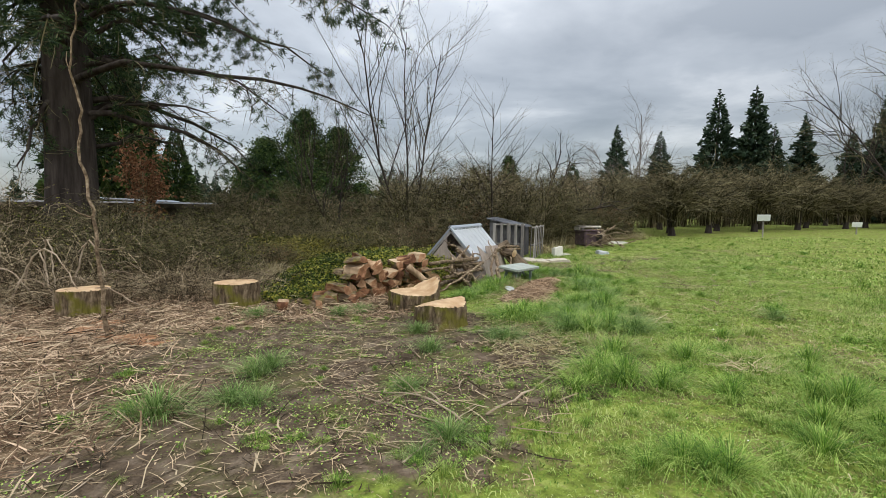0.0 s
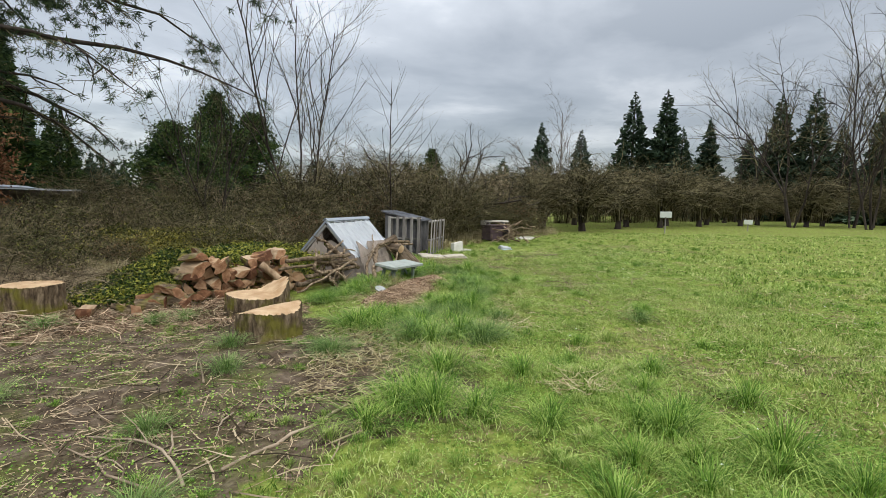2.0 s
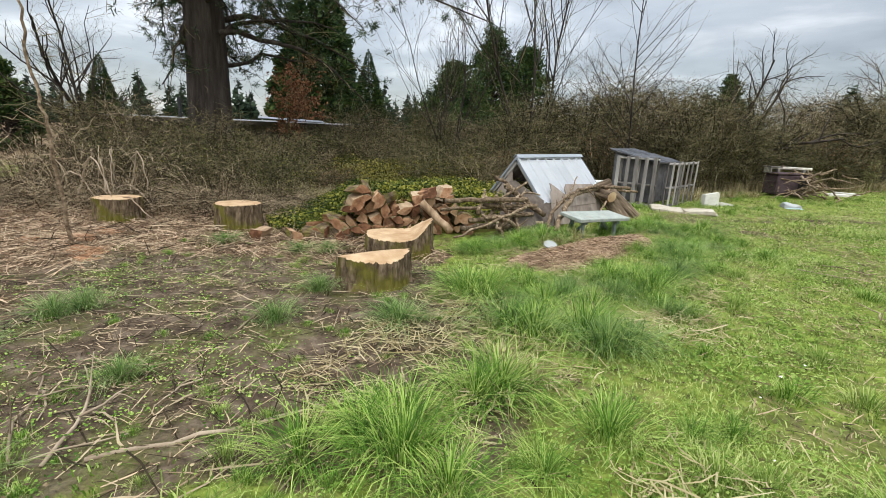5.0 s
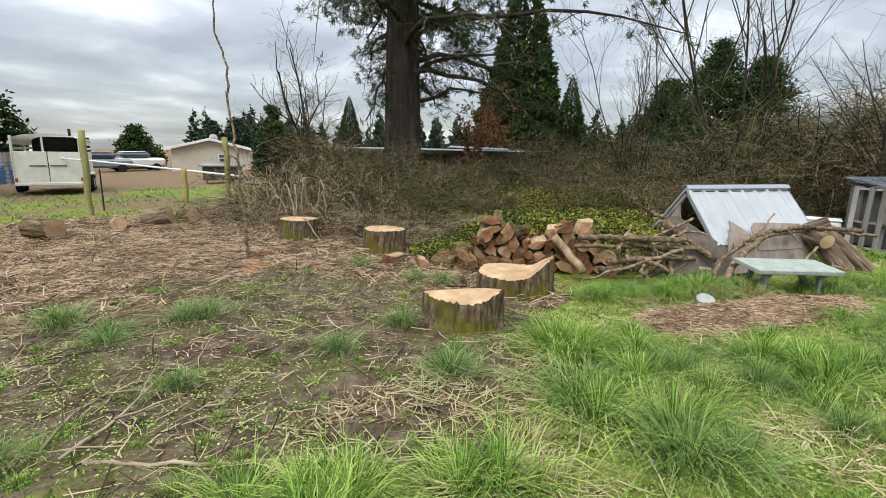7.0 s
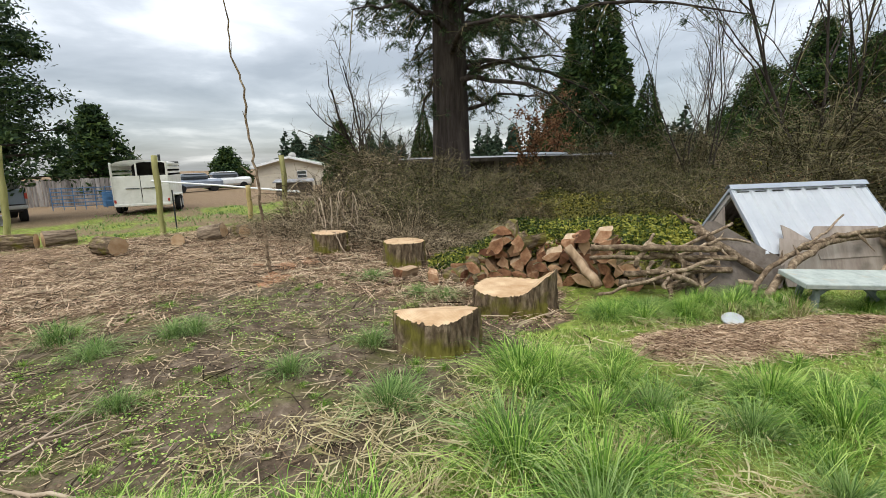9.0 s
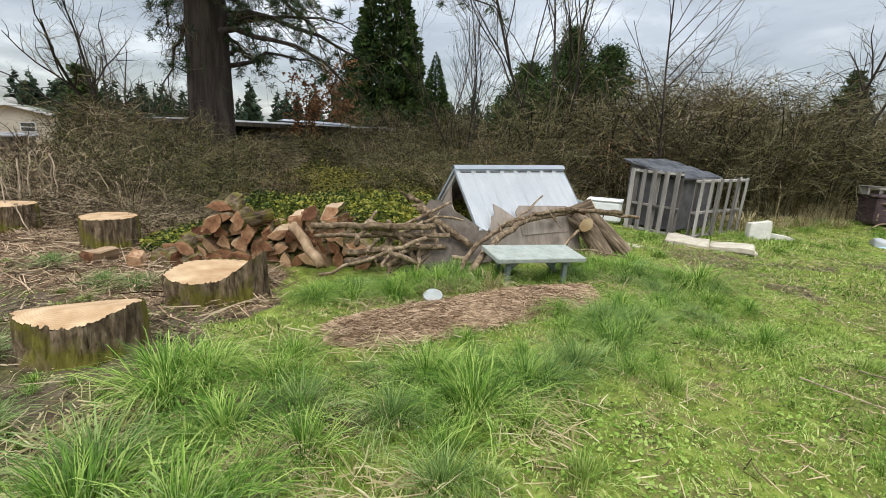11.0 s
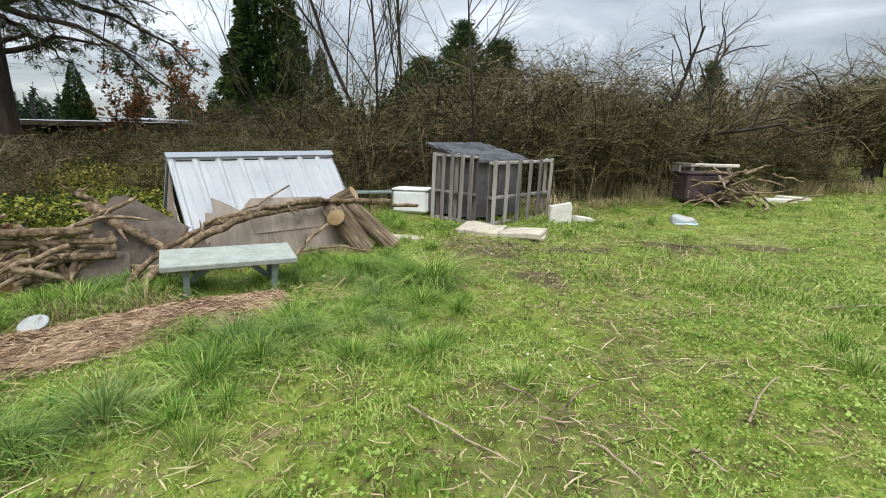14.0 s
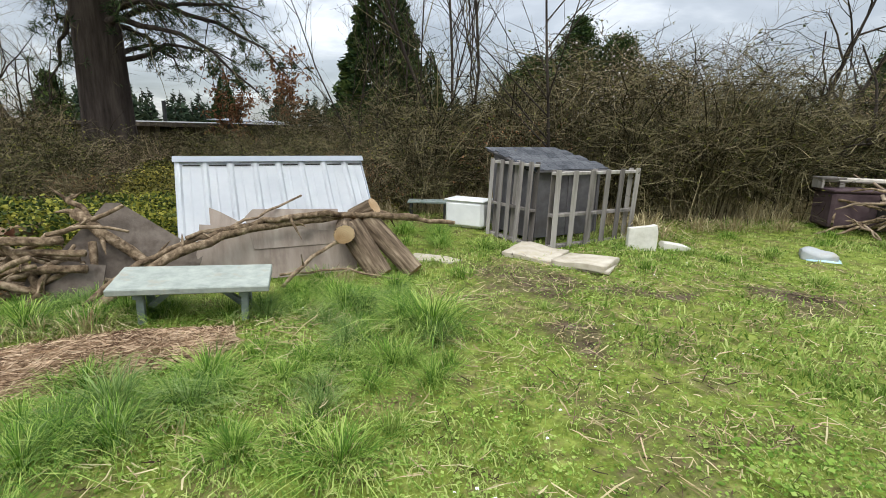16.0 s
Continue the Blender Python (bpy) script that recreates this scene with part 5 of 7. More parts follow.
def spray(r, n, height, spread, reach, kseg=5, droop=0.7, w0=0.012, tip=0.35):
    """Arching canes from a clump: n paths that rise and fall over."""
    a = r.uniform(0, 2 * np.pi, n)
    base = np.stack([np.cos(a), np.sin(a), 0 * a], -1) * r.uniform(0, spread, n)[:, None]
    out = a + r.normal(0, 0.8, n)
    hgt = height * r.uniform(0.35, 1.0, n)
    rc = reach * r.uniform(0.2, 1.0, n)
    f = np.linspace(0, 1, kseg)
    z = hgt[:, None] * (np.sin(f * np.pi * 0.5)[None] ** 0.8 - droop * r.uniform(0, 1, n)[:, None] * f[None] ** 3)
    x = base[:, :1] + np.cos(out)[:, None] * rc[:, None] * f[None] ** 1.5
    y = base[:, 1:2] + np.sin(out)[:, None] * rc[:, None] * f[None] ** 1.5
    P = np.stack([x, y, z], -1) + r.normal(size=(n, kseg, 3)) * 0.05 * height * 0.4 * f[None, :, None]
    W = w0 * r.uniform(0.5, 1.3, n)[:, None] * np.linspace(1, tip, kseg)[None]
    return P, W


def side_twigs(r, P, per, length, w, up=0.25):
    """Short twigs off random points of the paths P."""
    n, k = P.shape[:2]
    m = n * per
    i = r.integers(0, n, m)
    f = r.uniform(0.25, 1, m) * (k - 1)
    j = np.minimum(f.astype(int), k - 2)
    u = (f - j)[:, None]
    B = P[i, j] * (1 - u) + P[i, j + 1] * u
    D = ways(m, 0.2, r)
    D[:, 2] = D[:, 2] * 0.6 + up
    D = unit(D)
    L = length * r.uniform(0.3, 1.0, m)[:, None]
    mid = B + D * L * 0.5 + r.normal(size=(m, 3)) * 0.05 * length
    Q = np.stack([B, mid, B + D * L + r.normal(size=(m, 3)) * 0.1 * length], 1)
    return Q, np.stack([np.full(m, w), np.full(m, w * 0.8), np.full(m, w * 0.4)], -1)


def join(*arrays):
    V, F, at = [], [], 0
    for v, f in arrays:
        V.append(v)
        F.append(f + at)
        at += len(v)
    return np.concatenate(V), np.concatenate(F)


def shrub_parts(seed, height, spread, reach, canes, per, w0, twl, tww, mat, leaves=0, leaf_mat=None, leaf_size=0.05, twmat=None, droop=0.7):
    """Mesh data of one shrub kind: canes, twigs, leaves."""
    r = np.random.default_rng(seed)
    P, W = spray(r, canes, height, spread, reach, 6, droop, w0)
    made = [("stem", mesh_data("stem", *strip_arrays(P, W, sides_of(P[:, -1] - P[:, 0], r)), mat))]
    Q, X = side_twigs(r, P, per, twl, tww)
    Q2, X2 = side_twigs(r, Q, 1, twl * 0.6, tww * 0.7)
    made.append(("crown", mesh_data("crown", *join(strip_arrays(Q, X, sides_of(Q[:, -1] - Q[:, 0], r)), strip_arrays(Q2, X2, sides_of(Q2[:, -1] - Q2[:, 0], r))), twmat or mat)))
    if leaves:
        i = r.integers(0, len(Q), leaves)
        C = Q[i, r.integers(0, 3, leaves)] + r.normal(size=(leaves, 3)) * 0.05
        U = ways(leaves, 0.2, r)
        made.append(("foliage", mesh_data("foliage", *leaf_arrays(C, U, sides_of(U, r), leaf_size * r.uniform(0.6, 1.4, leaves), leaf_size * 0.6 * r.uniform(0.6, 1.3, leaves)), leaf_mat)))
    return made


def plant(name, made, x, y, yaw, s, label, category="shrub", group="", z=None, sz=None):
    th = empty(name, pose(x, y, (gz(x, y) if z is None else z) - 0.03, 0, 0, yaw), label, category, group)
    for nm, me in made:
        ob = part(nm, me, None, th)
        ob.scale = (s, s, sz or s)
        tagged(ob, kind="stuff")
    return th


BRAMBLE = [shrub_parts(500 + q, 2.0, 0.7, 1.5, 120, 7, 0.017, 0.65, 0.010, (TWIGRED, CANE, TWIG)[q], 1700, (OLIVE, OLIVE, IVY)[q], 0.05, (TWIG, TWIGRED, TWIG)[q]) for q in range(3)]
THICKET = [shrub_parts(520 + q, 3.4, 0.8, 1.6, 115, 7, 0.026, 0.95, 0.013, (TWIGRED, TWIG, CANE)[q], 900, OLIVE, 0.055, droop=0.45) for q in range(3)]
ORCHARD = [shrub_parts(540 + q, 3.6, 0.25, 3.0, 120, 9, 0.05, 1.5, 0.022, (TWIG, TWIGRED)[q], 0, droop=0.85) for q in range(2)]
ARCHING = [shrub_parts(550 + q, 2.5, 0.6, 1.9, 170, 7, 0.016, 0.75, 0.010, (TWIGRED, CANE)[q], 1300, (OLIVE, DEADLEAF)[q], 0.05, TWIG, droop=1.0) for q in range(2)]
CANES = shrub_parts(560, 1.25, 0.7, 1.2, 120, 3, 0.016, 0.4, 0.008, CANE, droop=0.9)
FALLEN = shrub_parts(561, 0.75, 0.9, 1.3, 150, 4, 0.014, 0.5, 0.007, CANE, droop=1.0)

r_v = random.Random(77)
# front of the brush: points of its line, from the fence to the orchard
HEDGE = [(-12.5, 8.8), (-9.5, 8.9), (-7.2, 9.3), (-5.0, 9.9), (-3.6, 10.8), (-2.4, 12.3), (-1.3, 13.6), (-0.6, 15.2), (0.4, 16.6), (2.0, 17.7), (3.6, 18.9), (5.2, 20.6), (7.2, 22.4), (9.5, 24.5)]


def along(line, gap):
    pts = [Vector(p) for p in line]
    for a, b in zip(pts, pts[1:]):
        n = max(1, int((b - a).length / gap))
        for i in range(n):
            yield a + (b - a) * (i / n), (b - a).normalized()


HB = "tangled leafless bramble bush with a few old leaves"
HT = "dense tangle of tall leafless brown shrubs"
for depth, gap, made_set, lbl, nm, smin, smax in ((0.4, 0.95, BRAMBLE, HB, "bramble_bush", 0.5, 0.8), (1.6, 1.05, BRAMBLE, HB, "bramble_bush", 0.75, 1.1), (3.0, 1.25, THICKET, HT, "brush_thicket", 0.62, 0.85), (5.0, 1.6, THICKET, HT, "brush_thicket", 0.72, 1.0), (7.5, 2.1, THICKET, HT, "brush_thicket", 0.8, 1.1)):
    for p, d in along(HEDGE, gap):
        nrm = Vector((-d.y, d.x))
        q = p + nrm * (depth + r_v.uniform(-0.45, 0.45)) + d * r_v.uniform(-0.4, 0.4)
        s = r_v.uniform(smin, smax)
        # the brush stands lower towards the fence and the shed
        s *= 0.52 + 0.48 * float(step(-4.5, -0.6, q.x)) + (0.30 * float(step(-2.5, 0.5, q.x)) if nm == "brush_thicket" else 0)
        if nm == "brush_thicket" and q.x < -4.5 and depth > 4:
            continue
        plant(nm, made_set[r_v.randrange(3)], q.x, q.y, r_v.uniform(0, 360), s, lbl, "bush", "brush along the clearing")
# taller hazel behind the hut, arching over it
for x, y, s in ((1.6, 18.4, 1.05), (3.2, 18.9, 1.0), (4.3, 19.9, 0.85), (0.2, 17.9, 1.0), (-1.2, 16.6, 0.95), (2.4, 17.9, 0.8)):
    plant("hazel_bush", THICKET[r_v.randrange(3)], x, y, r_v.uniform(0, 360), s, "tall leafless hazel with arching stems", "bush", "brush along the clearing")
# arching shrubs whose tips hang to the ground beside the hut and along the brush
for q, (x, y, s) in enumerate(((3.5, 18.7, 1.0), (2.5, 18.0, 0.85), (4.3, 20.3, 0.95), (0.6, 17.2, 0.9), (-0.6, 15.9, 0.85), (-1.0, 14.6, 0.62), (5.6, 21.9, 0.95), (7.2, 23.4, 1.0), (-2.9, 12.9, 0.45), (-4.2, 11.4, 0.45))):
    plant("arching_shrub", ARCHING[q % 2 if q > 2 else 0], x, y, r_v.uniform(0, 360), s, "dense brown shrub with thin stems arching to the ground", "bush", "brush along the clearing")
# low brush before and beside the shed
for x, y, s in ((-9.6, 12.6, 0.72), (-8.4, 13.9, 0.82), (-7.2, 14.8, 0.8), (-6.2, 15.8, 0.85), (-8.0, 15.6, 0.9), (-5.2, 16.8, 0.9), (-10.2, 14.6, 0.9), (-7.0, 17.0, 1.0), (-4.0, 16.2, 0.8), (-11.8, 13.0, 0.85)):
    plant("bramble_bush", BRAMBLE[r_v.randrange(3)], x, y, r_v.uniform(0, 360), s, HB, "bush", "brush along the clearing")
for q in range(9):
    x, y = -9.6 + 0.95 * q, 18.6 + 0.42 * q
    plant("brush_thicket", THICKET[q % 3], x + r_v.uniform(-0.4, 0.4), y + r_v.uniform(-0.5, 0.5), r_v.uniform(0, 360), r_v.uniform(0.62, 0.82), HT, "bush", "brush along the clearing")
# cane and brushwood heaps behind the stumps
for x, y, s in ((-5.6, 9.6, 0.62), (-6.6, 9.9, 0.7), (-7.8, 10.0, 0.75), (-9.0, 10.0, 0.8), (-10.2, 10.2, 0.85), (-4.6, 10.2, 0.6), (-7.2, 11.2, 0.9), (-9.4, 11.6, 1.0), (-5.6, 11.2, 0.85), (-11.4, 11.2, 1.0)):
    plant("bramble_bush", BRAMBLE[r_v.choice((0, 2))], x, y, r_v.uniform(0, 360), s, HB, "bush", "brush along the clearing")
for x, y, s in ((-7.3, 8.6, 0.9), (-5.2, 9.0, 0.9), (-8.4, 8.2, 1.0), (-9.6, 8.0, 1.0), (-7.6, 9.6, 1.2)):
    plant("cane_heap", CANES, x, y, r_v.uniform(0, 360), s, "heap of pale arching dead canes", "cane heap", "dead canes behind the stumps")
for x, y, s in ((-7.0, 8.2, 0.8), (-5.0, 8.9, 0.85), (-6.2, 8.6, 0.9), (-4.2, 9.2, 0.8), (-8.2, 7.6, 0.8), (-9.4, 7.2, 0.8), (-10.8, 7.6, 0.9), (-4.9, 9.7, 1.0), (-3.4, 9.7, 0.8)):
    plant("brushwood_heap", FALLEN, x, y, r_v.uniform(0, 360), s, "loose heap of cut dry brushwood", "brushwood", "brushwood behind the stumps")

for x, y, s in ((-9.6, 9.4, 1.4), (-11.8, 9.2, 1.6), (-7.4, 10.4, 1.3)):
    plant("cane_heap", CANES, x, y, r_v.uniform(0, 360), s, "tall arching pale dead canes", "cane heap", "dead canes behind the stumps")
for x, y, s in ((-10.4, 11.0, 0.72), (-12.2, 10.6, 0.75), (-8.4, 11.4, 0.68), (-13.4, 11.6, 0.8)):
    plant("brush_thicket", THICKET[r_v.randrange(3)], x, y, r_v.uniform(0, 360), s, HT, "bush", "brush along the clearing")

# ---- ivy bank behind the woodpile ----


def ivy_bank(cx, cy, dx, dy, hu, hv, low, high, west, n, lo, hi, mat, label):
    """A low bank along (dx, dy), hu by hv in half size, under a coat of leaves."""
    d = unit(np.array([[dx, dy]]))[0]
    s = np.array([d[1], -d[0]])

    def hgt(u, v):
        body = np.clip(1 - (np.abs(u) / hu) ** 3 - (np.abs(v) / hv) ** 2.6, 0, 1) ** 0.7
        return body * (low + high * lattice(u * 1.5 + 5, v * 1.5, 31)) * (west + (1 - west) * step(-hu, -0.2 * hu, u))
    nu = 44
    u, v = np.meshgrid(np.linspace(-hu, hu, nu), np.linspace(-hv, hv, nu), indexing="ij")
    X, Y = cx + d[0] * u + s[0] * v, cy + d[1] * u + s[1] * v
    Z = land(X, Y) - 0.05 + hgt(u, v) * 0.85
    i = (np.arange(nu - 1)[:, None] * nu + np.arange(nu - 1)[None]).ravel()
    th = tagged(new("ivy_bank", mesh_data("ivy_bank", np.stack([X, Y, Z], -1).reshape(-1, 3), np.stack([i, i + nu, i + nu + 1, i + 1], -1), OLIVE, True)), label, "ivy", "ivy banks behind the woodpile")
    u, v = rng.uniform(-hu, hu, n), rng.uniform(-hv, hv, n)
    X, Y = cx + d[0] * u + s[0] * v, cy + d[1] * u + s[1] * v
    C = np.stack([X, Y, land(X, Y) - 0.03 + hgt(u, v) * 0.9 * rng.uniform(0.8, 1.15, n) + rng.uniform(0, 0.16, n) ** 1.5 * 2], -1)
    C = C[hgt(u, v) > 0.02]
    U = ways(len(C), 0.55)
    k = len(C)
    tagged(part("foliage", mesh_data("foliage", *leaf_arrays(C, U, sides_of(U), rng.uniform(lo, hi, k), rng.uniform(lo, hi, k) * 0.66), mat), None, th), kind="stuff")


ivy_bank(-1.55, 10.62, 1.0, 0.95, 2.8, 1.5, 0.45, 0.55, 0.3, 46000, 0.03, 0.075, IVY, "low bank overgrown with yellow-green ivy leaves")
ivy_bank(-3.9, 13.6, 1.0, 0.95, 3.6, 1.9, 0.55, 0.6, 0.7, 40000, 0.03, 0.08, MOSSLEAF, "mossy olive slope of ivy and low bramble")

# ---- the big pine ----


def big_pine(x, y):
    r = np.random.default_rng(5)
    th = empty("pine_tree", pose(x, y, gz(x, y)), "tall old pine with dark furrowed trunk and drooping limbs", "tree")
    z = np.array([-0.2, 0.3, 0.9, 2, 4, 6, 9, 12, 15, 18.5])
    rad = np.array([0.86, 0.74, 0.67, 0.61, 0.56, 0.52, 0.44, 0.33, 0.2, 0.04])
    n = 30
    ang = np.linspace(0, 2 * np.pi, n, endpoint=False)
    lob = 1 + 0.05 * np.sin(3 * ang) + 0.05 * np.abs(np.sin(8 * ang)) + 0.02 * r.normal(size=n)
    zz = np.linspace(0, 9, 46)
    zs, rs = np.interp(zz, np.arange(10), z), np.interp(zz, np.arange(10), rad)
    V = np.concatenate([np.stack([rs[i] * lob * (1 + 0.015 * r.normal(size=n)) * np.cos(ang) + 0.10 * math.sin(zs[i] * 0.3), rs[i] * lob * np.sin(ang), np.full(n, zs[i])], -1) for i in range(46)])
    i = (np.arange(45)[:, None] * n + np.arange(n)[None])
    j = (np.arange(45)[:, None] * n + (np.arange(n)[None] + 1) % n)
    part("trunk", mesh_data("trunk", V, np.stack([i, j, j + n, i + n], -1).reshape(-1, 4), FIR_BARK, True), None, th)
    limbs, subs = [], []
    count = 50
    for q in range(count):
        h = 4.3 + 10.7 * (q / count) ** 1.15
        a = q * 2.39996 + r.uniform(-0.3, 0.3)
        ln = r.uniform(4.8, 8.2) * (0.6 + 0.48 * min(1, max(0, h - 4) / 2.2)) * (1 - 0.3 * (q / count)) * max(0.22, 0.66 + 0.64 * math.cos(a - 0.5))
        f = np.linspace(0, 1, 9)
        rise, fall = r.uniform(0.2, 1.0), r.uniform(0.9, 2.1)
        turn = a + r.uniform(-0.35, 0.35) * f
        pts = np.stack([np.cos(turn) * ln * f, np.sin(turn) * ln * f, h + rise * np.sin(f * 2.2) - fall * f ** 2], -1)
        pts[1:] += r.normal(size=(8, 3)) * 0.09
        limbs.append((pts, np.linspace(0.115, 0.018, 9) * (1 - 0.35 * q / count)))
        for s in range(24):
            ff = r.uniform(0.2, 1.0)
            k = min(int(ff * 8), 7)
            b = pts[k] + (pts[k + 1] - pts[k]) * (ff * 8 - k)
            w = unit(unit(pts[k + 1] - pts[k]) * 0.7 + np.array([r.normal() * 0.8, r.normal() * 0.8, r.normal() * 0.3 - 0.22]))
            sl = r.uniform(0.5, 1.7) * (1.2 - 0.5 * ff)
            g = np.linspace(0, 1, 5)[:, None]
            subs.append(b + w * sl * g + np.array([0, 0, -0.30]) * g ** 2 * sl + r.normal(size=(5, 3)) * 0.05 * g)
    # bare lower limbs, rising and arching over
    for q in range(9):
        h, a, ln = 2.9 + 0.42 * q + r.uniform(-0.1, 0.1), 0.95 + (1.1 if q % 3 == 1 else -0.5 if q % 3 == 2 else 0.1) + r.uniform(-0.3, 0.3), r.uniform(2.6, 4.6)
        f = np.linspace(0, 1, 9)
        turn = a + r.uniform(-0.3, 0.3) * f
        pts = np.stack([np.cos(turn) * ln * f, np.sin(turn) * ln * f, h + 1.15 * np.sin(f * 2.0) - 0.5 * f ** 2], -1)
        pts[1:] += r.normal(size=(8, 3)) * 0.06
        limbs.append((pts, np.linspace(0.095, 0.012, 9)))
        for s in range(9):
            ff = r.uniform(0.35, 1.0)
            k = min(int(ff * 8), 7)
            w = unit(unit(pts[k + 1] - pts[k]) * 0.8 + r.normal(size=3) * 0.5)
            g = np.linspace(0, 1, 5)[:, None]
            subs.append(pts[k] + w * r.uniform(0.4, 1.2) * g + r.normal(size=(5, 3)) * 0.05 * g)
    tagged(part("limb", mesh_data("limb", *tube_arrays(limbs, 6), FIR_BARK, True), None, th), kind="stuff")
    P = np.array(subs)
    n = len(P)
    twg = strip_arrays(P, np.tile(np.linspace(0.035, 0.010, 5), (n, 1)), sides_of(P[:, -1] - P[:, 0], r))
    Q, X = side_twigs(r, P, 6, 0.6, 0.012, -0.1)
    twg2 = strip_arrays(Q, X, sides_of(Q[:, -1] - Q[:, 0], r))
    t = part("crown", mesh_data("crown", *join(twg, twg2), TWIG), None, th)
    tagged(t, kind="stuff")
    m = 190000
    # the upper limbs carry most of the needles
    weight = 0.22 + 0.78 * step(5.0, 7.5, Q[:, 2, 2])
    i = r.choice(len(Q), m // 20, p=weight / weight.sum())
    tipp = np.repeat(Q[i, 2], 20, 0) + r.normal(size=(m, 3)) * 0.035
    U = unit(np.repeat(unit(Q[i, 2] - Q[i, 1]), 20, 0) * 0.55 + ways(m, 0, r) + np.array([0, 0, -0.15]))
    L = r.uniform(0.11, 0.22, m)
    nd = part("foliage", mesh_data("foliage", *leaf_arrays(tipp + U * L[:, None] * 0.5, U, sides_of(U, r), L, np.full(m, 0.022)), NEEDLE), None, th)
    tagged(nd, kind="stuff")


big_pine(-10.95, 13.62)


def conifer_parts(seed, n, dense=1.0, ragged=0.25, mat=None, core=0.5, size=0.05, top=0.0):
    """A unit cone of sprays, 1 high and about 0.27 in radius, with a trunk."""
    r = np.random.default_rng(seed)
    h = 1 - np.sqrt(r.uniform(0, 1, n)) * 0.97
    tier = 0.5 + 0.5 * np.sin(h * 60 + r.normal(0, 0.5, n))
    rad = 0.25 * (1 - h) ** 0.8 * (1 - ragged * tier) * (core + (1 - core) * r.uniform(0, 1, n) ** 0.5)
    a = r.uniform(0, 2 * np.pi, n)
    lump = 1 + 0.22 * np.sin(3 * a + h * 9) * ragged * 2 + 0.15 * np.sin(7 * a - h * 21)
    C = np.stack([np.cos(a) * rad * lump, np.sin(a) * rad * lump, h], -1)
    U = unit(np.stack([np.cos(a), np.sin(a), r.normal(0.15, 0.5, n)], -1) + r.normal(size=(n, 3)) * 0.35)
    L = size * r.uniform(0.5, 1.3, n) * (0.5 + 0.7 * (1 - h))
    return [("foliage", mesh_data("foliage", *leaf_arrays(C, U, sides_of(U, r), L, L * 0.42), mat)),
            ("trunk", mesh_data("trunk", *tube_arrays([(np.array([[0, 0, -0.02], [0, 0, 0.5], [0, 0, 0.98]]), np.array([0.018, 0.012, 0.002]))], 8), FIR_BARK))]


CYPRESS = conifer_parts(900, 17000, ragged=0.12, mat=CEDAR, size=0.042, core=0.72)
FIR_A = conifer_parts(901, 6500, ragged=0.42, mat=FARFIR, size=0.062, core=0.25)
FIR_B = conifer_parts(902, 6500, ragged=0.26, mat=FARFIR, size=0.055, core=0.35)
FIR_C = conifer_parts(903, 4500, ragged=0.5, mat=FARFIR, size=0.075, core=0.15)
plant("cedar_tree", CYPRESS, -29.0, 40.2, 0, 20.0, "tall dense dark green conical cedar", "tree", z=-0.5)
plant("cedar_tree", CYPRESS, -23.4, 40.5, 60, 9.0, "small dense dark cedar", "tree", z=-0.5)
plant("cedar_tree", CYPRESS, -75, 47, 60, 12.0, "small dense dark cedar", "tree", z=-0.8)


def leafy_pine(x, y, seed, height, width, label, mat=None, n=22000, low=0.12, size=0.42):
    """A broad evergreen: trunk, limbs and clumped foliage with gaps."""
    r = np.random.default_rng(seed)
    th = empty("evergreen_tree", pose(x, y, gz(x, y) - 0.1), label, "tree")
    clumps = 210
    h = r.uniform(low, 1, clumps)
    prof = np.sin(np.clip((h - low) / (1 - low), 0.02, 1) ** 0.6 * np.pi) * 0.35 + 0.65 * (1 - h)
    a = r.uniform(0, 6.28, clumps)
    rr = width / 2 * prof * np.sqrt(r.uniform(0.15, 1, clumps))
    B = np.stack([np.cos(a) * rr, np.sin(a) * rr, h * height], -1)
    limbs = [(np.stack([[0, 0, -0.2], [0, 0, height * 0.5], [0, 0, height * 0.95]]), np.array([0.03, 0.022, 0.004]) * height)]
    limbs += [(np.stack([[0, 0, b[2] * 0.85], [b[0] * 0.5, b[1] * 0.5, b[2] * 0.95], b]), np.array([0.012, 0.008, 0.002]) * height * 0.6) for b in B]
    part("trunk", mesh_data("trunk", *tube_arrays(limbs, 5), FIR_BARK), None, th)
    i = r.integers(0, clumps, n)
    C = B[i] + r.normal(size=(n, 3)) * np.array([0.050, 0.050, 0.026]) * width * r.uniform(0.5, 1.2, clumps)[i][:, None]
    C[:, 2] = np.abs(C[:, 2])
    U = ways(n, 0.3, r)
    f = part("crown", mesh_data("crown", *leaf_arrays(C, U, sides_of(U, r), size * r.uniform(0.5, 1.3, n), size * 0.4 * r.uniform(0.5, 1.3, n)), mat or CEDAR), None, th)
    tagged(f, kind="stuff")


leafy_pine(-19.8, 51.1, 410, 8.4, 11.5, "ragged dark green pine behind the brush", n=22000, low=0.02, size=0.34)
leafy_pine(-16.0, 52.4, 411, 11.6, 11.5, "ragged dark green pine behind the brush", n=22000, low=0.02, size=0.34)
leafy_pine(-12.6, 53.3, 412, 9.8, 10.5, "ragged dark green pine behind the brush", n=22000, low=0.02, size=0.34)

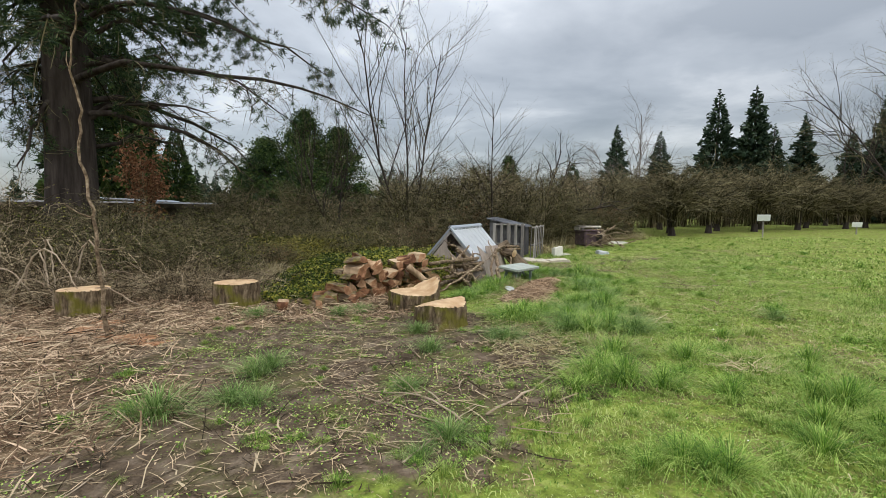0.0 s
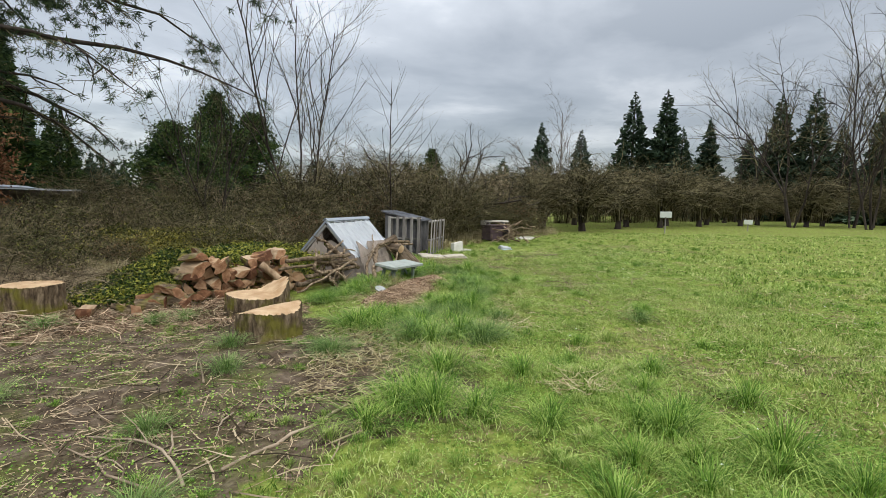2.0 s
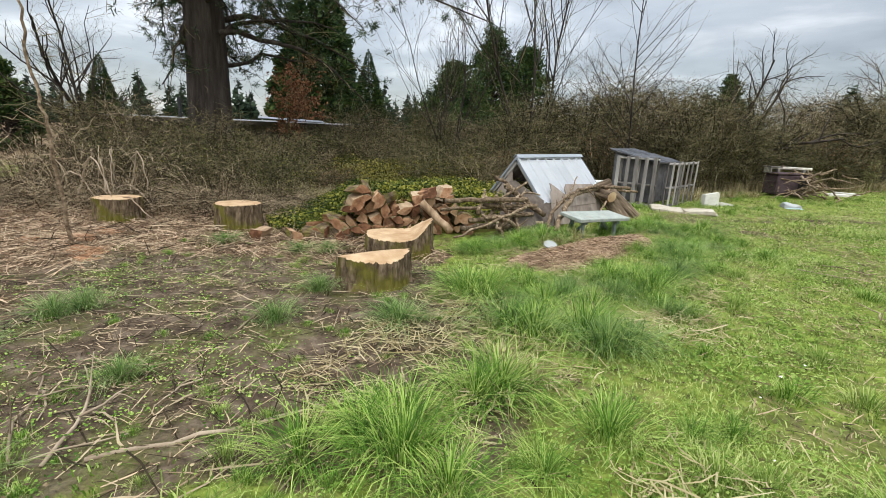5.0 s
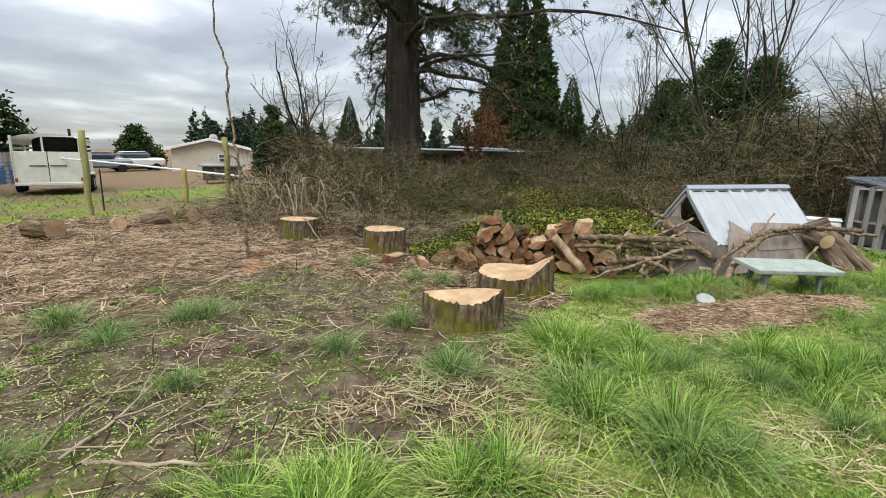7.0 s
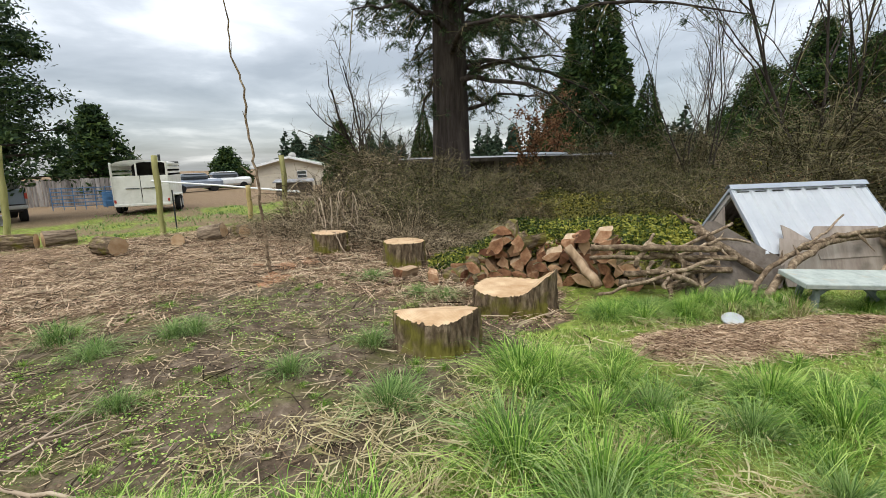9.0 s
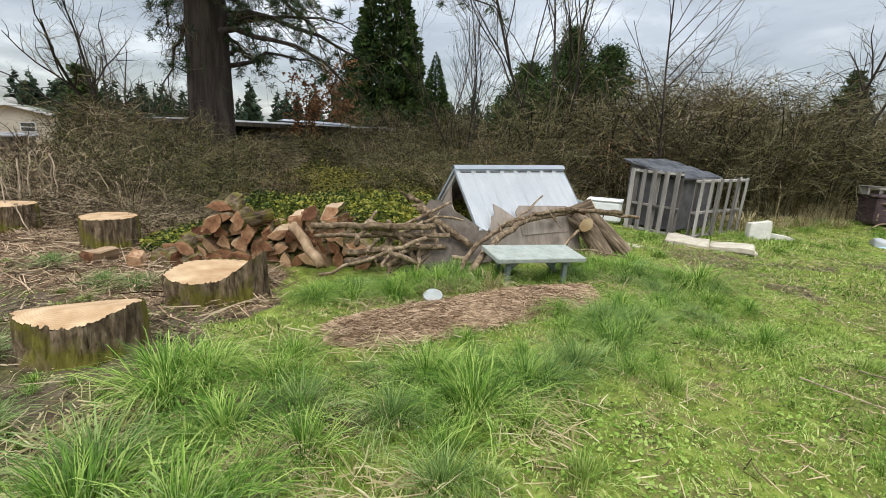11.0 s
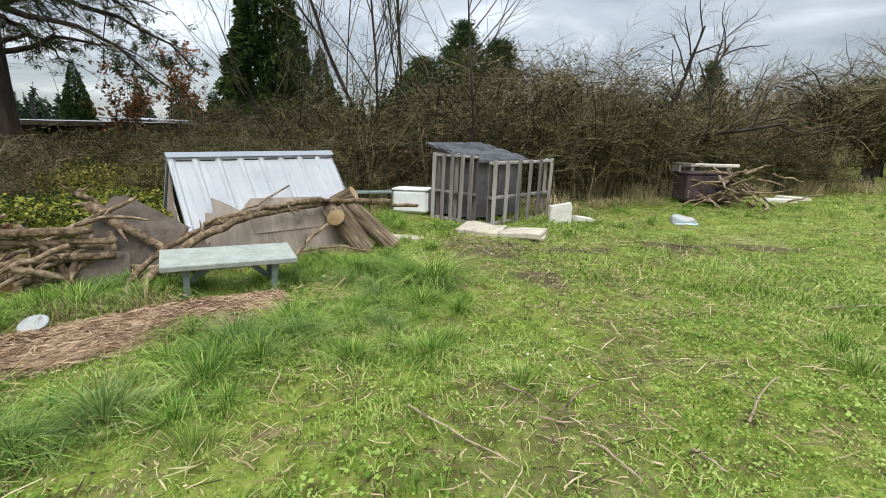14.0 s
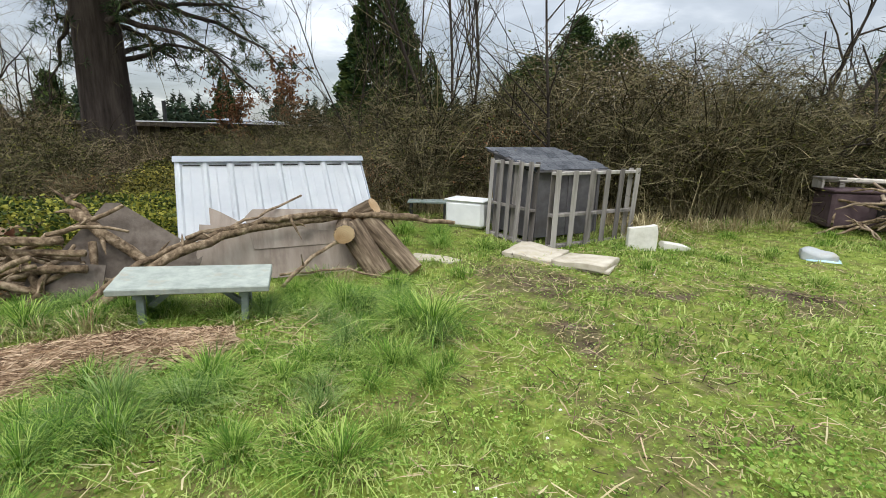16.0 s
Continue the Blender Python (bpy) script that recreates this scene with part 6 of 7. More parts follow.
leafy_pine(-10.0, 33, 42, 4.6, 5.0, "dark holly behind the brush", n=13000, low=0.05, size=0.2)
leafy_pine(5.5, 48, 43, 6.5, 5.0, "round dark evergreen behind the brush", n=6000, low=0.05, size=0.3)
leafy_pine(-23.6, -2.2, 44, 13.5, 9.5, "tall dark pine by the yard", mat=NEEDLE, n=46000, low=0.12, size=0.26)
leafy_pine(-38.2, 1.2, 45, 6.6, 6.5, "green fir by the yard", n=10000, low=0.04, size=0.45)
leafy_pine(-28.4, 15.6, 46, 4.6, 3.4, "ragged dark cedar by the house", n=9000, low=0.05, size=0.3)
leafy_pine(-50.8, 11.0, 47, 3.9, 5.5, "clipped green shrub in the yard", n=9000, low=0.02, size=0.4)
leafy_pine(-84, 30.5, 48, 6.5, 9, "distant dark trees behind the house", n=6000, low=0.05, size=0.8, mat=FARFIR)
leafy_pine(-84, 26.5, 49, 6.0, 6, "distant dark trees behind the house", n=5000, low=0.05, size=0.8, mat=FARFIR)

# red-leaved sapling and orange shrub by the shed
RUSSET = shrub_parts(570, 3.4, 0.3, 0.9, 26, 10, 0.03, 0.55, 0.010, TWIGRED, 1500, DEADLEAF, 0.12, droop=0.2)
plant("beech_sapling", RUSSET, -11.1, 17.3, 0, 1.0, "young beech holding russet dead leaves", "tree")
plant("beech_sapling", RUSSET, -13.8, 21.0, 80, 1.35, "young beech holding russet dead leaves", "tree")

# bare trees
bare_tree("bare_tree", pose(-1.57, 18.2, gz(-1.57, 18.2), 0, 0, 90), 61, 9.2, 0.055, 3, (13, 6, 4), (0.5, 0.5, 0.6), 0.06, "tall slender leafless tree with several stems", lean=0.11)
bare_tree("bare_tree", pose(1.55, 16.75, gz(1.55, 16.75)), 62, 5.5, 0.035, 1, (16, 4), (0.8, 0.6), 0.03, "thin straight leafless sapling pole", depth=2, lean=0.01, wander=0.03)
bare_tree("bare_tree", pose(4.8, 22.8, gz(4.8, 22.8)), 63, 4.5, 0.10, 3, (9, 7, 4), (0.7, 0.8, 0.7), 0.05, "old leafless apple tree with crooked limbs", lean=0.45, wander=0.24)
bare_tree("bare_tree", pose(-4.46, 17.9, gz(-4.46, 17.9)), 64, 6.4, 0.032, 4, (9, 5, 3), (0.4, 0.5, 0.6), 0.06, "slender leafless tree in the brush", lean=0.14)
bare_tree("bare_tree", pose(-6.5, 21.5, gz(-6.5, 21.5)), 65, 6.6, 0.035, 3, (9, 5, 3), (0.4, 0.5, 0.6), 0.06, "slender leafless tree in the brush", lean=0.2)
bare_tree("bare_tree", pose(-14.5, 12.6, gz(-14.5, 12.6)), 66, 6.2, 0.09, 2, (8, 6, 5), (0.6, 0.8, 0.8), 0.04, "crooked leafless tree beside the shed", lean=0.14, wander=0.22)
bare_tree("bare_tree", pose(-17.5, 13.6, gz(-17.5, 13.6)), 67, 4.6, 0.06, 4, (9, 7, 5), (0.7, 0.8, 0.8), -0.01, "twiggy leafless shrub tree", lean=0.28, wander=0.2)
bare_tree("bare_tree", pose(6.8, 45, 0.1), 68, 8.4, 0.08, 2, (7, 5, 3), (0.5, 0.6, 0.6), 0.04, "leafless tree above the orchard", lean=0.25)
for q, (x, y, h) in enumerate(((-5.9, 68, 14), (34.8, 37.6, 14.5), (41.8, 42, 17.5), (41.2, 38.3, 14), (39.8, 35.5, 19), (37.8, 48, 13), (20.5, 57, 12.5))):
    bare_tree("bare_tree", pose(x, y, 0, 0, 0, q * 50), 70 + q, h, 0.10, 3, (9, 7, 5), (0.5, 0.7, 0.8), -0.01, "tall distant leafless birch" if q else "hazy distant leafless birch", lean=0.12, fat=1.7, mat=HAZETWIG if q in (0, 6) else None, wander=0.14)

BLACKTHORN = shrub_parts(580, 3.2, 0.5, 1.4, 60, 9, 0.02, 0.7, 0.010, TWIG, 900, BLOSSOM, 0.06, droop=0.4)
plant("blackthorn_bush", BLACKTHORN, -0.05, 21.86, 0, 1.25, "blackthorn with sparse white blossom", "bush")
plant("blackthorn_bush", BLACKTHORN, 1.00, 19.60, 90, 1.0, "blackthorn with sparse white blossom", "bush")

# the crooked sapling left standing in the clearing
branch("sapling", [(-4.42, 6.08, gz(-4.42, 6.08) - 0.05), (-4.46, 6.04, 0.9), (-4.5, 6.0, 1.9), (-4.58, 5.98, 2.35), (-4.50, 5.96, 3.0), (-4.54, 5.83, 3.3), (-4.34, 5.80, 4.15)], 0.036, 0.012, "thin crooked bare sapling standing alone", BRANCH, 7, 0.03, 91, 4, category="sapling")

# thick pale dead canes arching out of the brush
r_c = random.Random(77)
for q in range(12):
    x, y, a = -7.3 + r_c.uniform(-1.3, 1.2), 7.9 + r_c.uniform(-0.4, 0.7), r_c.uniform(-0.9, 0.9) + (3.14 if q % 3 == 0 else 0)
    h, ln = r_c.uniform(0.5, 1.35), r_c.uniform(0.8, 1.9)
    pts = [(x + ln * f * math.cos(a), y + ln * f * math.sin(a) * 0.6, gz(x, y) - 0.06 + h * math.sin(min(2.75, 0.25 + f * 2.4)) * (0.4 + 0.6 * math.sin(f * 3.0)) * (1.0 if f else 0.0)) for f in (0, 0.12, 0.3, 0.5, 0.7, 0.88, 1.0)]
    branch("dead_cane", pts, 0.022, 0.010, "thick pale dead cane arching out of the brush", STICK, 6, 0.03, 950 + q, 2, "arching dead canes", "cane")

# orchard row across the field
for q, (x, y) in enumerate([(8.6, 25.2), (10.2, 27.6), (12.4, 27.2), (13.6, 30.2), (16.2, 30.6), (18.2, 33.4), (20.5, 33.0), (23.0, 36.4), (25.6, 36.2), (28.5, 39.4), (31.0, 38.6), (34.5, 41.0), (37.5, 39.0), (41, 41), (45, 40), (49, 41), (53, 39), (15, 35), (21, 39), (27, 43), (35, 46), (43, 47), (11.5, 32), (57, 38)]):
    sc = r_v.uniform(0.95, 1.25) if q > 1 else 0.85
    th = plant("orchard_tree", ORCHARD[q % 2], x, y, r_v.uniform(0, 360), sc, "old pruned leafless orchard tree", "tree", "orchard trees across the field")
    for ob in th.children:
        ob.location.z = 0.55
    lean = r_v.uniform(-0.25, 0.25)
    V, F = tube_arrays([(np.array([[0, 0, -0.1], [0, 0, 0.25], [lean * 0.5, 0.05, 0.8], [lean, 0.1, 1.7]]), np.array([0.26, 0.19, 0.16, 0.10]))], 9)
    part("trunk", mesh_data("trunk", V, F, FIR_BARK, True), None, th)
for q in range(34):
    f = q / 33
    x, y = 8.5 + 48 * f + r_v.uniform(-1, 1), 34.5 + 16 * min(1, f * 1.4) + r_v.uniform(0, 5)
    plant("brush_thicket", THICKET[q % 3], x, y, r_v.uniform(0, 360), r_v.uniform(1.1, 1.5), HT, "bush", "brush behind the orchard")
# firs behind the orchard
for q, (made, x, y, s) in enumerate([(FIR_B, 35.6, 66.9, 18), (FIR_A, 38.7, 64.0, 17.8), (FIR_B, 39.6, 61.4, 12.5), (FIR_A, 25.4, 76.8, 14.9), (FIR_B, 29.3, 70, 13), (FIR_C, 49.6, 70.4, 15.4), (FIR_A, 50, 57.5, 16.2), (FIR_A, 44.5, 55.5, 11), (FIR_B, 52.6, 55.1, 16.5), (FIR_A, 53.3, 47.3, 13.3), (FIR_B, 58.2, 56.7, 13)]):
    plant("fir_tree", made, x, y, q * 70, s, "dark green fir behind the orchard", "tree", "firs behind the orchard", z=-0.3)
# far wooded horizon
FIR_FAR = conifer_parts(905, 320, ragged=0.3, mat=FARFIR, size=0.17, core=0.2)
r_f = np.random.default_rng(19)
for q in range(170):
    a = r_f.uniform(-1.1, 1.35)
    d = r_f.uniform(170, 260)
    plant("distant_fir", FIR_FAR, -math.sin(a) * d, math.cos(a) * d, q * 40, r_f.uniform(15, 21), "distant fir on the wooded horizon", "tree", "distant firs", z=-2.0)

# ---- the yard beyond the fence ----
for x, y, h, lean, mat in ((-13.8, 0.85, 2.7, -6, POSTWOOD), (-13.2, 4.6, 2.35, -3, POSTWOOD), (-15.1, 7.45, 1.2, 1, YELLOWWOOD), (-13.3, 8.35, 2.2, 1, POSTWOOD)):
    r = np.random.default_rng(int(abs(x * 10)))
    k = 8
    zz = np.linspace(-0.2, h, k)
    pts = np.stack([0.012 * r.normal(size=k), 0.012 * r.normal(size=k), zz], -1)
    V, F = tube_arrays([(np.concatenate([pts, pts[-1:] + [0, 0, 0.006]]), np.concatenate([np.full(k, 0.085) * (1 + 0.04 * r.normal(size=k)), [0.002]]))], 12)
    ob = new("fence_post", mesh_data("fence_post", V, F, mat, True))
    ob.matrix_basis = pose(x, y, gz(x, y), lean * 0.4, lean, 0)
    tagged(ob, "round weathered greenish fence post", "fence post", "fence posts by the yard")
ob = new("metal_stake", mesh_data("metal_stake", *tube_arrays([(np.array([[0, 0, -0.1], [0, 0, 0.6], [0.01, 0, 1.25]]), np.array([0.022, 0.022, 0.02]))], 6), DARKMETAL))
ob.location = (-14.1, 5.0, gz(-14.1, 5))
tagged(ob, "thin dark steel fence stake", "stake")
# long white rail across the gateway
V, F = tube_arrays([(np.array([[-22.5, 4.2, 1.15], [-18, 6.6, 0.95], [-13.4, 8.9, 0.72]]), np.array([0.035, 0.035, 0.035]))], 10)
tagged(new("gate_rail", mesh_data("gate_rail", V, F, PIPEWHITE, True)), "long white pipe rail across the gateway", "rail")

# stock trailer
TR_BASE = Vector((-22.2, 3.95))
view = (TR_BASE - Vector((3.7, 4.3))).normalized()
tr_yaw = math.degrees(math.atan2(view.y, view.x)) - 9
tz = gz(*TR_BASE)
tr = empty("stock_trailer", pose(TR_BASE.x, TR_BASE.y, tz, 0, 0, tr_yaw), "cream white livestock trailer with open upper rear", "trailer")
# local x away from the clearing, the rear is at x = 0
W2, TL, TH = 1.12, 4.6, 2.45
part("trailer_floor", block(TL, 2 * W2, 0.16, pose(TL / 2, 0, 0.48)), TRAILERWHITE, tr)
for s, nm in ((-1, "rear_door"), (1, "rear_door")):
    dr = part(nm, block(0.05, W2 - 0.03, 1.25, pose(0, s * W2 / 2, 1.12), 0.012), TRAILERWHITE, tr, "cream steel rear door")
    part("latch", block(0.04, 0.55, 0.035, pose(-0.045, s * 0.33, 1.18), 0.006), DARKMETAL, dr, "dark steel latch bar")
for s in (-1, 1):
    part("rear_post", block(0.09, 0.09, TH - 0.5, pose(0.02, s * (W2 - 0.03), 0.5 + (TH - 0.5) / 2 - 0.1), 0.02), TRAILERWHITE, tr)
    part("side_wall", block(TL, 0.04, 1.2, pose(TL / 2 + 0.06, s * W2, 1.12), 0.006), TRAILERWHITE, tr)
    for q in range(3):
        part("side_slat", block(TL, 0.03, 0.10, pose(TL / 2 + 0.06, s * W2, 1.86 + q * 0.2), 0.006), TRAILERWHITE, tr)
    part("fender", block(1.7, 0.22, 0.06, pose(TL * 0.42, s * (W2 + 0.12), 0.78), 0.02), TRAILERWHITE, tr)
    part("tail_light", block(0.04, 0.09, 0.14, pose(-0.045, s * (W2 - 0.06), 0.62), 0.01), REDPAINT, tr, "red tail light")
    for q in (-0.42, 0.42):
        bm = bmesh.new()
        bmesh.ops.create_cone(bm, cap_ends=True, segments=24, radius1=0.36, radius2=0.36, depth=0.22, matrix=pose(TL * 0.42 + q, s * (W2 + 0.12), 0.36, 90, 0, 0))
        bmesh.ops.bevel(bm, geom=[e for e in bm.edges if len(e.link_faces) == 2 and e.calc_face_angle(0) > 1], offset=0.04, segments=2, affect="EDGES")
        wheel = part("wheel", bm, TYRE, tr, smooth=False)
        bm = bmesh.new()
        bmesh.ops.create_cone(bm, cap_ends=True, segments=20, radius1=0.2, radius2=0.2, depth=0.24, matrix=pose(TL * 0.42 + q, s * (W2 + 0.12), 0.36, 90, 0, 0))
        part("rim", bm, CONCRETE, wheel, "dull steel rim")
part("centre_post", block(0.05, 0.07, 0.62, pose(0.02, 0.12, 2.02), 0.01), TRAILERWHITE, tr)
bm = bmesh.new()
n = 14
prev = None
for q in range(n + 1):
    a = math.pi * q / n
    yy, z = W2 * math.cos(a), 2.10 + 0.36 * math.sin(a) ** 0.7
    pair = [bm.verts.new((0.0, yy, z)), bm.verts.new((TL, yy, z))]
    if prev:
        bm.faces.new((prev[0], pair[0], pair[1], prev[1]))
    prev = pair
bmesh.ops.solidify(bm, geom=bm.faces[:], thickness=0.05)
part("trailer_roof", bm, TRAILERWHITE, tr, "curved cream roof")
# front wall coloured near-black: the shade of the inside put into its colour
part("front_wall", block(0.05, 2 * W2, 1.9, pose(TL, 0, 1.45)), DARK_AND_SHADE, tr)
part("bumper", block(0.10, 2 * W2, 0.12, pose(-0.03, 0, 0.44), 0.02), TRAILERWHITE, tr)
part("vent_stack", block(0.1, 0.1, 0.3, pose(1.2, -0.7, 2.55)), DARKMETAL, tr)

# flat-bed truck with a tarpaulin, seen from behind
TK = Vector((-22.3, -1.05))
view = (TK - Vector((3.7, 4.3))).normalized()
tk = empty("pickup_truck", pose(TK.x, TK.y, gz(*TK), 0, 0, math.degrees(math.atan2(view.y, view.x)) + 6), "grey-blue pickup truck with a covered bed", "truck")
part("tailgate", block(0.06, 1.62, 0.62, pose(0, 0, 1.10), 0.02), TRUCKBLUE, tk)
for s in (-1, 1):
    part("bed_side", block(2.0, 0.06, 0.62, pose(1.0, s * 0.84, 1.10), 0.02), TRUCKBLUE, tk)
    tl = part("tail_light", block(0.05, 0.10, 0.24, pose(-0.03, s * 0.88, 1.12), 0.01), REDPAINT, tk, "red tail light")
    bm = bmesh.new()
    bmesh.ops.create_cone(bm, cap_ends=True, segments=24, radius1=0.37, radius2=0.37, depth=0.24, matrix=pose(0.8, s * 0.8, 0.37, 90, 0, 0))
    part("wheel", bm, TYRE, tk)
    bm = bmesh.new()
    bmesh.ops.create_cone(bm, cap_ends=True, segments=24, radius1=0.37, radius2=0.37, depth=0.24, matrix=pose(3.7, s * 0.8, 0.37, 90, 0, 0))
    part("wheel", bm, TYRE, tk)
part("bumper", block(0.16, 1.8, 0.16, pose(-0.05, 0, 0.66), 0.03), CONCRETE, tk, "dull steel bumper")
part("chassis", block(4.4, 1.5, 0.3, pose(2.1, 0, 0.62), 0.03), DARK_AND_SHADE, tk)
bm = bmesh.new()
box(bm, 2.0, 1.66, 0.5, pose(1.0, 0, 1.62), 0.18)
part("bed_cover", bm, ROOFGREY, tk, "pale grey canvas cover")
bm = bmesh.new()
box(bm, 1.5, 1.6, 0.95, pose(2.9, 0, 1.35), 0.2)
part("cab", bm, TRUCKBLUE, tk)
part("bonnet", block(1.3, 1.6, 0.5, pose(4.1, 0, 1.0), 0.1), TRUCKBLUE, tk)
cb = empty("concrete_block", pose(-21.4, -0.9, gz(-21.4, -0.9), 0, 0, 170), "hollow grey concrete block under the truck", "concrete block")
for y0 in (-0.25, 0, 0.25):
    part("web", block(0.22, 0.04, 0.36, pose(0, y0, 0.22), 0.004), CONCRETE, cb)
for z0 in (0.04, 0.40):
    part("face", block(0.22, 0.54, 0.04, pose(0, 0, z0 + 0.02), 0.004), CONCRETE, cb)

# blue drums, panels and heaps
for x, y in ((-32, 1.9), (-32.4, 2.7)):
    bm = bmesh.new()
    bmesh.ops.create_cone(bm, cap_ends=True, segments=24, radius1=0.30, radius2=0.30, depth=0.9, matrix=pose(0, 0, 0.45))
    bmesh.ops.bevel(bm, geom=[e for e in bm.edges if len(e.link_faces) == 2 and e.calc_face_angle(0) > 1], offset=0.03, segments=2, affect="EDGES")
    ob = new("drum", bm_data("drum", bm, BLUEDRUM))
    ob.location = (x, y, gz(x, y))
    tagged(ob, "blue plastic drum standing in the yard", "drum", "drums in the yard")
fence = empty("yard_fence", pose(-36, -4.5, gz(-36, 0), 0, 0, 84), "grey board fence round the yard", "fence")
for q in range(34):
    part("board", block(0.24, 0.025, 1.7 + 0.05 * math.sin(q * 1.7), pose(q * 0.26, 0, 0.85), 0.004), GREYWOOD, fence)
gate = empty("metal_gate", pose(-30.5, -0.6, gz(-30, 1), 0, 0, 80), "blue tubular metal farm gate", "gate")
for q in range(6):
    V, F = tube_arrays([(np.array([[0, 0, 0.2 + q * 0.2], [2.0, 0, 0.2 + q * 0.2], [4.2, 0, 0.2 + q * 0.2]]), np.full(3, 0.025))], 6)
    part("bar", mesh_data("bar", V, F, BLUEDRUM, True), None, gate)
for q in range(9):
    V, F = tube_arrays([(np.array([[q * 0.52, 0, 0.0], [q * 0.52, 0, 0.6], [q * 0.52, 0, 1.25]]), np.full(3, 0.022))], 6)
    part("upright", mesh_data("upright", V, F, BLUEDRUM, True), None, gate)
tank = empty("storage_tank", pose(-33.5, 4.35, gz(-33, 4.3)), "white rounded storage tank in the yard", "tank")
bm = bmesh.new()
bmesh.ops.create_uvsphere(bm, u_segments=24, v_segments=14, radius=1.0, matrix=pose(0, 0, 1.35) @ Matrix.Diagonal((1.1, 1.1, 1.25, 1)))
part("tank_body", bm, PIPEWHITE, tank, smooth=True)
part("base", block(1.6, 1.6, 0.3, pose(0, 0, 0.12), 0.03), CONCRETE, tank)

# house
HS = Vector((-41.0, 14.8))
house = empty("house", pose(HS.x, HS.y, gz(*HS) - 0.5, 0, 0, 70), "single-storey cream house with a low green roof", "house")
# local x along the gable front, local y away from it
part("gable_wall", slab_outline([(-2.8, 0), (3.2, 0), (3.2, 2.3), (0.2, 3.05), (-2.8, 2.3)], 0.2, pose(0, 0, 0)), SIDING, house, "cream boarded gable wall")
part("side_wall", block(0.2, 9.8, 2.3, pose(-2.7, 5.0, 1.15)), SIDING, house)
part("side_wall", block(0.2, 9.8, 2.3, pose(3.1, 5.0, 1.15)), SIDING, house)
part("back_wall", block(5.6, 0.2, 2.3, pose(0.2, 9.9, 1.15)), SIDING, house)
for s in (-1, 1):
    part("roof", block(3.42, 10.8, 0.12, pose(0.2 + s * 1.6, 4.9, 2.72, 0, s * 14, 0), 0.01), ROOFGREEN, house, "low green-grey roof slope")
    part("barge_board", block(3.4, 0.05, 0.2, pose(0.2 + s * 1.6, -0.52, 2.70, 0, s * 14, 0), 0.01), PIPEWHITE, house)
win = part("window", block(0.9, 0.06, 0.7, pose(1.2, -0.11, 1.55), 0.01), PIPEWHITE, house, "small white-framed window")
part("pane", block(0.76, 0.03, 0.25, pose(1.2, -0.15, 1.72), 0.002), GLASS, win)
part("pane", block(0.76, 0.03, 0.25, pose(1.2, -0.15, 1.40), 0.002), GLASS, win)
part("vent_pipe", block(0.12, 0.12, 0.4, pose(0.8, 2.0, 3.1)), DARKMETAL, house)
bm = bmesh.new()
bmesh.ops.create_cone(bm, cap_ends=True, segments=20, radius1=0.35, radius2=0.05, depth=0.12, matrix=pose(0.4, 0.5, 3.25, 70, 0, 0))
part("satellite_dish", bm, CONCRETE, house)
# low hutch and dark heap before the house
hut2 = empty("rabbit_hutch", pose(-25.5, 11.6, gz(-25.5, 11.6), 0, 0, 70), "low grey hutch with a flat roof", "hutch")
part("body", block(2.0, 0.9, 0.8, pose(0, 0, 0.55)), SHEDWALL, hut2)
part("roof", block(2.3, 1.2, 0.06, pose(0, 0, 1.0, 6, 0, 0)), ROOFGREY, hut2)
for s in (-1, 1):
    part("leg", block(0.08, 0.08, 0.3, pose(s * 0.85, 0, 0.1)), GREYWOOD, hut2)
# parked cars far down the yard
for x, y, yaw, mat, lbl in ((-46, 10.2, 100, PIPEWHITE, "white van parked far down the yard"), (-45, 7.6, 95, TRUCKBLUE, "grey-blue car parked far down the yard")):
    car = empty("car", pose(x, y, gz(x, y), 0, 0, yaw), lbl, "car", "cars in the yard")
    bm = bmesh.new()
    box(bm, 4.2, 1.75, 0.75, pose(0, 0, 0.72), 0.18)
    part("body", bm, mat, car)
    bm = bmesh.new()
    box(bm, 2.3, 1.6, 0.6, pose(-0.2, 0, 1.3), 0.22)
    part("cabin", bm, GLASS, car, "dark glazed cabin")
    part("car_roof", block(1.7, 1.35, 0.06, pose(-0.2, 0, 1.6), 0.02), mat, car)
    for sx in (-1.3, 1.3):
        for sy in (-0.8, 0.8):
            bm = bmesh.new()
            bmesh.ops.create_cone(bm, cap_ends=True, segments=20, radius1=0.33, radius2=0.33, depth=0.2, matrix=pose(sx, sy, 0.33, 90, 0, 0))
            part("wheel", bm, TYRE, car)

# long low shed behind the brush
SA, SB = Vector((-17.6, 14.2)), Vector((-9.9, 20.2))
sh_yaw = math.degrees(math.atan2(SB.y - SA.y, SB.x - SA.x))
SL = (SB - SA).length
shed = empty("shed", pose(SA.x, SA.y, gz(*SA), 0, 0, sh_yaw), "long low dark boarded shed with a flat grey roof", "shed")
part("back_wall", block(SL, 0.12, 1.75, pose(SL / 2, 3.2, 0.85)), SHEDWALL, shed)
for xe in (0.06, SL - 0.06):
    part("end_wall", block(0.12, 3.0, 1.75, pose(xe, 1.6, 0.85)), SHEDWALL, shed)
q, xx = 0, 0.0
while xx < SL - 0.2:
    if not (3.3 < xx < 4.6 or 6.4 < xx < 7.3):
        part("wall_board", block(0.192, 0.03, 1.72 + 0.02 * math.sin(q * 2.1), pose(xx + 0.1, 0.0, 0.85), 0.003), SHEDWALL, shed)
    xx += 0.2
    q += 1
